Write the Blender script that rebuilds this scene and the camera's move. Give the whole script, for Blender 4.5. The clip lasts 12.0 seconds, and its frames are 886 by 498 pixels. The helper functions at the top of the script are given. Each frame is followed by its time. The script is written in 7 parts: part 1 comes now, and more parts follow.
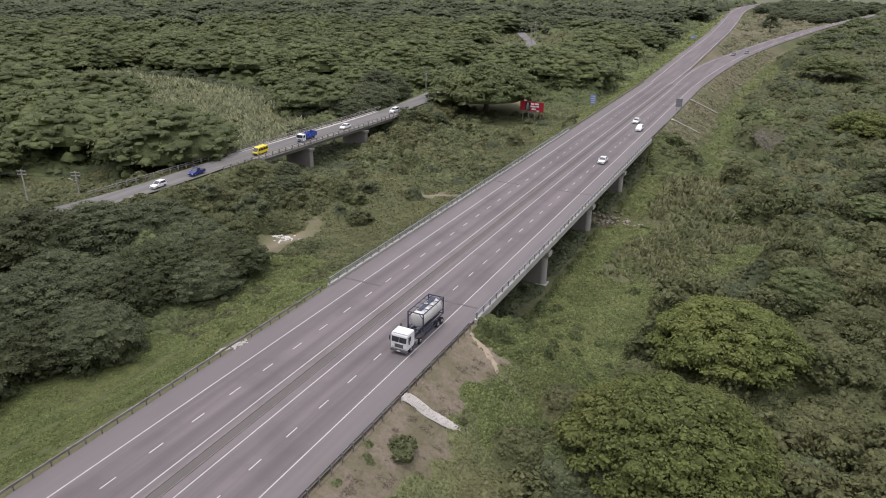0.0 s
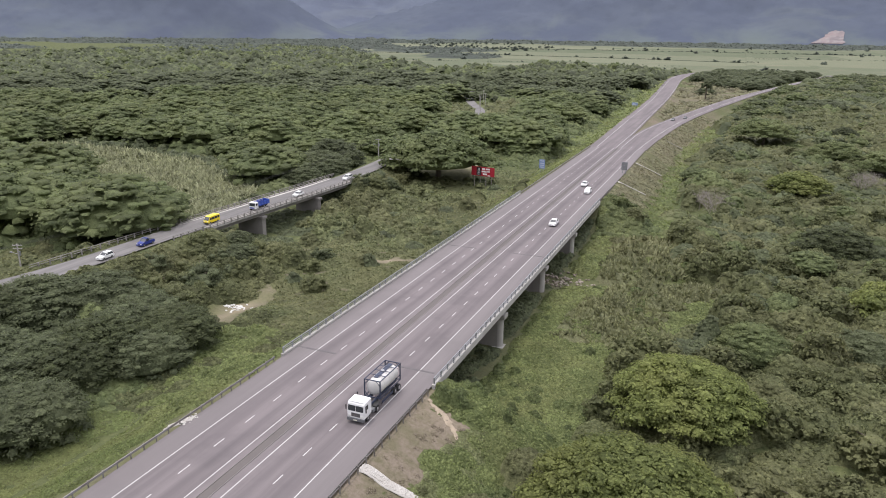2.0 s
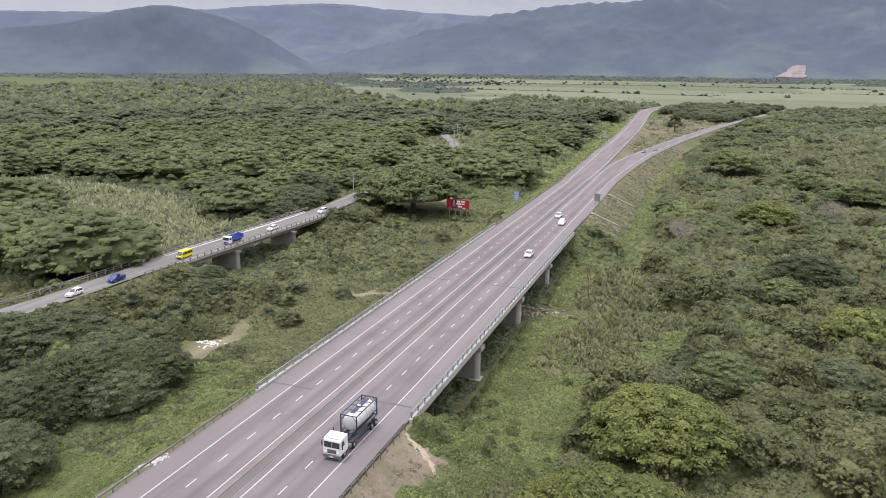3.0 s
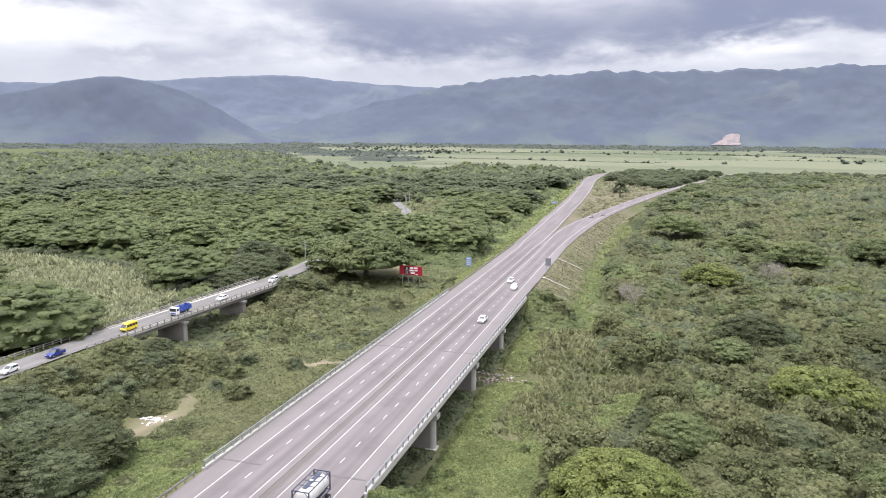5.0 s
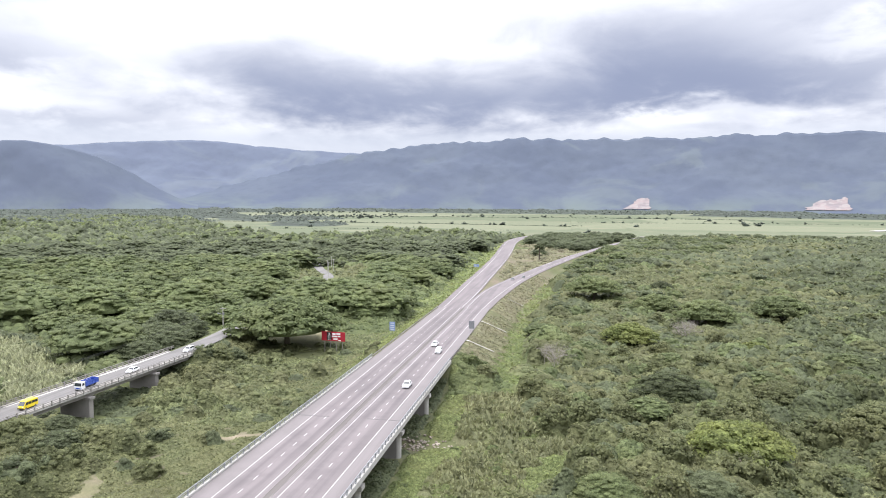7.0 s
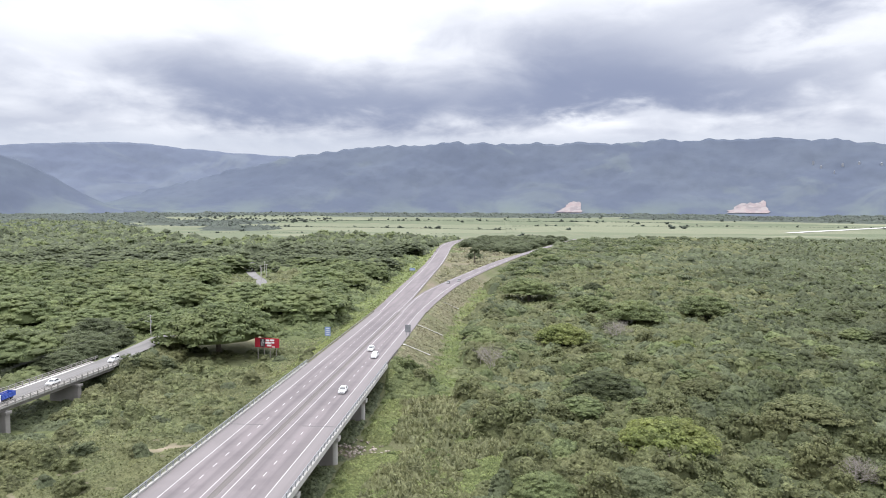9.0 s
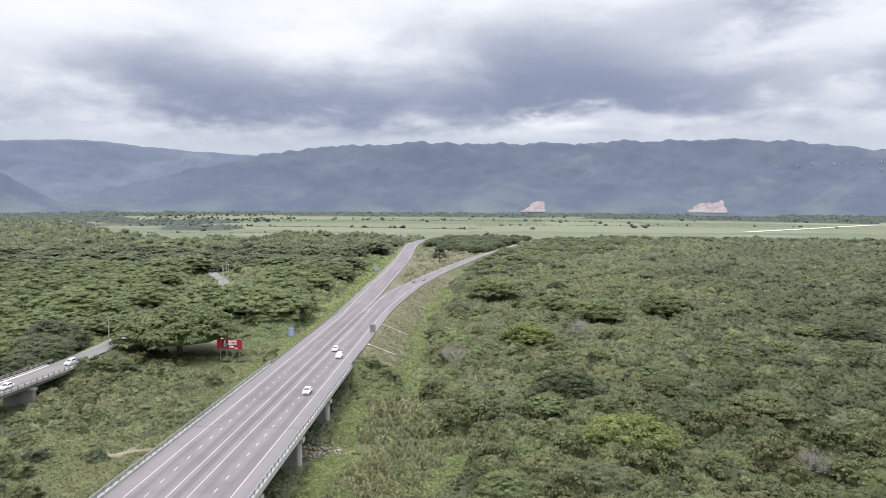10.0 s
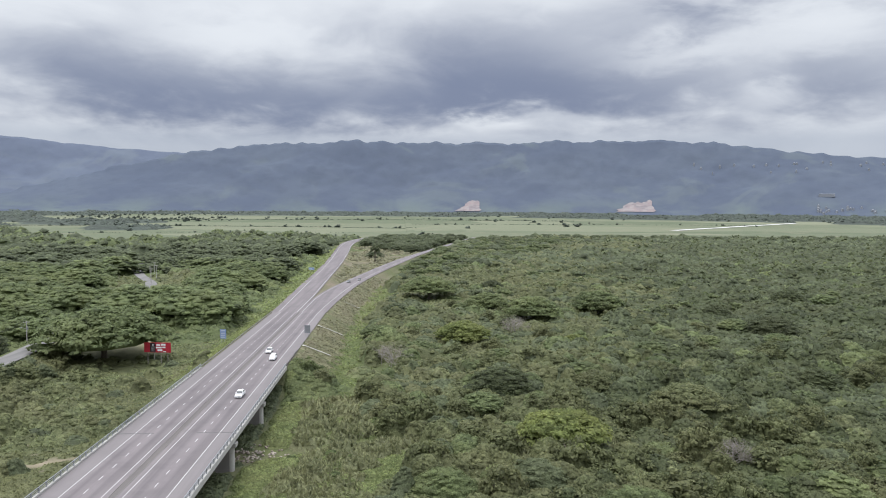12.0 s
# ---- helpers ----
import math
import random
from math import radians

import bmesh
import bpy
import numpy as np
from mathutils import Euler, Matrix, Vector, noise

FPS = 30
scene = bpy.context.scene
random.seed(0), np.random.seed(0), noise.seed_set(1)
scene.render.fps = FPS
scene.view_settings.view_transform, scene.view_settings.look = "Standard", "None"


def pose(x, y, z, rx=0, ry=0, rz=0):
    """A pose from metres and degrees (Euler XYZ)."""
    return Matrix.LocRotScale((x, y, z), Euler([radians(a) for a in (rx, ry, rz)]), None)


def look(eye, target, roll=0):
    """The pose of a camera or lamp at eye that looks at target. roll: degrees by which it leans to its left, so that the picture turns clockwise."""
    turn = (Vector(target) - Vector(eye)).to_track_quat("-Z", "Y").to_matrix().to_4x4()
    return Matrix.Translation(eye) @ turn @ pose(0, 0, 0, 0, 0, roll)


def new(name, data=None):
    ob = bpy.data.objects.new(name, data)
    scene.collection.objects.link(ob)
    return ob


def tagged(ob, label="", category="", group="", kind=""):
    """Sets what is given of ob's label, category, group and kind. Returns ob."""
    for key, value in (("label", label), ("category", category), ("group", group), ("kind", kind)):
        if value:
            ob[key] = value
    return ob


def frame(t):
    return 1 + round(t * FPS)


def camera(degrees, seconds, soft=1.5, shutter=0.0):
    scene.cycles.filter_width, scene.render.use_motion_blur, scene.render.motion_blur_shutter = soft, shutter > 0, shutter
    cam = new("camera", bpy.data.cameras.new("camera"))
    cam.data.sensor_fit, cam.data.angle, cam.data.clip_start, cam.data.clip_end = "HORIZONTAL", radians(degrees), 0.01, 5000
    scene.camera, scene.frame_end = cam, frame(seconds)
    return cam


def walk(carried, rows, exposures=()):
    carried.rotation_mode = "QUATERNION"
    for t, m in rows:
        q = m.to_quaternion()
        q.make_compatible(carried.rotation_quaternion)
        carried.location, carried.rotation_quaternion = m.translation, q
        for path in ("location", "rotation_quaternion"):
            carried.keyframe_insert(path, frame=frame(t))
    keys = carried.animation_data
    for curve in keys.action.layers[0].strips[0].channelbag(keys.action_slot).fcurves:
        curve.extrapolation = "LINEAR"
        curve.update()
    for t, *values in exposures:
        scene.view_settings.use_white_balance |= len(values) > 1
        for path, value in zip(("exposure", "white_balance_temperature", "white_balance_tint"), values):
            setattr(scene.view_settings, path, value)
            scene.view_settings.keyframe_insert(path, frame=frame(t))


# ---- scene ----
cam = camera(64.3, 12.0, soft=1.0)
EYE = (47.5, 0.0, 47.0)          # a hovering drone that only turns
TURNS = [(0.0, 67.37, -0.63, 26.08), (0.5, 68.74, -0.61, 25.19), (1.0, 69.96, -0.6, 24.25), (1.5, 71.31, -0.59, 23.23),
         (2.0, 72.65, -0.58, 22.18), (2.5, 73.98, -0.55, 21.16), (3.0, 75.3, -0.51, 20.11), (3.5, 76.66, -0.45, 18.96),
         (5.5, 82.03, -0.38, 14.89), (6.0, 83.34, -0.37, 13.11), (6.5, 84.79, -0.33, 11.17), (7.0, 85.95, -0.27, 9.89),
         (9.0, 86.27, -0.21, 4.65), (9.5, 86.26, -0.23, 3.09), (10.0, 86.24, -0.27, 1.79), (10.5, 86.22, -0.27, 0.48),
         (11.0, 86.21, -0.29, -0.84), (11.5, 86.21, -0.33, -2.16), (12.0, 86.2, -0.34, -3.44)]
EXPOSURES = [(0.0, -0.40, 6650, 16), (1.5, -0.16, 6650, 16), (2.5, 0.06, 6600, 15), (3.5, 0.24, 6600, 15), (5.5, 0.64, 6550, 13),
             (7.0, 0.71, 6500, 12), (9.5, 0.46, 6450, 11), (12.0, 0.10, 6350, 9)]
walk(cam, [(t, pose(*EYE, rx, ry, rz)) for t, rx, ry, rz in TURNS], EXPOSURES)

# ---- node helpers ----


def link(tree, a, b):
    tree.links.new(a, b)


def put(tree, kind, **values):
    """A node with its inputs set by name; a socket as value is linked."""
    node = tree.nodes.new(kind)
    for key, value in values.items():
        key = key.replace("_", " ")
        socket = node.inputs[int(key[1:])] if key[0] == "i" and key[1:].isdigit() else node.inputs[key]
        if isinstance(value, bpy.types.NodeSocket):
            tree.links.new(value, socket)
        else:
            socket.default_value = value
    return node


def calc(tree, op, a, b=0.0, clamp=False):
    node = put(tree, "ShaderNodeMath", i0=a, i1=b)
    node.operation, node.use_clamp = op, clamp
    return node.outputs[0]


def blend(tree, fac, a, b, mode="MIX"):
    node = tree.nodes.new("ShaderNodeMix")
    node.data_type, node.blend_type = "RGBA", mode
    for socket, value in ((node.inputs[0], fac), (node.inputs[6], a), (node.inputs[7], b)):
        if isinstance(value, bpy.types.NodeSocket):
            tree.links.new(value, socket)
        else:
            socket.default_value = value if not isinstance(value, tuple) else (*value[:3], 1.0)
    return node.outputs[2]


def span(tree, value, lo, hi, to_lo=0.0, to_hi=1.0):
    node = put(tree, "ShaderNodeMapRange", i0=value, i1=lo, i2=hi, i3=to_lo, i4=to_hi)
    node.interpolation_type = "SMOOTHSTEP"
    return node.outputs[0]


def speckle(tree, vector, scale, detail=4.0, rough=0.55, distort=0.0):
    node = put(tree, "ShaderNodeTexNoise", Vector=vector, Scale=scale, Detail=detail, Roughness=rough, Distortion=distort)
    return node.outputs[0]


# ---- sky and sun ----
SUN_DIR = Vector((-0.22, 0.04, 0.97)).normalized()
SUN_EL = math.asin(SUN_DIR.z)
SUN_AZ = math.atan2(SUN_DIR.x, SUN_DIR.y)

world = bpy.data.worlds.new("sky")
scene.world = world
world.use_nodes = True
wt = world.node_tree
wt.nodes.clear()
sky = wt.nodes.new("ShaderNodeTexSky")
sky.sky_type, sky.sun_disc = "NISHITA", False
sky.sun_elevation, sky.sun_rotation = SUN_EL, SUN_AZ
clear_sky = blend(wt, 1.0, sky.outputs[0], (0.11, 0.11, 0.11), "MULTIPLY")
way = wt.nodes.new("ShaderNodeTexCoord").outputs["Generated"]
axes = put(wt, "ShaderNodeSeparateXYZ", Vector=way)
lift = calc(wt, "ADD", calc(wt, "MAXIMUM", axes.outputs[2], 0.0), 0.20)
flat = put(wt, "ShaderNodeCombineXYZ", X=calc(wt, "DIVIDE", axes.outputs[0], lift),
           Y=calc(wt, "DIVIDE", axes.outputs[1], lift), Z=0.0).outputs[0]
CLOUD_SHIFT = (2.6, 7.7, 0.0)
moved = put(wt, "ShaderNodeVectorMath", i0=flat, i1=CLOUD_SHIFT).outputs[0]
bulk = put(wt, "ShaderNodeVectorMath", i0=way, i1=(3.4, 3.4, 9.0))
bulk.operation = "MULTIPLY"
puffs = speckle(wt, bulk.outputs[0], 1.5, 6.0, 0.52, 0.5)
small = speckle(wt, bulk.outputs[0], 4.2, 5.0, 0.55, 0.3)
big = speckle(wt, moved, 0.62, 2.0, 0.45, 0.4)
# bearing and height of each direction in degrees, stirred so that cloud edges billow
bearing = calc(wt, "MULTIPLY", calc(wt, "ARCTAN2", axes.outputs[0], axes.outputs[1]), 57.3)
bearing = calc(wt, "ADD", bearing, calc(wt, "MULTIPLY", calc(wt, "SUBTRACT", puffs, 0.5), 15.0))
height = calc(wt, "MULTIPLY", axes.outputs[2], 57.3)
height = calc(wt, "ADD", height, calc(wt, "MULTIPLY", calc(wt, "SUBTRACT", small, 0.5), 4.0))
height = calc(wt, "ADD", height, calc(wt, "MULTIPLY", calc(wt, "SUBTRACT", puffs, 0.5), 3.0))
cover = calc(wt, "ADD", calc(wt, "MULTIPLY", big, 0.22), calc(wt, "MULTIPLY", puffs, 0.52))
cover = calc(wt, "ADD", cover, calc(wt, "MULTIPLY", small, 0.24))
# banks of cloud: bearing, height, half width, half height, darkness (below zero: sunlit)
BANKS = [(-6, 7.6, 18, 2.4, 0.36), (6.5, 11.0, 9, 3.0, 0.30), (-24, 10.4, 6, 2.8, 0.24), (-19, 7.0, 8, 2.2, 0.22), (16, 8.6, 12, 2.2, 0.24), (24.5, 15.2, 3.5, 1.8, 0.26),
         (32, 8.5, 7, 2.2, 0.16), (-44, 10.0, 8, 1.0, 0.14), (-38, 5.4, 7, 0.8, 0.18), (19, 13.0, 6, 1.4, 0.10), (-12, 12.6, 7, 1.7, -0.24), (-30, 13.5, 9, 3.0, -0.24), (-46, 7.6, 8, 1.6, -0.20), (-6, 16.0, 14, 1.8, -0.22),
         (6.0, 6.3, 2.4, 0.9, -0.30), (11.0, 7.2, 3.2, 1.0, -0.20), (27, 8.4, 2.2, 1.2, -0.24), (22, 11.2, 6, 1.2, -0.14), (31, 12.6, 6, 2.0, -0.18), (13, 16.5, 5, 1.6, -0.16)]
for at, up, wide, deep, dark in BANKS:
    dx = calc(wt, "DIVIDE", calc(wt, "SUBTRACT", bearing, at), wide)
    dy = calc(wt, "DIVIDE", calc(wt, "SUBTRACT", height, up), deep)
    fall = calc(wt, "EXPONENT", calc(wt, "MULTIPLY", calc(wt, "ADD", calc(wt, "MULTIPLY", dx, dx), calc(wt, "MULTIPLY", dy, dy)), -1.0))
    cover = calc(wt, "ADD", cover, calc(wt, "MULTIPLY", fall, dark))
thick = span(wt, cover, 0.20, 0.98)
cloud = blend(wt, thick, (0.77, 0.79, 0.825), (0.205, 0.235, 0.335))
low_glow = span(wt, axes.outputs[2], 0.078, 0.104, 0.75, 0.0)
cloud = blend(wt, low_glow, cloud, (0.46, 0.495, 0.57))
overhead = span(wt, axes.outputs[2], 0.28, 0.80, 1.0, 4.4)
bright = put(wt, "ShaderNodeCombineColor", Red=overhead, Green=overhead, Blue=overhead).outputs[0]
cloud = blend(wt, 1.0, cloud, bright, "MULTIPLY")
veil = blend(wt, 0.95, clear_sky, cloud)
glow = put(wt, "ShaderNodeBackground", Color=veil, Strength=1.0)
link(wt, glow.outputs[0], wt.nodes.new("ShaderNodeOutputWorld").inputs[0])

sun_data = bpy.data.lights.new("sun", "SUN")
sun_data.energy, sun_data.angle, sun_data.color = 1.9, radians(5), (1.0, 0.95, 0.87)
sun = new("sun", sun_data)
sun.matrix_world = look((0, 0, 300), Vector((0, 0, 300)) - SUN_DIR)

# ---- materials ----


def material(name, rough=0.8, metal=0.0, specular=0.3):
    """A bare material: its tree, its shader, and the world place of the shaded point."""
    m = bpy.data.materials.new(name)
    m.use_nodes = True
    t = m.node_tree
    shader = t.nodes["Principled BSDF"]
    shader.inputs["Roughness"].default_value = rough
    shader.inputs["Metallic"].default_value = metal
    shader.inputs["Specular IOR Level"].default_value = specular
    return m, t, shader, t.nodes.new("ShaderNodeNewGeometry")


def relief(tree, shader, height, strength=0.4, distance=0.05):
    bump = put(tree, "ShaderNodeBump", Height=height, Strength=strength, Distance=distance)
    link(tree, bump.outputs[0], shader.inputs["Normal"])


def foliage(name, dark, light, tint, through_light=0.42, clumpy=0.45):
    """Leaves: each leaf spray, each plant and each stretch of ground differs in tone."""
    m, t, shader, geo = material(name, 0.62, 0.0, 0.25)
    dark, light, tint = [tuple(a * b for a, b in zip(c, (1.06, 1.0, 1.26))) for c in (dark, light, tint)]
    place = geo.outputs["Position"]
    leaf = geo.outputs["Random Per Island"]
    own = t.nodes.new("ShaderNodeAttribute")
    own.attribute_name = "tone"
    plant = calc(t, "FRACT", calc(t, "ADD", t.nodes.new("ShaderNodeObjectInfo").outputs["Random"], own.outputs["Fac"]))
    other = calc(t, "FRACT", calc(t, "MULTIPLY", plant, 5.7))
    patch = speckle(t, place, 0.055, 3.0)
    grain = speckle(t, place, 1.5, 4.0, 0.68)
    wander = put(t, "ShaderNodeTexNoise", Vector=place, Scale=0.25, Detail=2.0).outputs["Color"]
    swirl = put(t, "ShaderNodeVectorMath", i0=wander, i1=(5.0, 5.0, 5.0))
    swirl.operation = "MULTIPLY"
    shifted = put(t, "ShaderNodeVectorMath", i0=place, i1=swirl.outputs[0]).outputs[0]
    cells = put(t, "ShaderNodeTexVoronoi", Vector=shifted, Scale=0.14)
    kind = put(t, "ShaderNodeSeparateColor", Color=cells.outputs["Color"])
    mix = calc(t, "ADD", calc(t, "MULTIPLY", leaf, 0.35), calc(t, "MULTIPLY", grain, 0.65))
    colour = blend(t, span(t, mix, 0.10, 0.95), dark, light)
    colour = blend(t, calc(t, "MULTIPLY", span(t, patch, 0.42, 0.66), 0.6), colour, tint)
    colour = blend(t, calc(t, "MULTIPLY", span(t, kind.outputs[0], 0.45, 1.0), clumpy * 0.6), colour, dark)
    colour = blend(t, calc(t, "MULTIPLY", span(t, kind.outputs[1], 0.6, 1.0), clumpy * 0.5), colour, tuple(c * 1.05 for c in light))
    colour = blend(t, calc(t, "MULTIPLY", other, clumpy * 0.45), colour, tint)
    fine = span(t, speckle(t, place, 3.2, 3.0, 0.72), 0.30, 0.70, 0.74, 1.26)
    gain = calc(t, "MULTIPLY", fine, calc(t, "ADD", calc(t, "MULTIPLY", plant, 0.34), 0.86))
    gain = calc(t, "MULTIPLY", gain, span(t, leaf, 0.0, 1.0, 0.84, 1.16))
    grey = put(t, "ShaderNodeCombineColor", Red=gain, Green=gain, Blue=gain).outputs[0]
    colour = blend(t, 1.0, colour, grey, "MULTIPLY")
    link(t, colour, shader.inputs["Base Color"])
    tuft = calc(t, "ADD", speckle(t, place, 1.5, 3.0, 0.65), calc(t, "MULTIPLY", speckle(t, place, 4.5, 2.0, 0.6), 0.45))
    relief(t, shader, tuft, 0.8, 0.42)
    glowing = put(t, "ShaderNodeBsdfTranslucent", Color=colour)
    both = put(t, "ShaderNodeMixShader", i0=through_light, i1=shader.outputs[0], i2=glowing.outputs[0])
    link(t, both.outputs[0], t.nodes["Material Output"].inputs[0])
    return m


def plain(name, colour, rough=0.6, metal=0.0, scale=1.5, wear=0.25, second=None, bump=0.0, specular=0.4):
    """Paint, metal, concrete and the like: two scales of stain and grain over a base colour."""
    m, t, shader, geo = material(name, rough, metal, specular)
    place = geo.outputs["Position"]
    stain = span(t, speckle(t, place, scale * 0.35, 4.0), 0.35, 0.7)
    grain = speckle(t, place, scale * 6, 3.0)
    other = second or tuple(c * 0.55 for c in colour)
    c = blend(t, calc(t, "MULTIPLY", stain, wear), colour, other)
    c = blend(t, calc(t, "MULTIPLY", grain, wear * 0.6), c, tuple(x * 0.7 for x in colour))
    link(t, c, shader.inputs["Base Color"])
    if bump:
        relief(t, shader, grain, bump, 0.03)
    return m


def asphalt(name, pale, dark, tracks, lanes=()):
    """Worn asphalt: aggregate grain, long streaks along the road, wheel tracks, blotches."""
    m, t, shader, geo = material(name, 0.88, 0.0, 0.25)
    place = geo.outputs["Position"]
    along = put(t, "ShaderNodeVectorMath", i0=place, i1=(1.0, 0.03, 1.0))
    along.operation = "MULTIPLY"
    streak = speckle(t, along.outputs[0], 0.42, 5.0, 0.65)
    blotch = speckle(t, place, 0.12, 4.0, 0.6)
    grit = speckle(t, place, 9.0, 2.0)
    c = blend(t, span(t, streak, 0.36, 0.64), pale, dark)
    c = blend(t, calc(t, "MULTIPLY", span(t, blotch, 0.45, 0.7), 0.35), c, tracks)
    c = blend(t, calc(t, "MULTIPLY", grit, 0.3), c, tuple(x * 0.6 for x in pale))
    if lanes:
        across = put(t, "ShaderNodeSeparateXYZ", Vector=place).outputs[0]
        across = calc(t, "ADD", across, calc(t, "MULTIPLY", calc(t, "SUBTRACT", streak, 0.5), 0.9))
        for mid in lanes:
            off = calc(t, "DIVIDE", calc(t, "SUBTRACT", across, mid), 0.62)
            oil = calc(t, "EXPONENT", calc(t, "MULTIPLY", calc(t, "MULTIPLY", off, off), -1.0))
            c = blend(t, calc(t, "MULTIPLY", oil, calc(t, "ADD", calc(t, "MULTIPLY", blotch, 0.5), 0.10)), c, tracks)
    link(t, c, shader.inputs["Base Color"])
    relief(t, shader, grit, 0.25, 0.01)
    return m


LEAF_GOLD = foliage("sunny_rain_tree_leaves", (0.094, 0.128, 0.032), (0.215, 0.262, 0.068), (0.228, 0.254, 0.066), 0.54, 0.35)
LEAF_RAIN = foliage("rain_tree_leaves", (0.078, 0.108, 0.037), (0.162, 0.208, 0.072), (0.176, 0.208, 0.070), 0.52, 0.5)
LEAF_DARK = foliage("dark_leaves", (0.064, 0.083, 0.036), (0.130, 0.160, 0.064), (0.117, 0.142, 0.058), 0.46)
# greyer and bluer than near leaves: some distance haze is in the colour
LEAF_FAR = foliage("hazed_far_leaves", (0.044, 0.062, 0.040), (0.078, 0.098, 0.060), (0.072, 0.090, 0.054), 0.4)
LEAF_THICKET = foliage("thicket_leaves", (0.072, 0.090, 0.030), (0.148, 0.170, 0.061), (0.150, 0.160, 0.060), 0.45, 0.4)
# deep green of dark trees; on the eastern thicket it paints cloud shade
LEAF_DEEP = foliage("deep_green_and_shaded_leaves", (0.041, 0.057, 0.019), (0.085, 0.105, 0.037), (0.083, 0.096, 0.035), 0.40, 0.35)
LEAF_LUSH = foliage("lush_leaves", (0.080, 0.103, 0.036), (0.178, 0.212, 0.076), (0.178, 0.182, 0.074), 0.46, 0.4)
LEAF_BRIGHT = foliage("bright_leaves", (0.092, 0.128, 0.036), (0.205, 0.258, 0.078), (0.204, 0.230, 0.074), 0.5, 0.45)
LEAF_FRESH = foliage("fresh_shrub_leaves", (0.062, 0.090, 0.028), (0.150, 0.192, 0.060), (0.136, 0.170, 0.054), 0.46, 0.4)
LEAF_BANK = foliage("bank_grass_blades", (0.112, 0.122, 0.052), (0.192, 0.198, 0.088), (0.196, 0.182, 0.094), 0.45, 0.4)
LEAF_CANE = foliage("cane_leaves", (0.155, 0.182, 0.078), (0.325, 0.358, 0.172), (0.27, 0.295, 0.14), 0.5, 0.2)
LEAF_REED = foliage("reed_leaves", (0.105, 0.122, 0.048), (0.215, 0.238, 0.098), (0.195, 0.205, 0.085), 0.45, 0.3)
LEAF_DRY = foliage("dry_grass_blades", (0.15, 0.135, 0.075), (0.25, 0.215, 0.135), (0.17, 0.165, 0.085), 0.4, 0.3)
TWIG = plain("bare_twigs", (0.30, 0.27, 0.24), 0.9, wear=0.5)
BARK = plain("bark", (0.12, 0.10, 0.075), 0.95, scale=3, wear=0.6, bump=0.5)
CONCRETE = plain("weathered_concrete", (0.40, 0.385, 0.355), 0.9, scale=0.8, wear=0.45, second=(0.22, 0.21, 0.19), bump=0.2)
CONCRETE_DARK = plain("stained_concrete", (0.25, 0.235, 0.215), 0.92, scale=0.7, wear=0.5, second=(0.13, 0.12, 0.11), bump=0.2)
STEEL = plain("galvanised_steel", (0.34, 0.35, 0.36), 0.5, 0.6, wear=0.4)
RUSTY = plain("dull_rail_steel", (0.27, 0.26, 0.25), 0.65, 0.4, scale=2, wear=0.6, second=(0.12, 0.09, 0.07))
ROAD_MAIN = asphalt("worn_asphalt", (0.164, 0.144, 0.146), (0.124, 0.109, 0.111), (0.076, 0.068, 0.071), (-6.7, -3.2, 4.0, 7.6))
ROAD_OLD = asphalt("old_road_asphalt", (0.165, 0.157, 0.152), (0.115, 0.11, 0.106), (0.085, 0.08, 0.078))
SHOULDER = asphalt("shoulder_asphalt", (0.164, 0.148, 0.148), (0.142, 0.128, 0.128), (0.122, 0.110, 0.110))
MEDIAN = asphalt("median_strip", (0.115, 0.103, 0.098), (0.095, 0.086, 0.082), (0.08, 0.072, 0.069))
MEDIAN_EDGE = plain("worn_kerb_concrete", (0.20, 0.185, 0.175), 0.9, scale=1.0, wear=0.5)
LINE = plain("road_paint", (0.42, 0.41, 0.40), 0.7, scale=3, wear=0.45, second=(0.28, 0.265, 0.26))
WHITE_CONC = plain("pale_bare_concrete", (0.58, 0.56, 0.52), 0.9, scale=1.2, wear=0.35)
STONE = plain("pale_stone", (0.42, 0.40, 0.37), 0.9, scale=2, wear=0.5, second=(0.28, 0.26, 0.23), bump=0.4)
SOIL = plain("bare_soil", (0.33, 0.27, 0.20), 0.95, scale=0.7, wear=0.5, second=(0.21, 0.18, 0.13), bump=0.4)
TYRE = plain("tyre_rubber", (0.025, 0.025, 0.026), 0.85, wear=0.3)
GLASS_DARK = plain("tinted_car_glass", (0.03, 0.034, 0.038), 0.08, wear=0.1, specular=0.7)

# ---- lie of the land ----
FALL = 0.0142                     # the highway falls away from the camera
ABUT_NEAR, ABUT_FAR = 86.0, 212.5
DECK_L, DECK_R = -11.9, 12.9
VALLEY = -10.6


def road_z(y):
    y = np.asarray(y, float)
    ease = -FALL * 480 - FALL * ((y - 480) - (y - 480) ** 2 / 640)
    return np.where(y < 480, -FALL * y, np.where(y < 800, ease, -FALL * 640))


def eased(ys, values, y, width=26.0):
    """Stations joined by straight runs whose corners are rounded off."""
    y = np.asarray(y, float)
    return sum(np.interp(y + d, ys, values) for d in np.linspace(-width, width, 9)) / 9


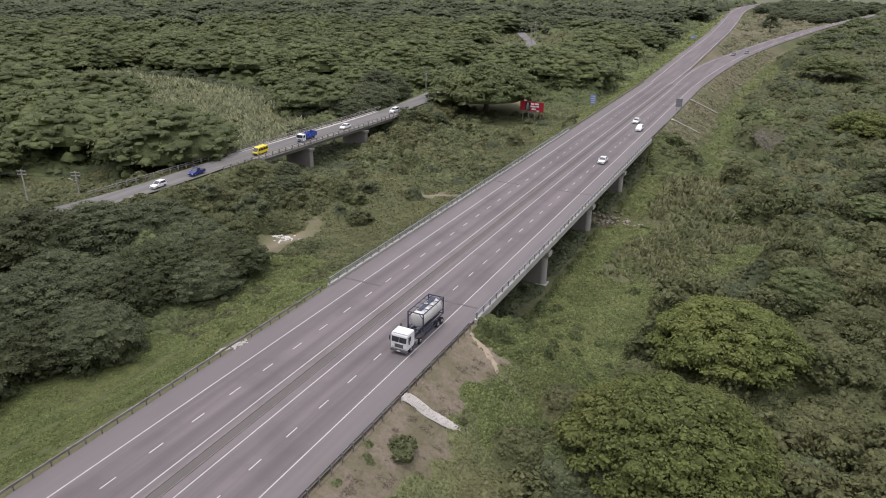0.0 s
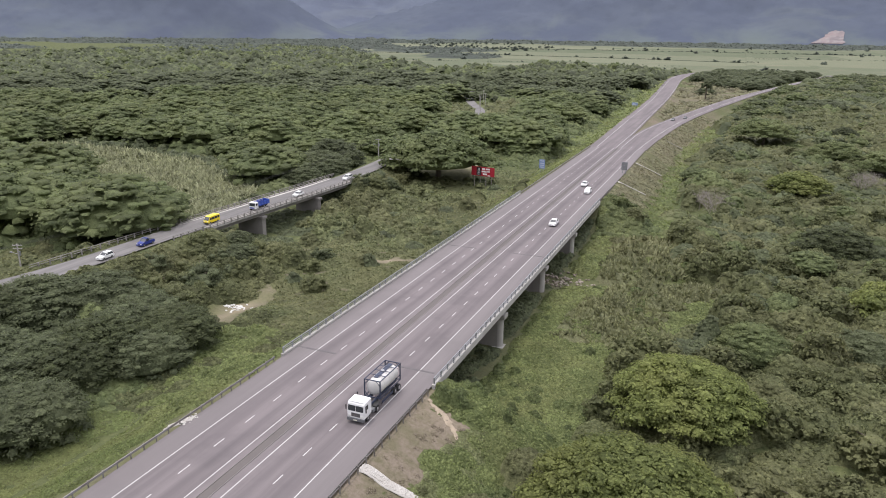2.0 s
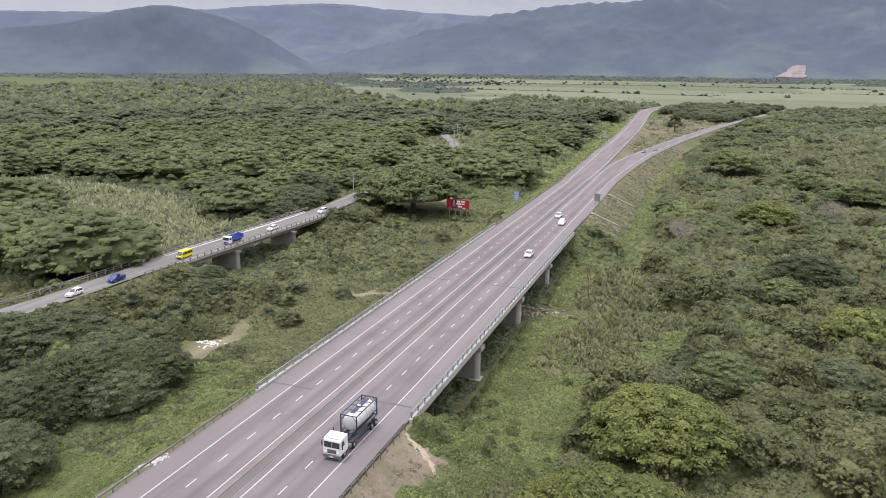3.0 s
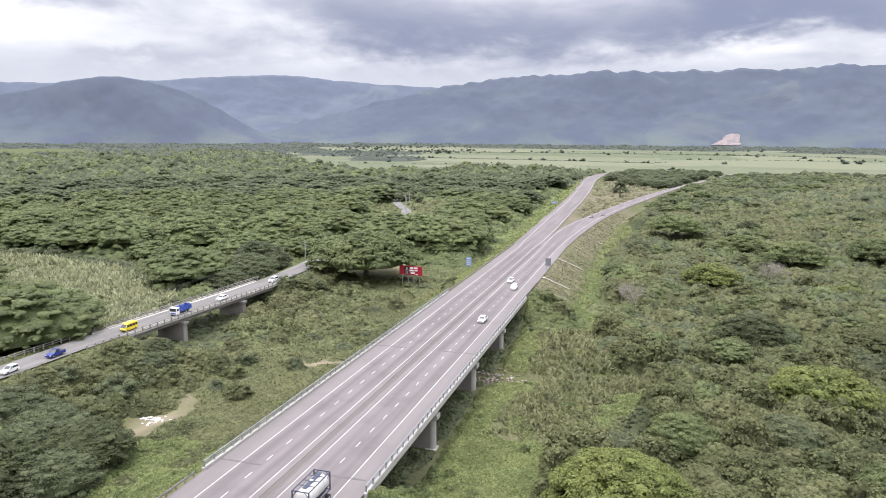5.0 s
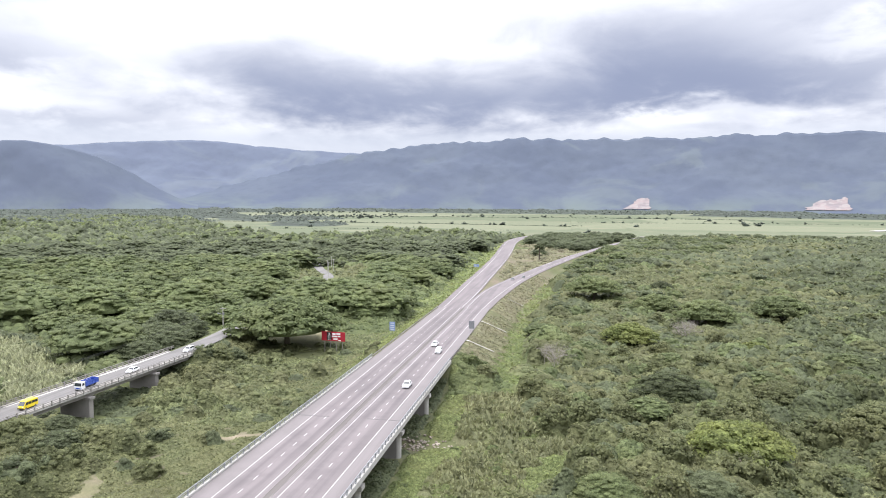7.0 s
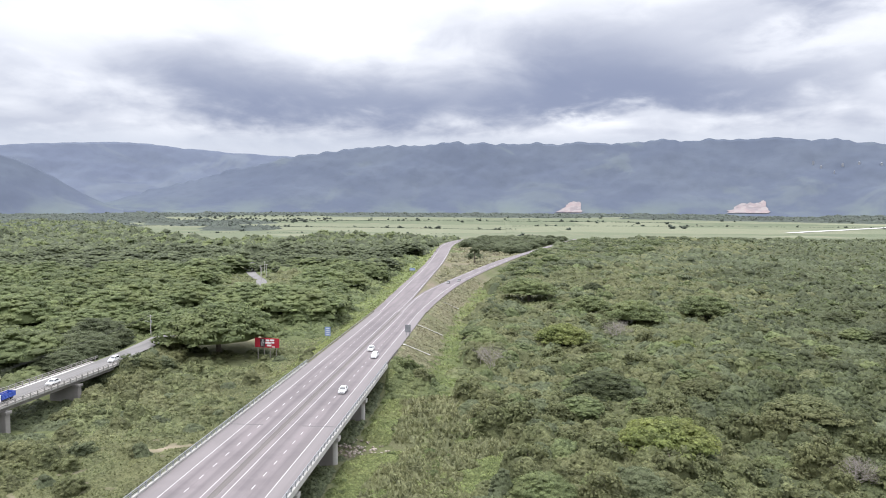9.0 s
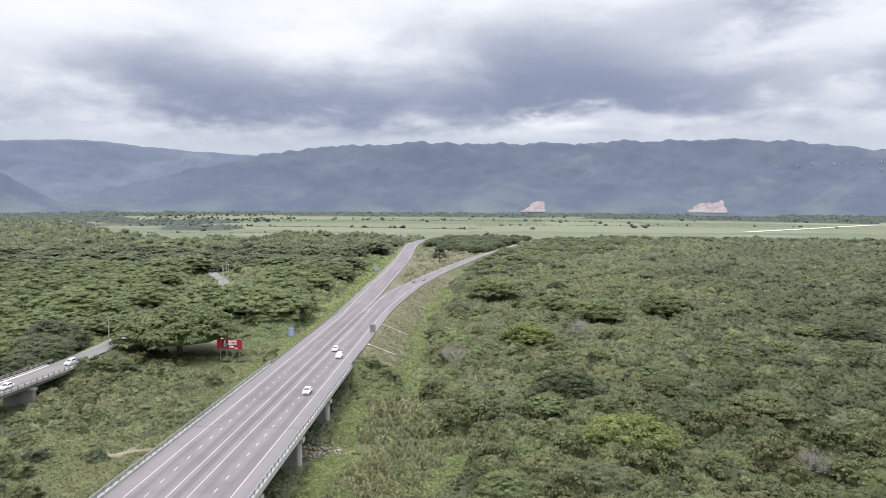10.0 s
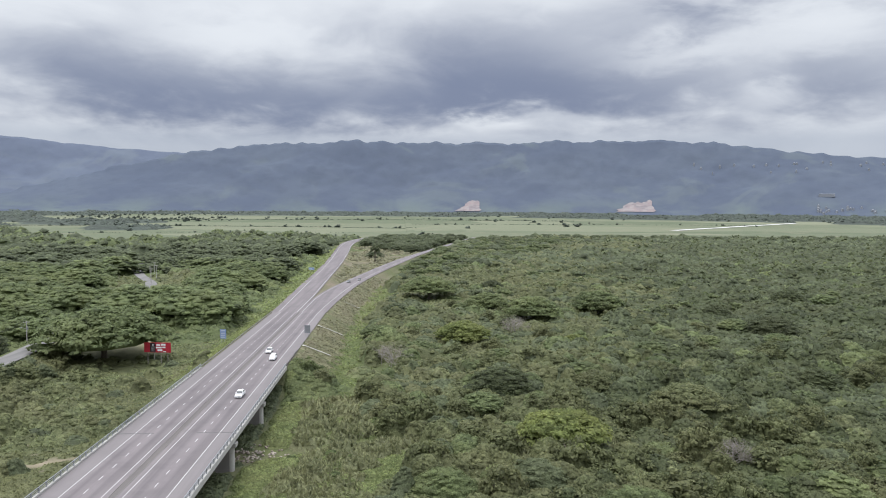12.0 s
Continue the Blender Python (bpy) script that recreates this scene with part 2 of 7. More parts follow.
LEFT_Y = [-200, 300, 350, 400, 470, 560, 660, 780, 900, 980, 1050, 1120, 1300]
LEFT_L = [DECK_L, DECK_L, -13.0, -14.6, -16.6, -18.6, -21.5, -26.5, -31.5, -31, -22, -4, 62]
LEFT_R = [0.3, 0.3, 0.2, 0.0, -1.8, -3.4, -5.4, -9.5, -14.5, -14, -6, 10, 74]
RIGHT_Y = [-200, 300, 350, 400, 440, 500, 580, 680, 760, 900, 1150]
RIGHT_L = [0.3, 0.3, 0.2, 0.4, 5.0, 13.0, 25.5, 43.5, 62.5, 100, 170]
RIGHT_R = [DECK_R - 0.1, DECK_R - 0.1, 13.4, 16.4, 19.0, 25.5, 37.5, 55.5, 71.5, 108, 178]
OLD_Y = [-200, -60, 20, 60, 85, 103, 118, 135, 150, 165, 195, 212, 235, 262, 330, 414, 440, 494, 542, 600, 800]
OLD_X = [-230, -160, -119, -100, -91, -85.5, -84.2, -84.3, -83.2, -81.4, -79.2, -78.6, -79.6, -83.5, -95, -105, -107, -123, -148, -172, -235]
OLD_Z = [-9.5, -8.5, -7, -5.6, -5.0, -4.7, -4.6, -4.5, -4.5, -4.5, -4.6, -4.7, -4.9, -5.6, -8, -9.3, -9.4, -9.5, -9.6, -9.8, -10.2]
OLD_GAP = (146.0, 214.0)
GULLY_Y = [40, 80, 95, 120, 146, 158, 166, 176, 190]
GULLY_X = [-95, -66, -56, -48, -16, 8, 30, 60, 120]


def left_edges(y):
    return eased(LEFT_Y, LEFT_L, y), eased(LEFT_Y, LEFT_R, y)


def right_edges(y):
    return eased(RIGHT_Y, RIGHT_L, y), eased(RIGHT_Y, RIGHT_R, y)


def old_mid(y):
    return eased(OLD_Y, OLD_X, y, 13), eased(OLD_Y, OLD_Z, y, 13)


def ripple(x, y, s, seed=0.0):
    """A cheap smooth unevenness between about -1 and 1."""
    return (np.sin(x * s + 1.3 * np.sin(y * s * 0.7 + seed)) + np.sin(y * s * 1.1 + 1.7 * np.sin(x * s * 0.6 + 2 * seed))) / 2


def gully_gap(x, y):
    """Distance from the dry stream bed."""
    best = np.full(np.shape(x), 1e9)
    for i in range(len(GULLY_X) - 1):
        a, b = np.array([GULLY_X[i], GULLY_Y[i]], float), np.array([GULLY_X[i + 1], GULLY_Y[i + 1]], float)
        d = b - a
        k = np.clip(((x - a[0]) * d[0] + (y - a[1]) * d[1]) / (d @ d), 0, 1)
        best = np.minimum(best, np.hypot(x - a[0] - k * d[0], y - a[1] - k * d[1]))
    return best


def ground_z(x, y):
    x, y = np.asarray(x, float), np.asarray(y, float)
    far = np.clip((y - 250) / 500, 0, 1)
    base = VALLEY - 0.6 * far + 0.45 * ripple(x, y, 0.045, 1.0) * (1 - 0.7 * far) + 0.15 * ripple(x, y, 0.21, 2.0)
    base = base - 1.9 * np.exp(-(gully_gap(x, y) / 6.0) ** 2)
    base = base - 2.0 * np.exp(-((x + 76) / 13) ** 2 - ((y - 174) / 20) ** 2)
    ll, lr = left_edges(y)
    rl, rr = right_edges(y)
    z = road_z(y) - 0.35
    into = np.maximum(0, np.minimum(y - (ABUT_NEAR - 0.5), (ABUT_FAR + 0.5) - y))
    for lo, hi in ((ll, lr), (rl, rr)):
        out = np.maximum(0, np.maximum(lo - 0.9 - x, x - hi - 0.9))
        base = np.maximum(base, z - np.hypot(out / 1.9, into / 1.3))
    ox, oz = old_mid(y)
    out = np.maximum(0, np.abs(x - ox) - 6.2)
    into = np.maximum(0, np.minimum(y - OLD_GAP[0], OLD_GAP[1] - y))
    base = np.maximum(base, oz - 0.35 - np.hypot(out / 1.7, into / 1.2))
    return base


def inside(poly, x, y):
    x, y = np.asarray(x, float), np.asarray(y, float)
    hit = np.zeros(np.shape(x), bool)
    for (x0, y0), (x1, y1) in zip(poly, poly[1:] + poly[:1]):
        if y0 != y1:
            hit ^= ((y0 > y) != (y1 > y)) & (x < (x1 - x0) * (y - y0) / (y1 - y0) + x0)
    return hit


CANE = [(-262, 252), (-201, 251), (-161, 239), (-104, 199), (-92, 172), (-91, 143), (-106, 147), (-125, 164), (-154, 188), (-202, 204), (-245, 226), (-262, 235)]
CANE_CLEAR = [(-266, 262), (-201, 261), (-161, 249), (-104, 208), (-90, 172), (-88, 134), (-105, 142), (-134, 166), (-182, 184), (-228, 206), (-270, 230)]
MEADOW_RIGHT = [(13, 60), (13, 213), (31, 211), (52, 158), (44, 132), (37, 122), (35, 108), (33, 92), (30, 84), (29, 70), (24, 60)]
MEADOW_LEFT = [(-13, 88), (-13, 215), (-30, 168), (-52, 173), (-58, 150), (-46, 122), (-56, 93), (-45, 88)]
LUSH_LEFT = [(-72, 168), (-44, 164), (-28, 171), (-24, 186), (-38, 203), (-50, 234), (-56, 240), (-73, 240)]
TREE_YARD = [(-74, 246), (-52, 236), (-42, 236), (-38, 258), (-44, 282), (-52, 300), (-74, 300), (-86, 280)]
FLAT_LEFT = [(-13, 112), (-30, 112), (-44, 112), (-50, 126), (-52, 140), (-60, 152), (-64, 164), (-44, 164), (-28, 171), (-24, 186), (-38, 203), (-48, 230), (-13, 230)]

# ---- mesh helpers ----


class Heap:
    """Vertices and faces of many small pieces, gathered as arrays."""

    def __init__(self):
        self.v, self.f, self.n, self.lean, self.tone = [], [], 0, [], []

    def add(self, v, f, lean=None, tone=0.0):
        """lean: the way each vertex faces, where leaves shade as one soft clump; tone: the plant's own hue."""
        if lean is not None:
            self.lean.append(np.asarray(lean, np.float32))
            self.tone.append(np.zeros(len(v), np.float32) + np.asarray(tone, np.float32))
        self.v.append(np.asarray(v, np.float32))
        self.f.append(np.asarray(f, np.int64) + self.n)
        self.n += len(v)

    def mesh(self, name, mat, smooth=False):
        me = bpy.data.meshes.new(name)
        v = np.concatenate(self.v)
        me.vertices.add(len(v))
        me.vertices.foreach_set("co", v.ravel())
        counts = np.concatenate([np.full(len(f), f.shape[1]) for f in self.f])
        loops = np.concatenate([f.ravel() for f in self.f])
        me.loops.add(len(loops))
        me.loops.foreach_set("vertex_index", loops.astype(np.int32))
        me.polygons.add(len(counts))
        me.polygons.foreach_set("loop_start", (np.cumsum(counts) - counts).astype(np.int32))
        if smooth:
            me.polygons.foreach_set("use_smooth", (counts == 3) if smooth == "cores" else np.ones(len(counts), bool))
        me.update(calc_edges=True)
        if self.lean:
            me.attributes.new("tone", "FLOAT", "POINT").data.foreach_set("value", np.concatenate(self.tone))
            way = np.concatenate(self.lean)
            me.polygons.foreach_set("use_smooth", np.ones(len(counts), bool))
            me.normals_split_custom_set_from_vertices(way / (np.linalg.norm(way, axis=1, keepdims=True) + 1e-9))
        me.materials.append(mat)
        return me


def part(name, data, mat, parent, label=""):
    """One mesh object, from a bmesh or a mesh, under a thing or a part."""
    if isinstance(data, bmesh.types.BMesh):
        me = bpy.data.meshes.new(name)
        data.to_mesh(me)
        data.free()
        me.materials.append(mat)
        data = me
    ob = new(name, data)
    ob.parent = parent
    return tagged(ob, label)


def box(bm, lo, hi, bevel=0.0, turn=None):
    m = Matrix.LocRotScale(Vector([(a + b) / 2 for a, b in zip(lo, hi)]), None, Vector([b - a for a, b in zip(lo, hi)]))
    made = bmesh.ops.create_cube(bm, size=1.0, matrix=(turn @ m) if turn else m)
    if bevel:
        edges = {e for v in made["verts"] for e in v.link_edges}
        bmesh.ops.bevel(bm, geom=list(edges), offset=bevel, segments=2, profile=0.6, affect="EDGES")
    return bm


def boxed(lo, hi, bevel=0.0, turn=None):
    return box(bmesh.new(), lo, hi, bevel, turn)


def rod(bm, a, b, r0, r1=None, sides=8):
    a, b = Vector(a), Vector(b)
    m = Matrix.Translation((a + b) / 2) @ (b - a).to_track_quat("Z", "Y").to_matrix().to_4x4()
    bmesh.ops.create_cone(bm, cap_ends=True, segments=sides, radius1=r0, radius2=r0 if r1 is None else r1, depth=(b - a).length, matrix=m)
    return bm


def sheet_between(xl, xr, ys, zs, mat, name, lift=0.0, cuts=1):
    """A strip of road between two edges given along y."""
    heap = Heap()
    rows = np.stack([xl + (xr - xl) * k / cuts for k in range(cuts + 1)], 1)
    v = np.stack([rows, np.repeat(ys[:, None], cuts + 1, 1), np.repeat((zs + lift)[:, None], cuts + 1, 1)], -1).reshape(-1, 3)
    i, j = np.meshgrid(np.arange(len(ys) - 1), np.arange(cuts), indexing="ij")
    a = (i * (cuts + 1) + j).ravel()
    heap.add(v, np.stack([a, a + 1, a + cuts + 2, a + cuts + 1], 1))
    return heap.mesh(name, mat)


# ---- ground ----
def ramp(start, stop, fine, grow, limit):
    out, step = [start], fine
    while abs(out[-1]) < limit:
        out.append(out[-1] + math.copysign(step, stop))
        step *= grow
    return out


gx = sorted(set(ramp(-140, -1, 2.5, 1.045, 5500)[1:] + list(np.arange(-140, -14.9, 2.9)) + list(np.arange(-14, 60, 1.6)) + list(np.arange(61, 150.1, 4.4)) + ramp(150.1, 1, 2.5, 1.045, 5500)[1:]))
gy = sorted(set(ramp(20, -1, 3.0, 1.12, 5500)[1:] + list(np.arange(20, 320.1, 2.9)) + list(np.arange(322.5, 600, 4.6)) + ramp(600.1, 1, 4.0, 1.03, 5500)[1:]))
gxx, gyy = np.meshgrid(np.array(gx), np.array(gy), indexing="xy")
gzz = ground_z(gxx, gyy)
heap = Heap()
w = len(gx)
i, j = np.meshgrid(np.arange(len(gy) - 1), np.arange(w - 1), indexing="ij")
a = (i * w + j).ravel()
heap.add(np.stack([gxx, gyy, gzz], -1).reshape(-1, 3), np.stack([a, a + 1, a + w + 1, a + w], 1))


def fields_at(x, y):
    """Where the open cane fields lie, from 0 to 1."""
    bearing = np.degrees(np.arctan2(x - EYE[0], np.maximum(y, 1.0)))
    reach = np.hypot(x - EYE[0], y)
    edge = np.interp(bearing, [-75, -34, -31, -29, -27, -25, -22, -17, -10, -6, -2, 4, 9, 13, 21, 30, 60],
                     [3300, 3100, 2500, 1700, 1250, 1090, 1000, 1060, 1120, 1060, 1130, 1120, 1130, 1190, 1210, 1300, 1700])
    return np.clip((reach - edge + 18 * ripple(x, y, 0.02)) / 40, 0, 1)


def dry_at(x, y):
    """Dry, thin grass: the road banks, the open slope by the near abutment, the valley flat."""
    ll, _ = left_edges(y)
    _, rr = right_edges(y)
    bank_r = np.exp(-(np.maximum(0, x - rr) / 12.0) ** 4) * (x > rr - 2) * np.where(y < 90, 1.0, (y > 216) * (0.30 + 0.35 * ripple(x, y, 0.09, 2.0)))
    bank_l = 0.45 * np.exp(-(np.maximum(0, ll - x) / 5.0) ** 2) * (x < ll + 2)
    gore = ((x > left_edges(y)[1] - 1) & (x < right_edges(y)[0] + 1) & (y > 380) & (y < 760)) * (0.75 + 0.25 * ripple(x, y, 0.1))
    flat = inside(MEADOW_LEFT, x, y) * 0.6
    return np.clip(bank_r + bank_l + gore + flat, 0, 1)


ground_mesh_mat, gt, gsh, ggeo = material("ground_cover", 0.95, 0.0, 0.15)
gp = ggeo.outputs["Position"]


def attribute(tree, name):
    node = tree.nodes.new("ShaderNodeAttribute")
    node.attribute_name = name
    return node.outputs["Fac"]


wide, near_grain, tuft = speckle(gt, gp, 0.018, 4.0, 0.6), speckle(gt, gp, 0.25, 5.0, 0.65), speckle(gt, gp, 1.8, 3.0, 0.6)
green = blend(gt, span(gt, near_grain, 0.35, 0.65), (0.060, 0.070, 0.030), (0.098, 0.108, 0.046))
green = blend(gt, calc(gt, "MULTIPLY", span(gt, tuft, 0.4, 0.7), 0.5), green, (0.038, 0.052, 0.018))
straw = blend(gt, span(gt, near_grain, 0.38, 0.62), (0.168, 0.138, 0.108), (0.120, 0.108, 0.070))
straw = blend(gt, calc(gt, "MULTIPLY", span(gt, tuft, 0.4, 0.7), 0.45), straw, (0.085, 0.075, 0.042))
stretch = put(gt, "ShaderNodeVectorMath", i0=gp, i1=(0.35, 0.8, 1.0))
stretch.operation = "MULTIPLY"
plots = put(gt, "ShaderNodeTexVoronoi", Vector=stretch.outputs[0], Scale=0.0045)
plot_tone = put(gt, "ShaderNodeSeparateColor", Color=plots.outputs["Color"]).outputs[0]
crop = blend(gt, plot_tone, (0.078, 0.094, 0.056), (0.142, 0.150, 0.098))
crop = blend(gt, calc(gt, "MULTIPLY", span(gt, wide, 0.5, 0.7), 0.6), crop, (0.155, 0.148, 0.10))
cover_c = blend(gt, attribute(gt, "dry"), green, straw)
cover_c = blend(gt, attribute(gt, "field"), cover_c, crop)
cover_c = blend(gt, attribute(gt, "bare"), cover_c, blend(gt, near_grain, (0.27, 0.225, 0.165), (0.18, 0.15, 0.105)))
link(gt, cover_c, gsh.inputs["Base Color"])
relief(gt, gsh, calc(gt, "ADD", tuft, near_grain), 0.7, 0.25)
ground_mesh = heap.mesh("ground", ground_mesh_mat, smooth=True)
px_, py_ = gxx.ravel(), gyy.ravel()
bare = np.exp(-(gully_gap(px_, py_) / 3.0) ** 2) * (np.where(py_ < 121, 0.28, 0.1) + 0.3 * ripple(px_, py_, 0.12, 3.0))
bare = bare + 0.25 * np.exp(-(((px_ + 49.5) / 4.5) ** 2 + ((py_ - 117.0) / 4.0) ** 2))
bare = bare + 0.38 * np.exp(-((px_ + 47.0 + 0.08 * (py_ - 110)) / 1.8) ** 2) * ((py_ > 98) & (py_ < 131))
bare = bare + 0.8 * np.exp(-(((px_ + 31.5) / 6.5) ** 2 + ((py_ - 156.5 - 0.3 * (px_ + 31)) / 1.8) ** 2))
bare = bare + 0.15 * ((px_ > -12.5) & (px_ < 13.5) & (py_ > 87) & (py_ < 212))
bare = bare + np.exp(-(((px_ - 16.0) / 2.6) ** 2 + ((py_ - 83) / 6.0) ** 2)) * 0.8
bare = bare + inside(TREE_YARD, px_, py_) * np.clip(0.12 + (py_ - 262) / 60, 0.1, 0.42)
for key, value in (("dry", dry_at(px_, py_)), ("field", fields_at(px_, py_)), ("bare", np.clip(bare, 0, 1))):
    ground_mesh.attributes.new(key, "FLOAT", "POINT").data.foreach_set("value", value.astype(np.float32))
ground = tagged(new("ground", ground_mesh), "grassy river plain with dry banks and pale cane fields", "ground", kind="structure")

# ---- highway ----
near_y = np.arange(-120, 331, 10.0)
far_y = np.arange(330, 1121, 10.0)
highway = tagged(new("road"), "worn grey asphalt dual carriageway with white lane lines", "road", kind="structure")
LANES = dict(edge_l=-8.3, mid_l=-1.35, mid_r=2.15, edge_r=9.3)
flat_x = lambda v, ys: np.full(len(ys), float(v))
for name, lo, hi, mat, lift in (("shoulder", DECK_L, -8.1, SHOULDER, 0.0), ("carriageway", -8.1, -0.3, ROAD_MAIN, 0.0), ("median_strip", -0.3, 1.0, MEDIAN, 0.0),
                                ("carriageway", 1.0, 9.1, ROAD_MAIN, 0.0), ("shoulder", 9.1, DECK_R - 0.1, SHOULDER, 0.0)):
    part(name, sheet_between(flat_x(lo, near_y), flat_x(hi, near_y), near_y, road_z(near_y), mat, name, lift), mat, highway)
for edges, name in ((left_edges, "left"), (right_edges, "right")):
    lo, hi = edges(far_y)
    shift = 0.0 if name == "left" else 0.006
    part("carriageway", sheet_between(lo, hi, far_y, road_z(far_y), ROAD_MAIN, "carriageway", shift), ROAD_MAIN, highway)


def painted(fx, ys, width, parent, name, lift=0.012):
    x = fx(ys)
    me = sheet_between(x - width / 2, x + width / 2, ys, road_z(ys), LINE, name, lift)
    return part(name, me, LINE, parent)


for key, value in LANES.items():
    painted(lambda y, v=value: flat_x(v, y), near_y, 0.14, highway, "edge_line")
painted(lambda y: left_edges(y)[0] + 3.3, far_y, 0.2, highway, "edge_line", 0.02)
painted(lambda y: left_edges(y)[1] - 1.0, far_y, 0.2, highway, "edge_line", 0.02)
painted(lambda y: right_edges(y)[0] + 1.4, far_y, 0.2, highway, "edge_line", 0.02)
painted(lambda y: right_edges(y)[1] - 3.6, far_y, 0.2, highway, "edge_line", 0.02)
dash_mesh = None
for x0, y0, step in ((-5.0, 34.7, 5.98), (5.8, 43.3, 5.95)):
    for k in range(-6, 50):
        y = y0 + k * step
        if dash_mesh is None:
            bm = bmesh.new()
            box(bm, (-0.07, -0.95, -0.004), (0.07, 0.95, 0.012))
            for v in bm.verts:
                v.co.z -= FALL * v.co.y
            dash_mesh = bpy.data.meshes.new("lane_dash")
            bm.to_mesh(dash_mesh)
            bm.free()
            dash_mesh.materials.append(LINE)
        ob = part("lane_dash", dash_mesh, LINE, highway)
        ob.location = (x0, y, float(road_z(y)))
# low kerbs that bound the median strip
for lo, hi in ((-0.30, -0.22), (0.92, 1.0)):
    bm = bmesh.new()
    box(bm, (lo, -120, 0), (hi, 352, 0.07))
    for v in bm.verts:
        v.co.z += float(road_z(v.co.y))
    part("median_kerb", bm, MEDIAN_EDGE, highway)

# ---- old road ----
oy = np.arange(-150, 780, 6.0)
ox, oz = old_mid(oy)
old_road = tagged(new("road"), "narrow old two-lane asphalt road with pale worn surface", "road", kind="structure")
part("carriageway", sheet_between(ox - 4.2, ox + 3.6, oy, oz, ROAD_OLD, "carriageway", 0.0), ROAD_OLD, old_road)

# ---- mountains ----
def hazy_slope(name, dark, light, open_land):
    """Forested slopes many kilometres off, with blue distance haze painted into the base colours."""
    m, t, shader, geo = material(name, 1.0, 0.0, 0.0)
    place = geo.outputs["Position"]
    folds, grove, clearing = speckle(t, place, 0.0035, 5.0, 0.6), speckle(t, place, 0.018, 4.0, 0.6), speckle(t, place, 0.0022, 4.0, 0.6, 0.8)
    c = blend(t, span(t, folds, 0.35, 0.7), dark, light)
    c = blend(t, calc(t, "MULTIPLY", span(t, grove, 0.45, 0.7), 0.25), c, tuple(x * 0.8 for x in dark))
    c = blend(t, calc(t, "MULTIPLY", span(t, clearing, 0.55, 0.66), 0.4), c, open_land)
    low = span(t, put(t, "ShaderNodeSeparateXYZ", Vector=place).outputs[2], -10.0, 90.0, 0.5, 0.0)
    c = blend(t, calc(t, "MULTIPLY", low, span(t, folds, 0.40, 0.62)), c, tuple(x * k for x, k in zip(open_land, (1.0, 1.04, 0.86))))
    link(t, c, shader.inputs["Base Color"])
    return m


# haze is painted into these colours, palest on the back ridge
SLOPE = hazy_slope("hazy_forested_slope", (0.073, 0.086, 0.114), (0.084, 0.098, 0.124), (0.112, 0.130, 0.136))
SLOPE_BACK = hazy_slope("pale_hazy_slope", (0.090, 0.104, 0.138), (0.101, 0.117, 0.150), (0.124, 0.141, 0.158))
SLOPE_NEAR = hazy_slope("dark_hazed_foothill_slope", (0.077, 0.090, 0.120), (0.088, 0.103, 0.130), (0.114, 0.130, 0.140))
QUARRY = plain("quarry_face", (0.215, 0.172, 0.168), 0.95, scale=0.06, wear=0.8, second=(0.12, 0.115, 0.125))
QUARRY_PALE = plain("pale_quarry_terrace", (0.215, 0.188, 0.182), 0.95, scale=0.06, wear=0.6, second=(0.18, 0.165, 0.165))
ROOFS = plain("far_white_roofs", (0.25, 0.26, 0.28), 0.8, scale=0.05, wear=0.3)


def far_range(label, azimuths, heights, near, depth, bumps, seed, mat):
    """A ridge seen from the plain: foot at near metres, crest at near + depth, heights as angles over the plain."""
    az = np.linspace(azimuths[0], azimuths[-1], int((azimuths[-1] - azimuths[0]) * 6))
    crest = eased(azimuths, heights, az, 1.2)
    knolls = np.array([abs(noise.noise((p * 0.42 + seed * 7, seed, 0.3))) + 0.45 * noise.noise((p * 1.6, seed, 4.0)) for p in az])
    knolls = (knolls - 0.2) * 0.34 * bumps * (crest > 0.6)
    rows = 40
    n = rows + 1
    v = np.zeros((len(az), n, 3))
    for i, p in enumerate(az):
        s, c = math.sin(radians(p)), math.cos(radians(p))
        top = (near + depth) * math.tan(radians(crest[i])) + EYE[2] + 14
        for j in range(rows):
            k = j / (rows - 1)
            d = near + depth * k
            x, y = EYE[0] + d * s, d * c
            spur = noise.fractal((x / 420 + seed, y / 420, seed), 0.9, 2.1, 5)
            mass = noise.noise((x / 1100, y / 1100 + seed, 2.0))
            rise = k ** 1.15 * (1 + 0.16 * math.sin(k * math.pi) * (spur + mass)) + 0.035 * spur * math.sin(k * math.pi)
            v[i, j] = x, y, -14 + top * max(rise, 0.0) + (near + depth) * math.tan(radians(knolls[i])) * k ** 7
        v[i, rows] = EYE[0] + (near + depth + 140) * s, (near + depth + 140) * c, -20
    heap = Heap()
    i, j = np.meshgrid(np.arange(len(az) - 1), np.arange(n - 1), indexing="ij")
    q = (i * n + j).ravel()
    heap.add(v.reshape(-1, 3), np.stack([q, q + n, q + n + 1, q + 1], 1))
    tagged(new("backdrop", heap.mesh("backdrop", mat, smooth=True)), label, "mountain", kind="structure")
    return az, v


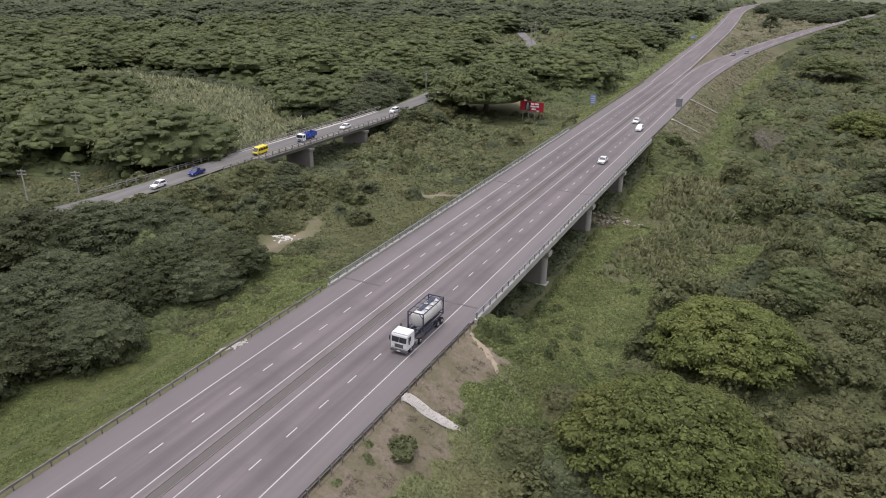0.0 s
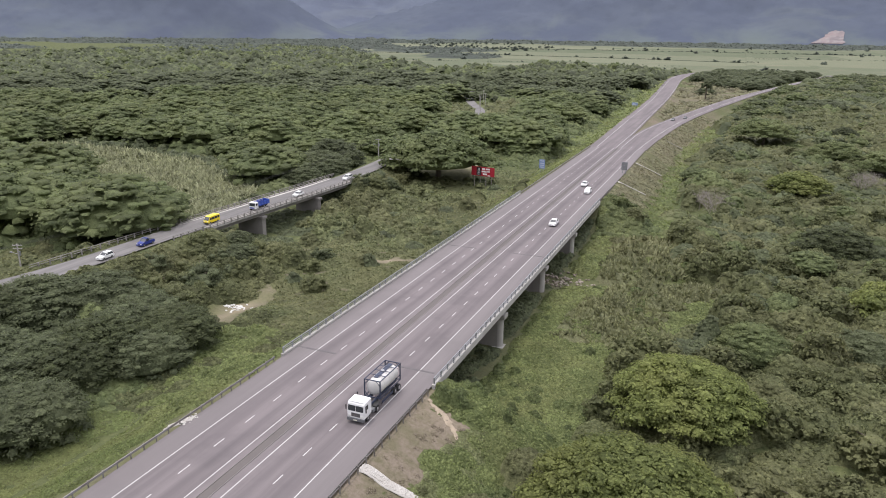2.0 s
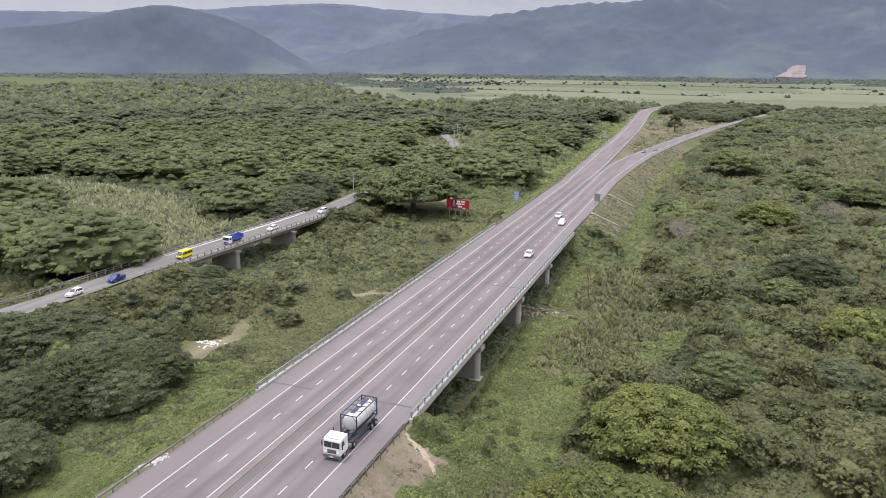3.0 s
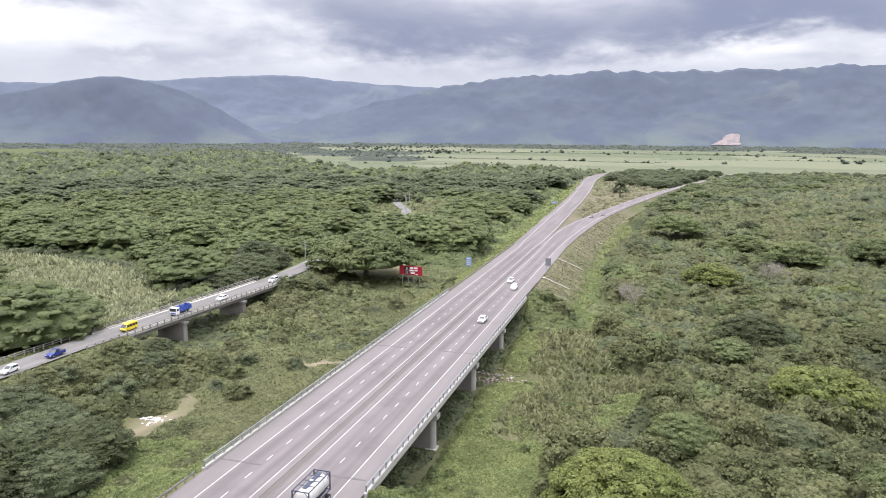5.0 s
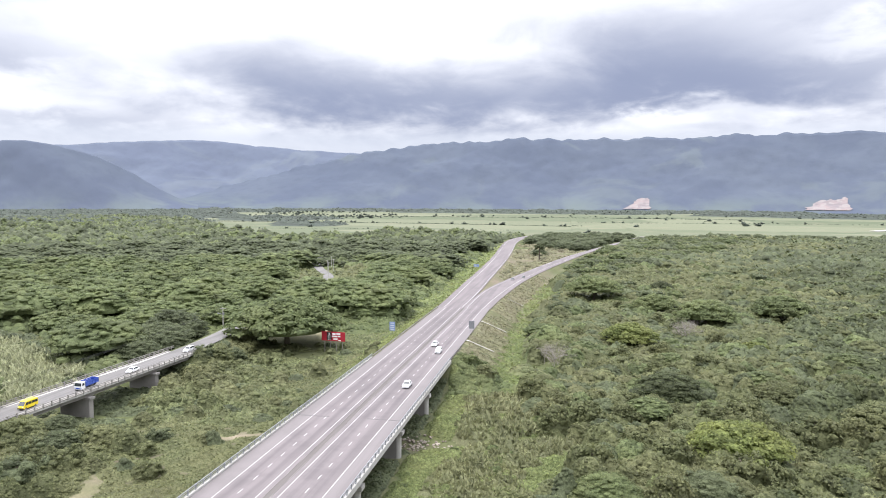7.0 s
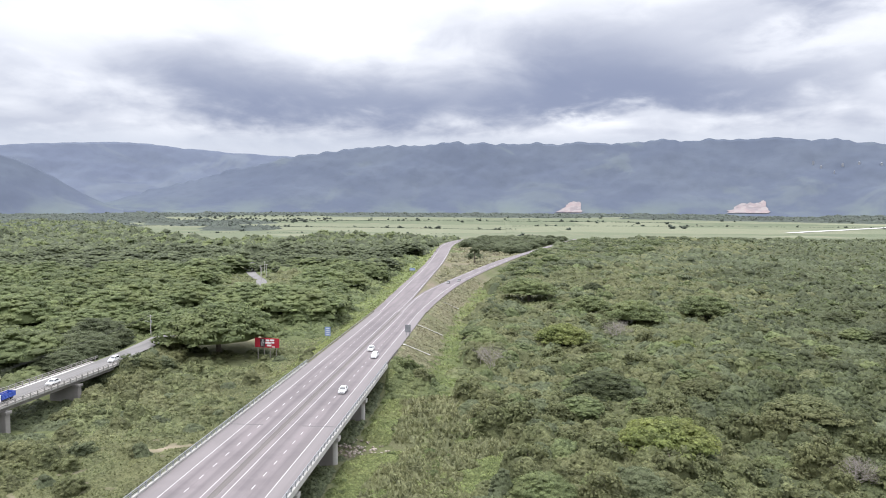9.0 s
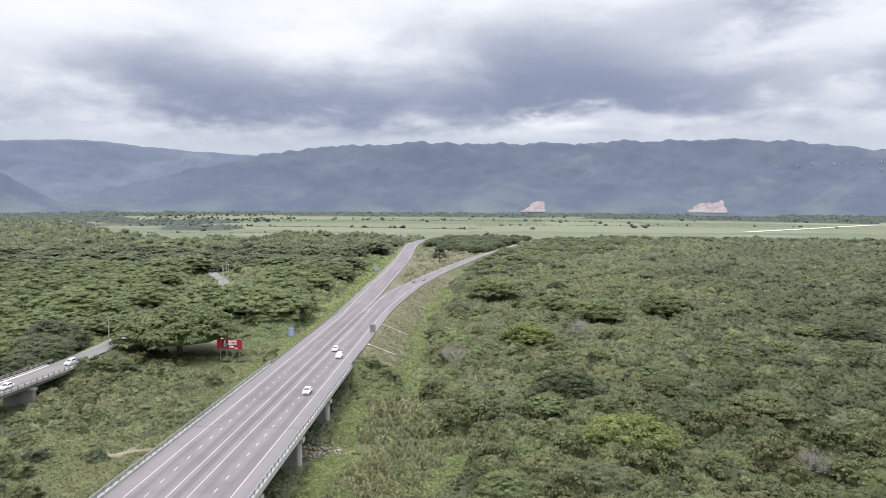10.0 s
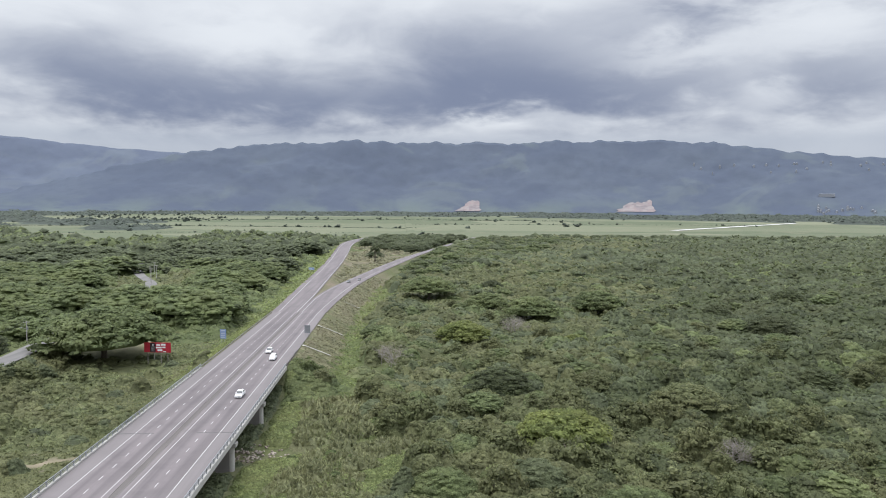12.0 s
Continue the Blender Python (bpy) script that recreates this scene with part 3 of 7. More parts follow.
main_az, main_v = far_range("blue-grey forested mountain ridge, haze and cloud shade in its colour",
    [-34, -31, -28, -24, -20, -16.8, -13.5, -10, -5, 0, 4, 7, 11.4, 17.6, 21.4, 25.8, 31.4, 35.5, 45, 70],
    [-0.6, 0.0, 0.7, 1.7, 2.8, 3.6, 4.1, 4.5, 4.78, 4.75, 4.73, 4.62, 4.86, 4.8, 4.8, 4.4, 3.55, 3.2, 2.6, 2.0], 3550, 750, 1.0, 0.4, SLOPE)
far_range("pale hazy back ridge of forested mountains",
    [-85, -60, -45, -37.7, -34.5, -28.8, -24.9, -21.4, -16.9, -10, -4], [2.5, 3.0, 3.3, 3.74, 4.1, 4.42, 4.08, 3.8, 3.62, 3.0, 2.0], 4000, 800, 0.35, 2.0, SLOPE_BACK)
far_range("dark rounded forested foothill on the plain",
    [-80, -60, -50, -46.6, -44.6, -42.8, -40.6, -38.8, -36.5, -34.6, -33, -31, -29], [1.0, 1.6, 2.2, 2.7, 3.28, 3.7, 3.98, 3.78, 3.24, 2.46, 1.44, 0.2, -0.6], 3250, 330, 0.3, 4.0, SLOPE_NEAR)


def on_slope(az, el_deg):
    """The point of the main ridge's slope at an azimuth and an angle of height."""
    i = int(np.argmin(np.abs(main_az - az)))
    col = main_v[i, :-1]
    el = np.degrees(np.arctan2(col[:, 2] - EYE[2], np.hypot(col[:, 0] - EYE[0], col[:, 1])))
    k = float(np.interp(el_deg, el, np.arange(len(el))))
    lo = int(min(k, len(el) - 2))
    return Vector(col[lo] + (col[lo + 1] - col[lo]) * (k - lo))


def quarry_scar(az0, az1, el0, el1, lean, seed):
    """A ragged wedge of bare terraced rock that lies on the slope."""
    rng = random.Random(seed)
    cols, rows = 22, 9
    bm = bmesh.new()
    grid = []
    for r in range(rows):
        k = r / (rows - 1)
        left = az0 + (az1 - az0) * (lean * k + 0.05 * rng.uniform(-1, 1))
        right = az1 - (az1 - az0) * (0.04 + 0.10 * k ** 3 + 0.05 * rng.uniform(-1, 1))
        line = []
        for c in range(cols):
            a = left + (right - left) * c / (cols - 1)
            top = el0 + (el1 - el0) * (0.74 + 0.2 * noise.noise((c * 0.22, seed, 0.5)) + 0.2 * c / cols)
            p = on_slope(a, el0 + (top - el0) * k)
            d = Vector((EYE[0] - p.x, -p.y, 0)).normalized()
            line.append(bm.verts.new(p + d * (7 + (1.2 if r % 2 else 0) + 1.5 * rng.random())))
        grid.append(line)
    for r in range(rows - 1):
        for c in range(cols - 1):
            bm.faces.new((grid[r][c], grid[r][c + 1], grid[r + 1][c + 1], grid[r + 1][c]))
    me = bpy.data.meshes.new("quarry")
    for n, f in enumerate(bm.faces):
        f.material_index = 1 if noise.noise((n // (cols - 1) * 1.7 + seed, n % (cols - 1) * 0.25, 2.0)) > 0.12 else 0
    bm.to_mesh(me)
    bm.free()
    me.materials.append(QUARRY)
    me.materials.append(QUARRY_PALE)
    tagged(new("quarry", me), "terraced bare pink rock quarry on a hillside", "quarry", kind="structure")


quarry_scar(4.5, 6.5, -0.70, 0.22, 0.50, 3)
quarry_scar(17.2, 20.3, -0.66, 0.26, 0.34, 5)


def far_house(az, el, size, rng):
    p = on_slope(az, el)
    d = Vector((EYE[0] - p.x, -p.y, 0)).normalized()
    p = p + d * 16
    bm = bmesh.new()
    box(bm, (-size, -4, -14), (size, 4, 3.2))
    ridge = bmesh.ops.create_cone(bm, cap_ends=True, segments=4, radius1=size * 1.2, radius2=size * 0.3, depth=2.2, matrix=Matrix.Translation((0, 0, 4.2)))
    me = bpy.data.meshes.new("far_house")
    bm.to_mesh(me)
    bm.free()
    me.materials.append(ROOFS)
    ob = new("house", me)
    ob.matrix_basis = Matrix.Translation(p) @ Matrix.Rotation(rng.random() * 3, 4, "Z")
    tagged(ob, "small pale house on the far hillside", "house", group="houses on the hillside")


rng = random.Random(11)
for n in range(46):
    if n < 26:
        far_house(31.0 + 5.0 * rng.random(), -0.62 + 0.55 * rng.random(), 2 + 2.5 * rng.random(), rng)
    else:
        far_house(22.5 + 13 * rng.random(), 2.3 + 0.75 * rng.random(), 2 + 3 * rng.random(), rng)
p = on_slope(31.9, 0.70)
bm = boxed((-34, -8, -12), (34, 8, 4), 1.5)
me = bpy.data.meshes.new("warehouse")
bm.to_mesh(me)
bm.free()
me.materials.append(ROOFS)
shed = new("warehouse", me)
shed.matrix_basis = Matrix.Translation(p + Vector((-0.5, -0.84, 0)) * 22) @ Matrix.Rotation(radians(-32), 4, "Z")
tagged(shed, "long white warehouse on the far hillside", "warehouse")

# the pale dirt road across the far fields
ry = np.linspace(0, 1, 30)
rx = 628 + (1235 - 628) * ry
ryy = 1470 + (2060 - 1470) * ry
heap = Heap()
side = np.array([-(2060 - 1470), 1235 - 628], float)
side = side / np.hypot(*side) * 9
v = np.stack([np.stack([rx - side[0], ryy - side[1], ground_z(rx, ryy) + 1.0], -1), np.stack([rx + side[0], ryy + side[1], ground_z(rx, ryy) + 1.0], -1)], 1).reshape(-1, 3)
q = np.arange(29) * 2
heap.add(v, np.stack([q, q + 2, q + 3, q + 1], 1))
PALE_EARTH = plain("pale_limestone_track", (0.5, 0.49, 0.47), 0.95, scale=0.05, wear=0.3)
tagged(new("road", heap.mesh("road", PALE_EARTH)), "straight pale dirt road across distant fields", "road", kind="structure")

# ---- vegetation ----
veg = np.random.default_rng(7)


def icosphere(level):
    bm = bmesh.new()
    bmesh.ops.create_icosphere(bm, subdivisions=level, radius=1.0)
    v = np.array([x.co[:] for x in bm.verts])
    f = np.array([[x.index for x in p.verts] for p in bm.faces])
    bm.free()
    return v, f


ICO1, ICO2 = icosphere(1), icosphere(2)


def tuft(rings):
    """A small six-sided dome of leaves, open below."""
    th = np.arange(6) * math.pi / 3
    levels = [(1.0, -0.15)] if rings == 1 else [(1.0, -0.25), (0.78, 0.6)]
    v = np.concatenate([np.stack([np.cos(th + 0.5 * k) * r, np.sin(th + 0.5 * k) * r, np.full(6, z)], 1) for k, (r, z) in enumerate(levels)] + [np.array([[0, 0, 1.0]])])
    q = np.arange(6)
    n = (q + 1) % 6
    f = [np.stack([q + 6 * (rings - 1), n + 6 * (rings - 1), np.full(6, 6 * rings)], 1)]
    if rings == 2:
        f += [np.stack([q, n, q + 6], 1), np.stack([n, n + 6, q + 6], 1)]
    return v, np.concatenate(f)


TUFT1, TUFT2 = tuft(1), tuft(2)


def sprays(centres, normals, size, rng, long=1.5, fold=0.25, upright=False, shade=None, crisp=0.5):
    """Folded leaf sprays: one small kite of two triangles at each centre, facing along its normal."""
    n = len(centres)
    normals = normals / np.linalg.norm(normals, axis=1, keepdims=True)
    any_way = rng.normal(size=(n, 3))
    u = any_way * 0.55 + np.array([0, 0, 0.9]) if upright else np.cross(normals, any_way)
    if upright:
        u /= np.linalg.norm(u, axis=1, keepdims=True)
        side = np.cross(u, rng.normal(size=(n, 3)))
        normals = side + np.array([0, 0, 0.5])
        normals = normals - u * (normals * u).sum(1, keepdims=True)
        normals /= np.linalg.norm(normals, axis=1, keepdims=True)
    u /= np.linalg.norm(u, axis=1, keepdims=True) + 1e-9
    w = np.cross(normals, u)
    s = (size * rng.uniform(0.6, 1.4, n))[:, None]
    drop = normals * s * fold
    a, b = centres + u * s * long * 0.5, centres - u * s * long * 0.5
    c, d = centres + w * s * 0.5 - drop, centres - w * s * 0.5 - drop
    v = np.stack([a, c, b, d], 1).reshape(-1, 3)
    soft = normals * crisp + (shade if shade is not None else normals)
    return v, np.arange(4 * n).reshape(-1, 4), np.repeat(soft, 4, 0)


def unit(v):
    return v / (np.linalg.norm(v, axis=1, keepdims=True) + 1e-9)


def lobed(lobes, radii, per_lobe, size, rng, core, core_size=0.86, low=-0.3, jitter=0.32, reach=(0.88, 1.15), swell=None):
    """Leaf sprays over the outside of a set of flattened clumps, each with a rough leafy core."""
    heap = Heap()
    cv, cf = core
    hues = 0.3 * rng.random(len(lobes))
    swell = np.zeros((len(lobes), 3)) if swell is None else swell
    spots, ways, owner = [], [], []
    for k, (c, r) in enumerate(zip(lobes, radii)):
        rough = 1 + 0.17 * rng.normal(size=(len(cv), 1)).clip(-1.5, 1.5)
        heap.add(c + cv * rough * r * core_size, cf, unit(unit(cv / r) + swell[k]), hues[k])
        n = 4 + int(5 * per_lobe * r[0] * r[1] / np.mean(radii[:, 0] * radii[:, 1]))
        d = unit(rng.normal(size=(n, 3)))
        d = d[d[:, 2] > low]
        spots.append(c + d * r * rng.uniform(*reach, (len(d), 1)))
        ways.append(d / r * r[0])
        owner.append(np.full(len(d), k))
    spots, ways, owner = np.concatenate(spots), np.concatenate(ways), np.concatenate(owner)
    outside = np.ones(len(spots), bool)
    for k, (c, r) in enumerate(zip(lobes, radii)):
        outside &= (owner == k) | ((((spots - c) / r) ** 2).sum(1) > 0.8)
    pick = np.nonzero(outside)[0]
    pick = rng.permutation(pick)[:int(per_lobe * len(lobes))]
    d = ways[pick]
    heap.add(*sprays(spots[pick], d + rng.normal(size=d.shape) * jitter + np.array([0, 0, 0.55]), size, rng, shade=unit(unit(d) + swell[owner[pick]]), crisp=1.1 if size < 0.37 else 0.6), np.repeat(hues[owner[pick]], 4))
    return heap


def limbs(top, lobes, spread, r, rng, heap):
    """A tapered trunk that forks into limbs reaching towards the clumps."""
    def limb(a, b, ra, rb, sides=6):
        a, b = np.array(a, float), np.array(b, float)
        d = (b - a) / (np.linalg.norm(b - a) + 1e-9)
        u = np.cross(d, (0.3, 0.9, 0.1))
        u /= np.linalg.norm(u)
        w = np.cross(d, u)
        t = np.linspace(0, 2 * math.pi, sides, endpoint=False)[:, None]
        ring = np.cos(t) * u + np.sin(t) * w
        q = np.arange(sides)
        heap.add(np.concatenate([a + ring * ra, b + ring * rb]), np.stack([q, (q + 1) % sides, (q + 1) % sides + sides, q + sides], 1))
    fork = np.array([0.15 * rng.normal(), 0.15 * rng.normal(), top * 0.55])
    limb((0, 0, -0.8), fork, r * 1.25, r * 0.8)
    for c in lobes[rng.permutation(len(lobes))[:spread]]:
        knee = fork + (c - fork) * 0.5 + np.array([0, 0, 0.12 * top])
        limb(fork, knee, r * 0.5, r * 0.32, 5)
        limb(knee, c, r * 0.32, r * 0.12, 5)


def umbrella_crown(radius, top, tall, clumps, leaves, size, seed, core, uneven=0.075, reach=(0.84, 1.28), inner=0.86, skirt=0):
    """The wide, layered, flat-topped crown of a rain tree."""
    rng = np.random.default_rng(seed)
    k = np.arange(clumps) + 0.5
    rr = np.sqrt(k / clumps) * radius * 0.95
    th = k * 2.39996 + rng.normal(size=clumps) * 0.25
    zz = top + tall * (1 - (rr / radius) ** 2) ** 0.72 + rng.normal(size=clumps) * tall * uneven
    lobes = np.stack([rr * np.cos(th), rr * np.sin(th), zz], 1)
    a = radius * (1.3 / math.sqrt(clumps) + 0.04) * rng.uniform(0.6, 1.35, clumps)
    radii = np.stack([a, a * rng.uniform(0.8, 1.2, clumps), a * rng.uniform(0.30, 0.46, clumps)], 1)
    if skirt:
        th = rng.uniform(0, 2 * math.pi, skirt)
        rr = radius * rng.uniform(0.62, 0.94, skirt)
        side = np.stack([rr * np.cos(th), rr * np.sin(th), top * rng.uniform(0.15, 1.15, skirt)], 1)
        wide = radius * rng.uniform(0.08, 0.16, skirt)
        lobes = np.concatenate([lobes, side])
        radii = np.concatenate([radii, np.stack([wide, wide, wide * 0.8], 1)])
    swell = unit(lobes * np.array([1, 1, 0]) / radius ** 2 * 0.8 + np.array([0, 0, 1.0 / radius])) * 0.9
    heap = lobed(lobes, radii, leaves / len(lobes), size, rng, core, 0.76 if leaves < 3000 else 0.64, reach=reach, swell=swell)
    cv, cf = ICO2 if leaves > 400 else ICO1
    dome = cv * (1 + 0.06 * rng.normal(size=(len(cv), 1)).clip(-1.5, 1.5))
    spread = radius * (0.88 if skirt else 0.72)
    dome = dome * np.array([spread, spread, 1.0]) * np.where(cv[:, 2:] > 0, (1, 1, tall * inner), (1, 1, tall * 0.05))
    cf = cf[cv[cf][:, :, 2].mean(1) > 0.02]
    heap.add(dome + np.array([0, 0, top + 0.10 * tall]), cf, unit(cv * np.array([1 / radius, 1 / radius, 1 / tall])), 0.15)
    return heap, lobes


def round_crown(radius, tall, clumps, leaves, size, seed, core, sit=0.3):
    """An uneven bushy crown that reaches nearly to the ground."""
    rng = np.random.default_rng(seed)
    d = rng.normal(size=(clumps, 3))
    d /= np.linalg.norm(d, axis=1, keepdims=True)
    d[:, 2] = np.abs(d[:, 2]) * 0.95 + 0.02
    body = np.array([radius, radius, tall]) * 0.78
    bulge = 1 + 0.16 * np.sin(3 * np.arctan2(d[:, 1], d[:, 0]) + seed) + 0.10 * rng.normal(size=clumps)
    lobes = d * body * bulge[:, None] + np.array([0, 0, tall * sit * 0.4])
    a = radius * (1.25 / math.sqrt(clumps) + 0.06) * rng.uniform(0.7, 1.3, clumps)
    radii = np.stack([a, a * rng.uniform(0.8, 1.2, clumps), a * rng.uniform(0.5, 0.8, clumps) * min(1.2, tall / radius)], 1)
    heap = lobed(lobes, radii, leaves / clumps, size, rng, core, 0.72, -0.45, 0.5, (0.8, 1.3))
    cv, cf = ICO2 if leaves > 200 else ICO1
    heap.add(cv * body * 0.95 * (1 + 0.08 * rng.normal(size=(len(cv), 1)).clip(-1.5, 1.5)) + np.array([0, 0, tall * sit * 0.4]), cf, unit(cv / body), 0.15)
    return heap, lobes


def arrays(heap):
    """A heap's pieces with one index base, for repeated placing."""
    v = np.concatenate(heap.v)
    groups = {}
    for f in heap.f:
        groups.setdefault(f.shape[1], []).append(f)
    return v, [np.concatenate(g) for g in groups.values()], np.concatenate(heap.lean), np.concatenate(heap.tone)


def strewn(heap, template, x, y, z, scale, tall=None):
    """Many turned and scaled copies of a template, joined into a heap."""
    v, faces, lean, tone = template
    m = len(x)
    if not m:
        return
    turn = veg.uniform(0, 2 * math.pi, m)
    c, s = np.cos(turn)[:, None], np.sin(turn)[:, None]
    high = scale if tall is None else tall
    px = (v[None, :, 0] * c - v[None, :, 1] * s) * scale[:, None] + np.asarray(x)[:, None]
    py = (v[None, :, 0] * s + v[None, :, 1] * c) * scale[:, None] + np.asarray(y)[:, None]
    pz = v[None, :, 2] * high[:, None] + np.asarray(z)[:, None]
    base = heap.n
    heap.tone.append((tone[None] + veg.random((m, 1))).ravel().astype(np.float32))
    heap.lean.append(np.stack([lean[None, :, 0] * c - lean[None, :, 1] * s, lean[None, :, 0] * s + lean[None, :, 1] * c, np.repeat(lean[None, :, 2], m, 0)], -1).reshape(-1, 3).astype(np.float32))
    heap.v.append(np.stack([px, py, pz], -1).reshape(-1, 3).astype(np.float32))
    for f in faces:
        heap.f.append((f[None] + (np.arange(m) * len(v))[:, None, None]).reshape(-1, f.shape[1]) + base)
    heap.n += m * len(v)


def jittered(x0, x1, y0, y1, step):
    """Points of a loose grid."""
    gx, gy = np.meshgrid(np.arange(x0, x1, step), np.arange(y0, y1, step))
    gx = gx + (np.arange(gx.shape[0]) % 2)[:, None] * step * 0.5
    return (gx + veg.uniform(-0.38, 0.38, gx.shape) * step).ravel(), (gy + veg.uniform(-0.38, 0.38, gy.shape) * step).ravel()


def road_gap(x, y):
    """Distance from the nearest road edge, negative on a road."""
    ll, lr = left_edges(y)
    rl, rr = right_edges(y)
    ox, _ = old_mid(y)
    gap = np.maximum(ll - x, x - lr)
    gap = np.minimum(gap, np.maximum(rl - x, x - rr))
    return gap, np.abs(x - ox) - 4.5


def in_fan(x, y):
    """The stretch of plan that lies before the camera, with a margin."""
    a = np.degrees(np.arctan2(x - EYE[0], y + 25))
    return (a > -66) & (a < 44)


recoloured = {}


def thing_tree(name, label, crown, trunk, leaf, x, y, z, scale, turn, group):
    root = new(name)
    root.matrix_basis = Matrix.LocRotScale(Vector((x, y, z)), Euler((0, 0, turn)), Vector((scale, scale, scale)))
    tagged(root, label, "tree", group)
    if crown.materials[0] != leaf:
        key = (crown.name, leaf.name)
        if key not in recoloured:
            recoloured[key] = crown.copy()
            recoloured[key].materials[0] = leaf
        crown = recoloured[key]
    part("crown", crown, leaf, root)
    part("trunk", trunk, BARK, root)
    return root


def tree_kit(kind, seed, leaf, name, **sizes):
    """Crown and trunk meshes of one tree shape."""
    heap, lobes = (umbrella_crown if kind == "umbrella" else round_crown)(seed=seed, **sizes)
    wood = Heap()
    rng = np.random.default_rng(seed + 99)
    limbs(sizes.get("top", sizes["tall"] * 0.5) + sizes["tall"] * 0.4, lobes[:sizes["clumps"]], 7, 0.045 * sizes["radius"] + 0.08, rng, wood)
    return heap.mesh(name + "_crown", leaf, "cores"), wood.mesh(name + "_trunk", BARK, True), arrays(heap)


UMB_NEAR = [tree_kit("umbrella", s, LEAF_RAIN, "rain_tree", radius=1.0 * r, top=t, tall=h, clumps=230, leaves=7600, size=0.26, core=TUFT2, skirt=60)
            for s, r, t, h in ((1, 9.0, 2.4, 6.0), (2, 9.5, 2.8, 5.4), (3, 8.5, 2.0, 6.4))]
NEAR_HERO = [tree_kit("umbrella", s, LEAF_RAIN, "near_rain_tree", radius=r, top=t, tall=h, clumps=300, leaves=15000, size=0.25, core=TUFT2, uneven=0.08, reach=(0.86, 1.3), inner=0.74)
             for s, r, t, h in ((64, 9.0, 3.6, 5.4), (65, 9.4, 3.8, 5.6))]
HERO = [tree_kit("umbrella", s, LEAF_RAIN, "big_rain_tree", radius=r, top=t, tall=h, clumps=160, leaves=3600, size=0.42, core=TUFT2)
        for s, r, t, h in ((61, 9.0, 3.6, 5.0), (62, 9.4, 4.2, 4.4), (63, 8.6, 3.2, 5.0))]
DARK_NEAR = [tree_kit("umbrella", s, LEAF_DARK, "dark_tree", radius=1.0 * r, top=t, tall=h, clumps=230, leaves=7600, size=0.26, core=TUFT2, skirt=60)
             for s, r, t, h in ((21, 8.5, 1.8, 6.2), (22, 9.0, 2.0, 5.8))]
UMB_MID = [tree_kit("umbrella", s, LEAF_RAIN, "mid_rain_tree", radius=r, top=t, tall=h, clumps=200, leaves=1000, size=0.40, core=TUFT2, skirt=50)
           for s, r, t, h in ((4, 9.0, 3.0, 4.6), (5, 9.6, 3.2, 4.2), (6, 8.6, 2.8, 4.8))]
BUSH_NEAR = [tree_kit("round", s, LEAF_THICKET, "bush", radius=r, tall=h, clumps=34, leaves=620, size=0.34, core=TUFT1)
             for s, r, h in ((7, 3.0, 2.6), (8, 3.2, 3.2), (9, 2.8, 2.2), (10, 3.4, 3.8))]
UMB_FAR = [arrays(umbrella_crown(9.0, 1.8, 5.2, 84, 60, 0.8, s, TUFT1, skirt=24)[0]) for s in (12, 13, 14)]
UMB_TINY = [arrays(round_crown(5.0, 7.5, 9, 10, 1.6, s, TUFT1, 0.12)[0]) for s in (15, 16)]
OLIVE_BUSH = [tree_kit("round", s, LEAF_THICKET, "olive_bush", radius=r, tall=h, clumps=60, leaves=1500, size=0.27, core=TUFT2) for s, r, h in ((53, 5.0, 5.0), (54, 5.6, 5.6))]
THICKET_TREE = [arrays(round_crown(5.0, h, 26, 110, 0.75, s, TUFT1, 0.28)[0]) for s, h in ((41, 5.0), (42, 5.8))]
BIG_BUSH = [tree_kit("round", s, LEAF_THICKET, "big_bush", radius=r, tall=h, clumps=70, leaves=1500, size=0.36, core=TUFT1) for s, r, h in ((51, 5.0, 5.2), (52, 5.6, 6.0))]


def stuff(name, heap, mat, label, category):
    if heap.n:
        tagged(new(name, heap.mesh(name, mat, "cores")), label, category, kind="stuff")


def spread_out(x, y, r, taken):
    """Keeps those points that stand clear of the ones taken before."""
    keep = np.ones(len(x), bool)
    for tx, ty, tr in taken:
        keep &= np.hypot(x - tx, y - ty) > tr
    return keep


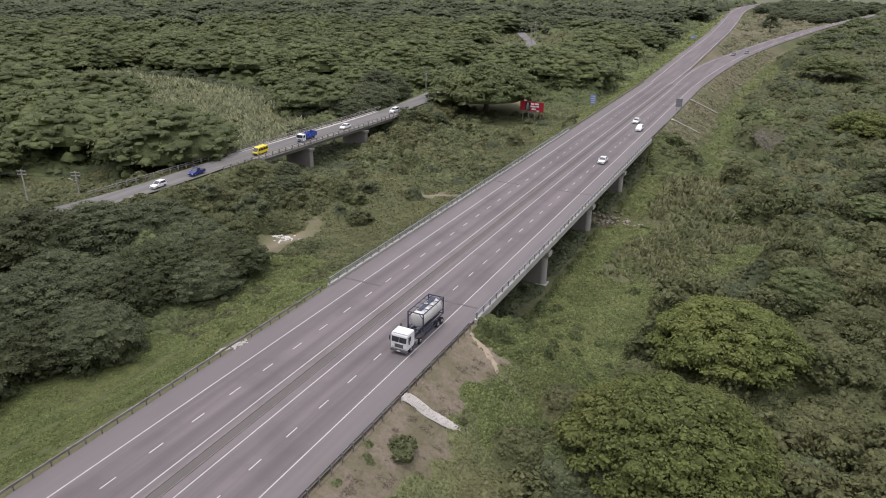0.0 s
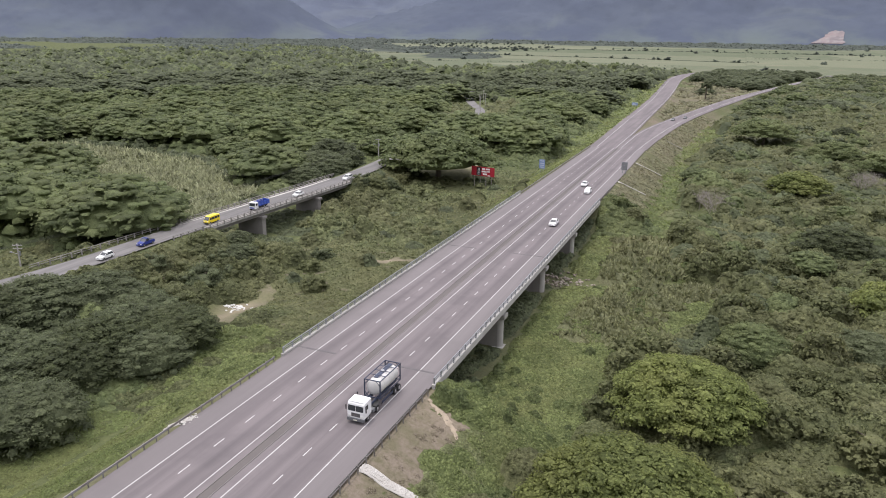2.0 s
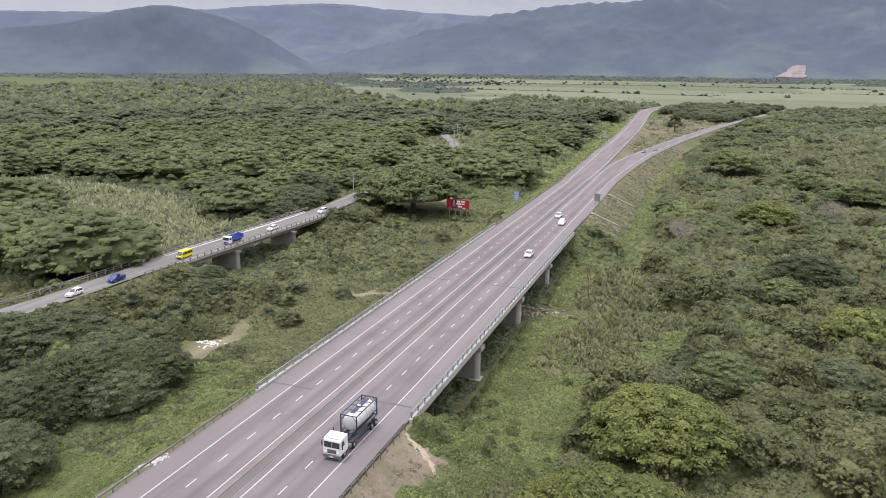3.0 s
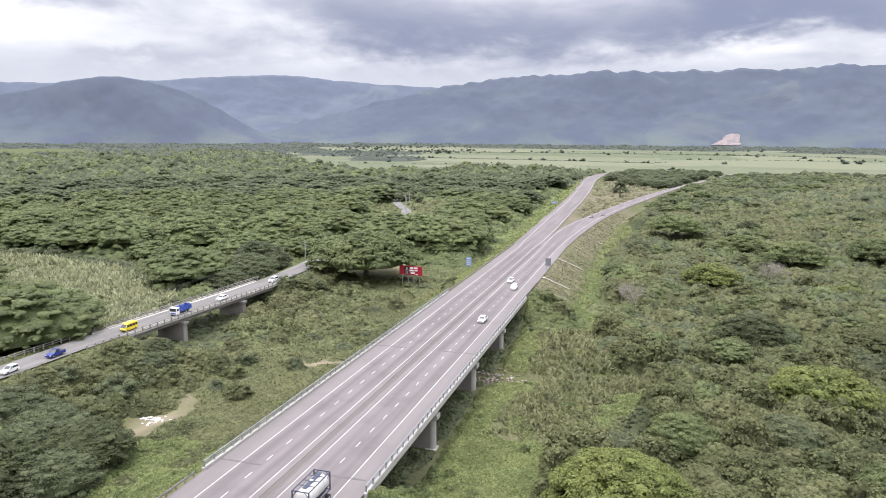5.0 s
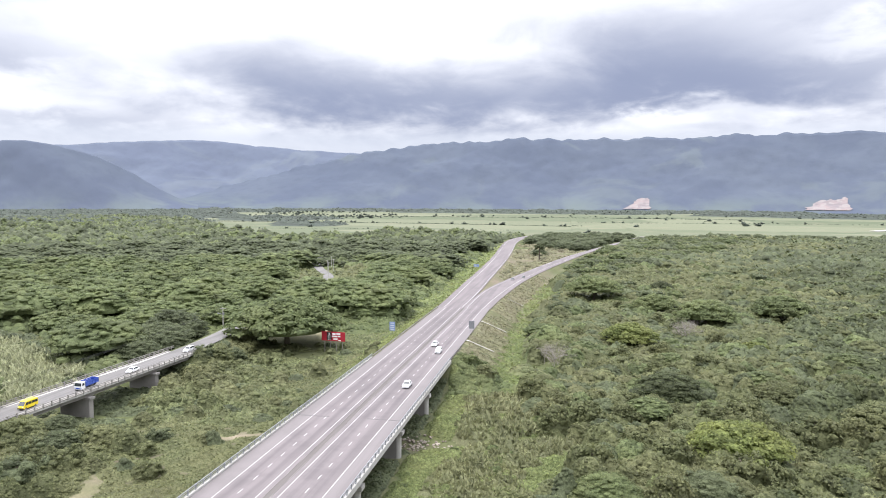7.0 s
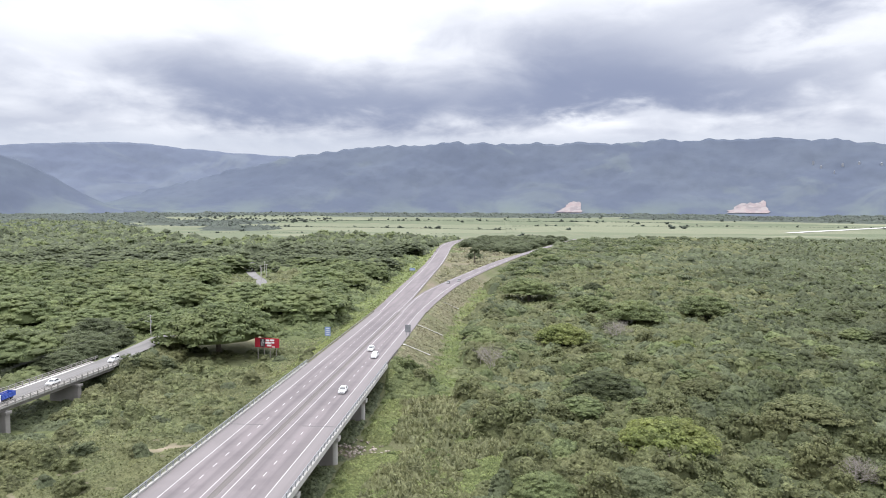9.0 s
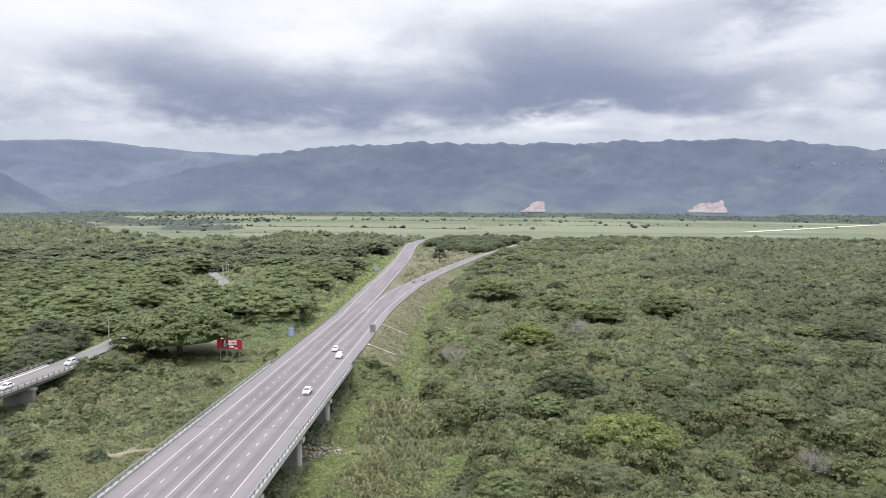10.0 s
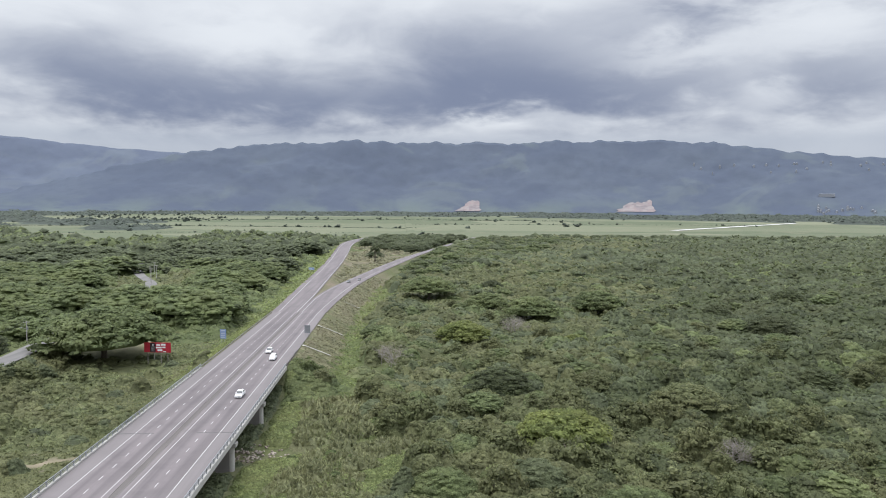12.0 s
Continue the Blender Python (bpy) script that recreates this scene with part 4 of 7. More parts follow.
# single trees that stand out: kit, place, scale
STANDING = [(NEAR_HERO[0], LEAF_GOLD, "rain_tree", "broad rain tree with a yellow-green domed crown", 46.0, 101.5, 1.22),
            (NEAR_HERO[1], LEAF_GOLD, "rain_tree", "broad rain tree with a yellow-green domed crown", 42.0, 72.0, 1.28),
            (HERO[2], LEAF_RAIN, "rain_tree", "wide umbrella-shaped rain tree beside the billboard", -59.0, 258.0, 2.5),
            (HERO[2], LEAF_GOLD, "rain_tree", "low domed rain tree with a yellow-green crown", 73.0, 284.0, 1.25),
            (HERO[0], LEAF_RAIN, "rain_tree", "broad green rain tree rising from the thicket", 112.0, 338.0, 1.5),
            (HERO[1], LEAF_GOLD, "rain_tree", "small bright rain tree rising from the thicket", 120.0, 285.0, 0.6),
            (HERO[2], LEAF_RAIN, "rain_tree", "broad green rain tree rising from the thicket", 150.0, 360.0, 1.6),
            (HERO[1], LEAF_RAIN, "rain_tree", "broad green rain tree rising from the thicket", 64.0, 414.0, 1.7),
            (HERO[0], LEAF_RAIN, "rain_tree", "broad green rain tree rising from the thicket", 94.0, 372.0, 1.3),
            (HERO[2], LEAF_THICKET, "rain_tree", "olive rain tree rising from the thicket", 109.0, 212.0, 0.9),
            (HERO[0], LEAF_THICKET, "rain_tree", "olive rain tree rising from the thicket", 132.0, 224.0, 0.85),
            (HERO[1], LEAF_THICKET, "rain_tree", "olive rain tree rising from the thicket", 127.0, 187.0, 1.05),
            (DARK_NEAR[1], LEAF_DEEP, "shade_tree", "dark dense tree standing out of the thicket", 78.0, 211.0, 1.15),
            (DARK_NEAR[0], LEAF_DEEP, "shade_tree", "dark dense tree standing out of the thicket", 107.0, 456.0, 1.05),
            (DARK_NEAR[0], LEAF_DEEP, "shade_tree", "dark dense tree standing out of the thicket", 206.0, 344.0, 1.0),
            (DARK_NEAR[1], LEAF_DEEP, "shade_tree", "dark dense tree standing out of the thicket", 210.0, 297.0, 1.3),
            (DARK_NEAR[0], LEAF_DEEP, "shade_tree", "dark dense tree standing out of the thicket", 270.0, 390.0, 1.2),
            (DARK_NEAR[0], LEAF_DEEP, "shade_tree", "dark dense tree standing out of the thicket", 179.0, 211.0, 0.95),
            (DARK_NEAR[1], LEAF_DEEP, "shade_tree", "dark dense tree standing out of the thicket", 189.0, 257.0, 0.85),
            (DARK_NEAR[1], LEAF_DARK, "shade_tree", "dark dense tree standing out of the thicket", 75.0, 139.0, 0.85),
            (DARK_NEAR[0], LEAF_DARK, "shade_tree", "dark round tree at the foot of the bank", 44.5, 352.0, 0.8),
            (HERO[1], LEAF_GOLD, "rain_tree", "low rain tree with a bright green crown in thicket", 86.0, 161.0, 1.15),
            (UMB_NEAR[0], LEAF_DARK, "rain_tree", "dark rain tree leaning over the old road", -98.0, 219.0, 1.05),
            (UMB_NEAR[1], LEAF_DARK, "rain_tree", "dark rain tree leaning over the old road", -99.5, 236.0, 1.3),
            (UMB_NEAR[2], LEAF_DARK, "rain_tree", "dark rain tree leaning over the old road", -104.0, 253.0, 1.5),
            (UMB_NEAR[0], LEAF_DARK, "rain_tree", "dark rain tree leaning over the old road", -113.0, 233.0, 1.3),
            # darker leaves on these two stand in for black gaps under the crowns
            (DARK_NEAR[0], LEAF_DEEP, "shade_tree", "dark spreading tree below the old road", -79.0, 79.0, 1.3),
            (DARK_NEAR[1], LEAF_DEEP, "shade_tree", "dark spreading tree below the old road", -84.0, 67.0, 1.3),
            (DARK_NEAR[0], LEAF_DARK, "shade_tree", "dark spreading tree below the old road", -74.0, 89.0, 1.25),
            (DARK_NEAR[1], LEAF_DARK, "shade_tree", "dark spreading tree below the old road", -69.0, 99.0, 1.1),
            (DARK_NEAR[0], LEAF_DARK, "shade_tree", "dense dark shrubby tree beside the old bridge", -70.0, 146.0, 0.5),
            (DARK_NEAR[1], LEAF_DARK, "shade_tree", "dense dark shrubby tree beside the old bridge", -63.0, 138.0, 0.6)]
taken = [(-94.0, 266.0, 15.0), (43.0, 246.0, 5.0), (97.0, 300.0, 5.0), (122.0, 150.0, 5.0)]
POLE_GLADE = [(-86, 62), (-77, 84), (-71, 97), (-64, 110), (-60, 124), (-72, 138), (-100, 138), (-128, 128), (-142, 112), (-138, 92), (-120, 78), (-104, 72)]
for kit, leaf, name, label, x, y, s in STANDING:
    z = float(ground_z(x, y)) - (2.2 if x > 50 else 1.6 if x > 0 and y < 110 else 3.0 if s > 2 else 0.0)
    thing_tree(name, label, kit[0], kit[1], leaf, x, y, z, s, veg.uniform(0, 6.3), "")
    taken.append((x, y, 8.5 * s))

# umbrella forest, with a gap through which the old road shows again
ROAD_GLIMPSE = [(-128, 404), (-108, 372), (-70, 366), (-72, 420), (-80, 478), (-108, 540), (-160, 564), (-178, 522), (-142, 470)]
YARD = [(-92, 262), (-50, 262), (-34, 296), (-52, 318), (-84, 318), (-98, 296)]
fx, fy = jittered(-1300, 20, 24, 1900, 22.5)
nx_, ny_ = jittered(-112, -41, 30, 104, 8.8)
fx, fy = np.concatenate([fx[(fx < -112) | (fy > 104)], nx_]), np.concatenate([fy[(fx < -112) | (fy > 104)], ny_])
gap, old_gap = road_gap(fx, fy)
ok = in_fan(fx, fy) & (np.hypot(fx - 20, fy) < 800) & (gap > 27) & (old_gap > np.where(fx < old_mid(fy)[0], np.where(fy < 212, 12.0, np.where(fy < 300, 8.5, 5.0)), np.where(fy > 268, 4.5, 7.0))) & (fields_at(fx, fy) < 0.4) & ~inside(CANE_CLEAR, fx, fy)
valley = (fy > 100) & (fy < np.where(fx < -58, 266, 290)) & (fx > old_mid(fy)[0])
near_left = (fy <= 118) & (fx > -120)
ok &= ~valley & ~((fx > -42) & (fy < 118)) & ~((fy > 215) & (fy < 290) & (fx > -50))
ok &= spread_out(fx, fy, 0, taken) & ~inside(ROAD_GLIMPSE, fx, fy) & ~inside(POLE_GLADE, fx, fy) & ~inside(YARD, fx, fy)
fx, fy = fx[ok], fy[ok]
rank = np.hypot(fx - 20, fy)
order = np.argsort(rank)
fx, fy, rank = fx[order], fy[order], rank[order]
fz = ground_z(fx, fy)
single = 240
for n in range(min(single, len(fx))):
    shade = fx[n] > -125 and fy[n] < 125
    if rank[n] < 165:
        # some near trees get darker leaf colour as shade between crowns
        kit, leaf = (DARK_NEAR[n % 2], LEAF_DEEP if n % 3 == 0 and fy[n] < 104 else LEAF_DARK) if shade or n % 4 == 3 else (UMB_NEAR[n % 3], LEAF_RAIN)
    else:
        kit, leaf = UMB_MID[n % 3], LEAF_RAIN
    label = "dark green spreading tree in dense woodland" if leaf != LEAF_RAIN else "flat-topped green rain tree in dense woodland"
    thing_tree("shade_tree" if leaf != LEAF_RAIN else "rain_tree", label, kit[0], kit[1], leaf, fx[n], fy[n], fz[n], veg.choice([1.2, 1.5, 1.8, 2.1]) if fy[n] > 104 else veg.uniform(0.78, 1.12), veg.uniform(0, 6.3), "woodland trees")
rest = np.arange(single, len(fx))
far_heap, dark_heap, mid_heap = Heap(), Heap(), Heap()
for lo, hi, kits, heap in ((0, 370, [k[2] for k in UMB_MID], mid_heap), (370, 610, UMB_FAR, far_heap), (610, 9999, UMB_FAR, far_heap)):
    sel = rest[(rank[rest] >= lo) & (rank[rest] < hi)]
    for n, kit in enumerate(kits):
        pick = sel[n::len(kits)]
        sc = veg.choice([1.2, 1.5, 1.85, 2.3], len(pick)) * veg.uniform(0.9, 1.1, len(pick))
        strewn(dark_heap if n == 1 or lo > 600 else heap, kit, fx[pick], fy[pick], fz[pick], sc, sc ** 0.6 * veg.uniform(0.75, 1.3, len(pick)))
stuff("woodland", mid_heap, LEAF_RAIN, "dense canopy of flat-topped green rain trees", "woodland")
stuff("woodland", dark_heap, LEAF_DARK, "distant canopy of darker green trees", "woodland")
stuff("woodland", far_heap, LEAF_RAIN, "distant canopy of flat-topped green rain trees", "woodland")


# ---- low growth: mounded sheets of leaves ----


def mounds_over(x, y, cx, cy, r, h):
    """Height of overlapping leafy mounds at the points of a regular grid (x, y: 1-d axes)."""
    out, hue = np.full((len(y), len(x)), -1.0), np.zeros((len(y), len(x)))
    sx, sy = x[1] - x[0], y[1] - y[0]
    for a, b, rr, hh in zip(cx, cy, r, h):
        i0, i1 = max(0, int((a - rr - x[0]) / sx)), min(len(x), int((a + rr - x[0]) / sx) + 2)
        j0, j1 = max(0, int((b - rr - y[0]) / sy)), min(len(y), int((b + rr - y[0]) / sy) + 2)
        if i0 < i1 and j0 < j1:
            d = ((x[None, i0:i1] - a) ** 2 + (y[j0:j1, None] - b) ** 2) / rr ** 2
            dome = np.where(d < 1, hh * np.maximum(0, 1 - d) ** 0.58, -1)
            hue[j0:j1, i0:i1] = np.where(dome > out[j0:j1, i0:i1], (a * 7.31 + b * 3.17) % 1.0, hue[j0:j1, i0:i1])
            out[j0:j1, i0:i1] = np.maximum(out[j0:j1, i0:i1], dome)
    return out, hue


def growth(name, label, category, mat, bounds, allowed, step, mound_step, radius, height, density, size, upright=False, long=1.5, jitter=0.38, thin=None, sheet=True):
    """A stretch of low growth: a mounded sheet that fits the ground, thickly set with leaf sprays."""
    x0, x1, y0, y1 = bounds
    cx, cy = jittered(x0, x1, y0, y1, mound_step)
    ok = allowed(cx, cy)
    cx, cy = cx[ok], cy[ok]
    patch = 0.75 + 0.45 * ripple(cx, cy, 0.055, 5.0) + 0.25 * ripple(cx, cy, 0.17, 1.0)
    r = veg.uniform(*radius, len(cx))
    h = veg.uniform(*height, len(cx)) * np.clip(patch, 0.35, 1.5)
    ax, ay = np.arange(x0, x1, step), np.arange(y0, y1, step)
    top, hue = mounds_over(ax, ay, cx, cy, r, h)
    gx, gy = np.meshgrid(ax, ay)
    top[0], top[-1], top[:, 0], top[:, -1] = -1, -1, -1, -1
    live = top > 0.03
    if not live[:-1, :-1].any():
        return
    z = ground_z(gx, gy) + top + np.where(live, 0.04 * height[1] * veg.normal(size=top.shape).clip(-1, 1), 0)
    z = np.where(live, z, ground_z(gx, gy) - 0.15)
    index = np.arange(z.size).reshape(z.shape)
    cell = live[:-1, :-1] | live[1:, :-1] | live[:-1, 1:] | live[1:, 1:]
    q = np.stack([index[:-1, :-1], index[:-1, 1:], index[1:, 1:], index[1:, :-1]], -1)[cell]
    used, q = np.unique(q, return_inverse=True)
    hy, hx = np.gradient(ground_z(gx, gy) + np.maximum(top, 0), step)
    way = np.stack([-hx, -hy, np.ones(z.shape)], -1)
    heap = Heap()
    if sheet:
        heap.add(np.stack([gx, gy, z - 0.25 * size], -1).reshape(-1, 3)[used], q.reshape(-1, 4), way.reshape(-1, 3)[used], hue.ravel()[used])
    jj, ii = np.nonzero(live[:-1, :-1])
    steep = np.sqrt(1 + hx[jj, ii] ** 2 + hy[jj, ii] ** 2).clip(1, 2.6)
    # leaves grow coarser and sparser with distance from the camera
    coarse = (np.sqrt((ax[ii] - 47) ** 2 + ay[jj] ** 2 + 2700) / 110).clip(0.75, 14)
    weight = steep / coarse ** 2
    if not upright and sheet and "grass" not in name:
        wide = 1.3 * size
        m = int(weight.sum() * step * step * 0.42 / wide ** 2)
        spot = veg.choice(len(jj), m, p=weight / weight.sum())
        tx, ty = veg.random(m), veg.random(m)
        a, b = jj[spot], ii[spot]
        tz = z[a, b] * (1 - tx) * (1 - ty) + z[a, b + 1] * tx * (1 - ty) + z[a + 1, b] * (1 - tx) * ty + z[a + 1, b + 1] * tx * ty
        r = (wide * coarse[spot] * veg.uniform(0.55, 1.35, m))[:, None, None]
        cv, cf = TUFT1
        lean = unit(way[a, b])[:, None, :]
        shape = cv[None] * veg.uniform(0.7, 1.3, (m, len(cv), 1)) * np.array([1, 1, 0.4])
        centre = np.stack([ax[b] + tx * step, ay[a] + ty * step, tz], 1)[:, None, :]
        side = shape - lean * (shape * lean).sum(-1, keepdims=True) * 0.35
        v = centre + side * r + lean * (cv[None, :, 2:] * 0.3 - 0.1) * r
        heap.add(v.reshape(-1, 3), (cf[None] + (np.arange(m) * len(cv))[:, None, None]).reshape(-1, 3), (cv[None] * np.array([1, 1, 0.8]) + lean * 0.7).reshape(-1, 3), np.repeat(hue[a, b] + 0.25 * veg.random(m), len(cv)))
    n = int(weight.sum() * step * step * density * (0.6 if sheet and not upright else 1.0))
    pick = veg.choice(len(jj), n, p=weight / weight.sum())
    if thin is not None:
        pick = pick[veg.random(n) < thin(ax[ii[pick]], ay[jj[pick]])]
        n = len(pick)
    fx_, fy_ = veg.random(n), veg.random(n)
    a, b = jj[pick], ii[pick]
    px, py = ax[b] + fx_ * step, ay[a] + fy_ * step
    pz = z[a, b] * (1 - fx_) * (1 - fy_) + z[a, b + 1] * fx_ * (1 - fy_) + z[a + 1, b] * (1 - fx_) * fy_ + z[a + 1, b + 1] * fx_ * fy_
    nx, ny = (z[a, b] - z[a, b + 1]) / step, (z[a, b] - z[a + 1, b]) / step
    normal = np.stack([nx, ny, np.ones(n)], 1)
    normal = normal / np.linalg.norm(normal, axis=1, keepdims=True) + veg.normal(size=(n, 3)) * jitter
    normal[:, 2] = np.abs(normal[:, 2])
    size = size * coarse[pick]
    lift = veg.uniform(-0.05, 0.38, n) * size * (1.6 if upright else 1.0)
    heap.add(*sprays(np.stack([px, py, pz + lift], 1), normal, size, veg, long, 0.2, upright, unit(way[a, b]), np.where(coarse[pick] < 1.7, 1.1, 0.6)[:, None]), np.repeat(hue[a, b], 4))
    tagged(new(name, heap.mesh(name, mat, "cores")), label, category, kind="stuff")


def thicket_ok(x, y):
    gap, _ = road_gap(x, y)
    edge = np.where(y < 90, 14, np.where(y < 213, 8, np.interp(y, [213, 480, 620], [22, 22, 13]) + 3 * ripple(x, y, 0.08)))
    return in_fan(x, y) & (gap > edge) & (x > right_edges(y)[1]) & ~inside(MEADOW_RIGHT, x, y) & (fields_at(x, y) < 0.4)


def eastern(x, y):
    """The share of growth darkened as painted cloud shade, rising to the east."""
    b = np.degrees(np.arctan2(x - EYE[0], np.maximum(y, 1.0))) + 4 * ripple(x, y, 0.03, 2.0)
    return np.clip((b - 12) / 10, 0, 1) * np.clip((np.hypot(x - EYE[0], y) - 110) / 60, 0, 1)


def not_taken(x, y, k=0.6):
    return spread_out(x, y, 0, [(a, b, c * k if c != 5.0 else 4.5) for a, b, c in taken])


def forest_ok(x, y):
    gap, old_gap = road_gap(x, y)
    valley = (y > 100) & (y < np.where(x < -58, 266, 290)) & (x > old_mid(y)[0])
    return (in_fan(x, y) & (gap > 24) & (old_gap > np.where(y < 300, 12.0, 7.0)) & (fields_at(x, y) < 0.3) & ~inside(CANE_CLEAR, x, y) & ~valley & (x < left_edges(y)[0])
            & ~((x > -42) & (y < 118)) & ~((y > 215) & (y < 290) & (x > -50)) & ~inside(ROAD_GLIMPSE, x, y) & ~inside(POLE_GLADE, x, y) & ~inside(YARD, x, y))


growth("understory", "shaded green understory beneath the rain trees", "undergrowth", LEAF_RAIN, (-620, -12, 60, 700), forest_ok, 4.0, 9.0, (5.0, 9.0), (3.5, 8.0), 1.6, 0.5, jitter=0.42)
THICKET_STRIPS = (((14, 250, 45, 260), 1.2, 6.2, (2.5, 5.2), (0.8, 6.6), 7.8, 0.39), ((14, 460, 250, 620), 2.4, 7.5, (3.6, 7.5), (1.4, 6.2), 6.5, 0.38),
                  ((243, 460, 60, 256), 2.4, 7.5, (3.6, 7.5), (1.4, 6.2), 6.5, 0.38), ((14, 1250, 606, 1500), 8.0, 13.0, (7, 14), (1.2, 4.6), 3.4, 0.44),
                  ((448, 1000, 330, 616), 8.0, 13.0, (7, 14), (1.2, 4.6), 3.4, 0.44))
for bounds, step, mound_step, radius, height, density, size in THICKET_STRIPS:
    growth("thicket", "dense olive-green thicket of bushes and creepers", "thicket", LEAF_THICKET, bounds,
           lambda x, y: thicket_ok(x, y) & not_taken(x, y, 0.45) & (veg.random(len(x)) >= eastern(x, y)), step, mound_step, radius, height, density, size, jitter=0.42)
    # darker leaves here stand in for cloud shadow over the thicket
    growth("thicket", "dense bush thicket, cloud shade painted into its deep green", "thicket", LEAF_DEEP, bounds,
           lambda x, y: thicket_ok(x, y) & not_taken(x, y, 0.45) & (veg.random(len(x)) < eastern(x, y) * 1.15), step, mound_step, radius, height, density, size, jitter=0.42)


def sometimes(share, s, seed):
    """Picks scattered patches of a stand."""
    return lambda x, y: thicket_ok(x, y) & not_taken(x, y, 0.6) & (veg.random(len(x)) < share * np.clip(1.0 + 1.3 * ripple(x, y, s, seed), 0.05, 3))


growth("bushes", "mounds of yellow-green bushes rising from the thicket", "bushes", LEAF_RAIN, (18, 250, 60, 262), sometimes(0.07, 0.035, 1.0), 1.3, 6.0, (3.0, 6.4), (3.0, 6.6), 7.4, 0.39, jitter=0.42)
growth("bushes", "mounds of dark green bushes rising from the thicket", "bushes", LEAF_DARK, (18, 250, 60, 262), sometimes(0.15, 0.04, 4.0), 1.3, 6.0, (2.6, 5.6), (2.8, 6.2), 7.4, 0.39, jitter=0.42)
growth("bushes", "mounds of fresh green bushes rising from the thicket", "bushes", LEAF_LUSH, (18, 250, 60, 262), sometimes(0.07, 0.05, 6.0), 1.3, 6.0, (2.6, 5.4), (2.6, 6.0), 7.4, 0.39, jitter=0.42)
growth("bushes", "distant mounds of yellow-green trees and bushes", "bushes", LEAF_RAIN, (18, 470, 255, 640), sometimes(0.10, 0.02, 1.0), 2.4, 8.5, (3.5, 7.0), (3.4, 7.0), 6.0, 0.38, jitter=0.42)
growth("bushes", "distant mounds of dark green trees and bushes", "bushes", LEAF_DARK, (18, 470, 255, 640), sometimes(0.20, 0.025, 5.0), 2.4, 8.5, (3.2, 6.5), (3.2, 6.8), 6.0, 0.38, jitter=0.42)
growth("bushes", "far mounds of dark green trees", "bushes", LEAF_DARK, (14, 1250, 610, 1480), sometimes(0.22, 0.012, 5.0), 5.0, 15.0, (7, 13), (3.5, 7.5), 4.0, 0.42, jitter=0.42)


def far_wood_ok(x, y):
    gap, old_gap = road_gap(x, y)
    return in_fan(x, y) & (np.hypot(x - 20, y) > 785) & (gap > 15) & (fields_at(x, y) < 0.4) & (x < left_edges(y)[0])


# darker leaf colour makes up for the self-shadow a plain sheet lacks
growth("woodland", "far unbroken canopy of green rain trees", "woodland", LEAF_DARK, (-1300, -10, 400, 1750), far_wood_ok, 5.0, 14.0, (7, 13), (5.0, 12.5), 3.2, 0.45, jitter=0.42)
growth("woodland", "far canopy of yellow-green trees", "woodland", LEAF_RAIN, (-1300, -10, 400, 1750), lambda x, y: far_wood_ok(x, y) & (veg.random(len(x)) < 0.3 + 0.3 * ripple(x, y, 0.012, 2.0)), 5.0, 17.0, (7, 14), (8.0, 13.0), 4.0, 0.42, jitter=0.42)


def far_belt_ok(x, y):
    bearing = np.degrees(np.arctan2(x - EYE[0], np.maximum(y, 1.0)))
    reach = np.hypot(x - EYE[0], y)
    patches = ripple(x, y, 0.0035, 1.0) + 0.7 * ripple(x, y, 0.009, 3.0)
    west = (bearing < -29.5) & (reach > 1400) & (patches > -0.15)
    foot = (reach > np.interp(bearing, [-15, 10, 40], [3000, 2750, 2300])) & (patches > -0.55)
    return in_fan(x, y) & (west | foot | ((x < -0.27 * y) & (patches > 0.85) & (fields_at(x, y) > 0.3)))


growth("woodland", "far dark woodland patches at the foot of the hills", "woodland", LEAF_FAR, (-3100, 2300, 1200, 3500), far_belt_ok, 22.0, 34.0, (16, 36), (5, 13), 1.6, 0.44, jitter=0.42)
growth("creepers", "low green creepers and grass over the river flat", "undergrowth", LEAF_BRIGHT, (13, 56, 62, 214),
       lambda x, y: inside(MEADOW_RIGHT, x, y) & (gully_gap(x, y) > 4.5) & (np.hypot((x - 14) / 9, (y - 162) / 5) > 1) & (ground_z(x, y) < -4.5) & (x > 14.5), 0.9, 2.6, (1.2, 3.2), (0.2, 1.1), 24.0, 0.21, False, 2.2, jitter=0.5)
growth("creepers", "lush creepers climbing the bank beside the abutment", "undergrowth", LEAF_BRIGHT, (12.5, 30, 70, 112),
       lambda x, y: (x > 13.6) & (y > 77 + 0.55 * (x - 13)) & (y < 108), 0.7, 1.9, (1.0, 2.0), (0.2, 0.8), 26.0, 0.24, jitter=0.5)
growth("shrubs", "fresh green leafy shrubs on the bank beside the abutment", "shrubs", LEAF_FRESH, (13, 34, 60, 114),
       lambda x, y: (x > 14.2) & (y > np.where(x < 21, 79 + 0.3 * (x - 13), 64 + 0.7 * (x - 20))) & (y < 110 - 0.5 * (x - 14)) & (road_gap(x, y)[0] > 1.0) & (veg.random(len(x)) < np.where(x < 20, 0.75, 0.36) * np.where(y < 77, 0.8, 1.0)), 0.5, 2.1, (0.7, 1.5), (0.8, 2.3), 30.0, 0.24, jitter=0.6)
growth("creepers", "yellow-green bushes and creepers below the far bridge end", "undergrowth", LEAF_RAIN, (13, 34, 200, 230),
       lambda x, y: (x > 14.6) & (y < 226 - 0.3 * (x - 14)) & (x < 29), 0.9, 2.4, (1.4, 3.0), (0.7, 2.4), 12.0, 0.33, jitter=0.42)
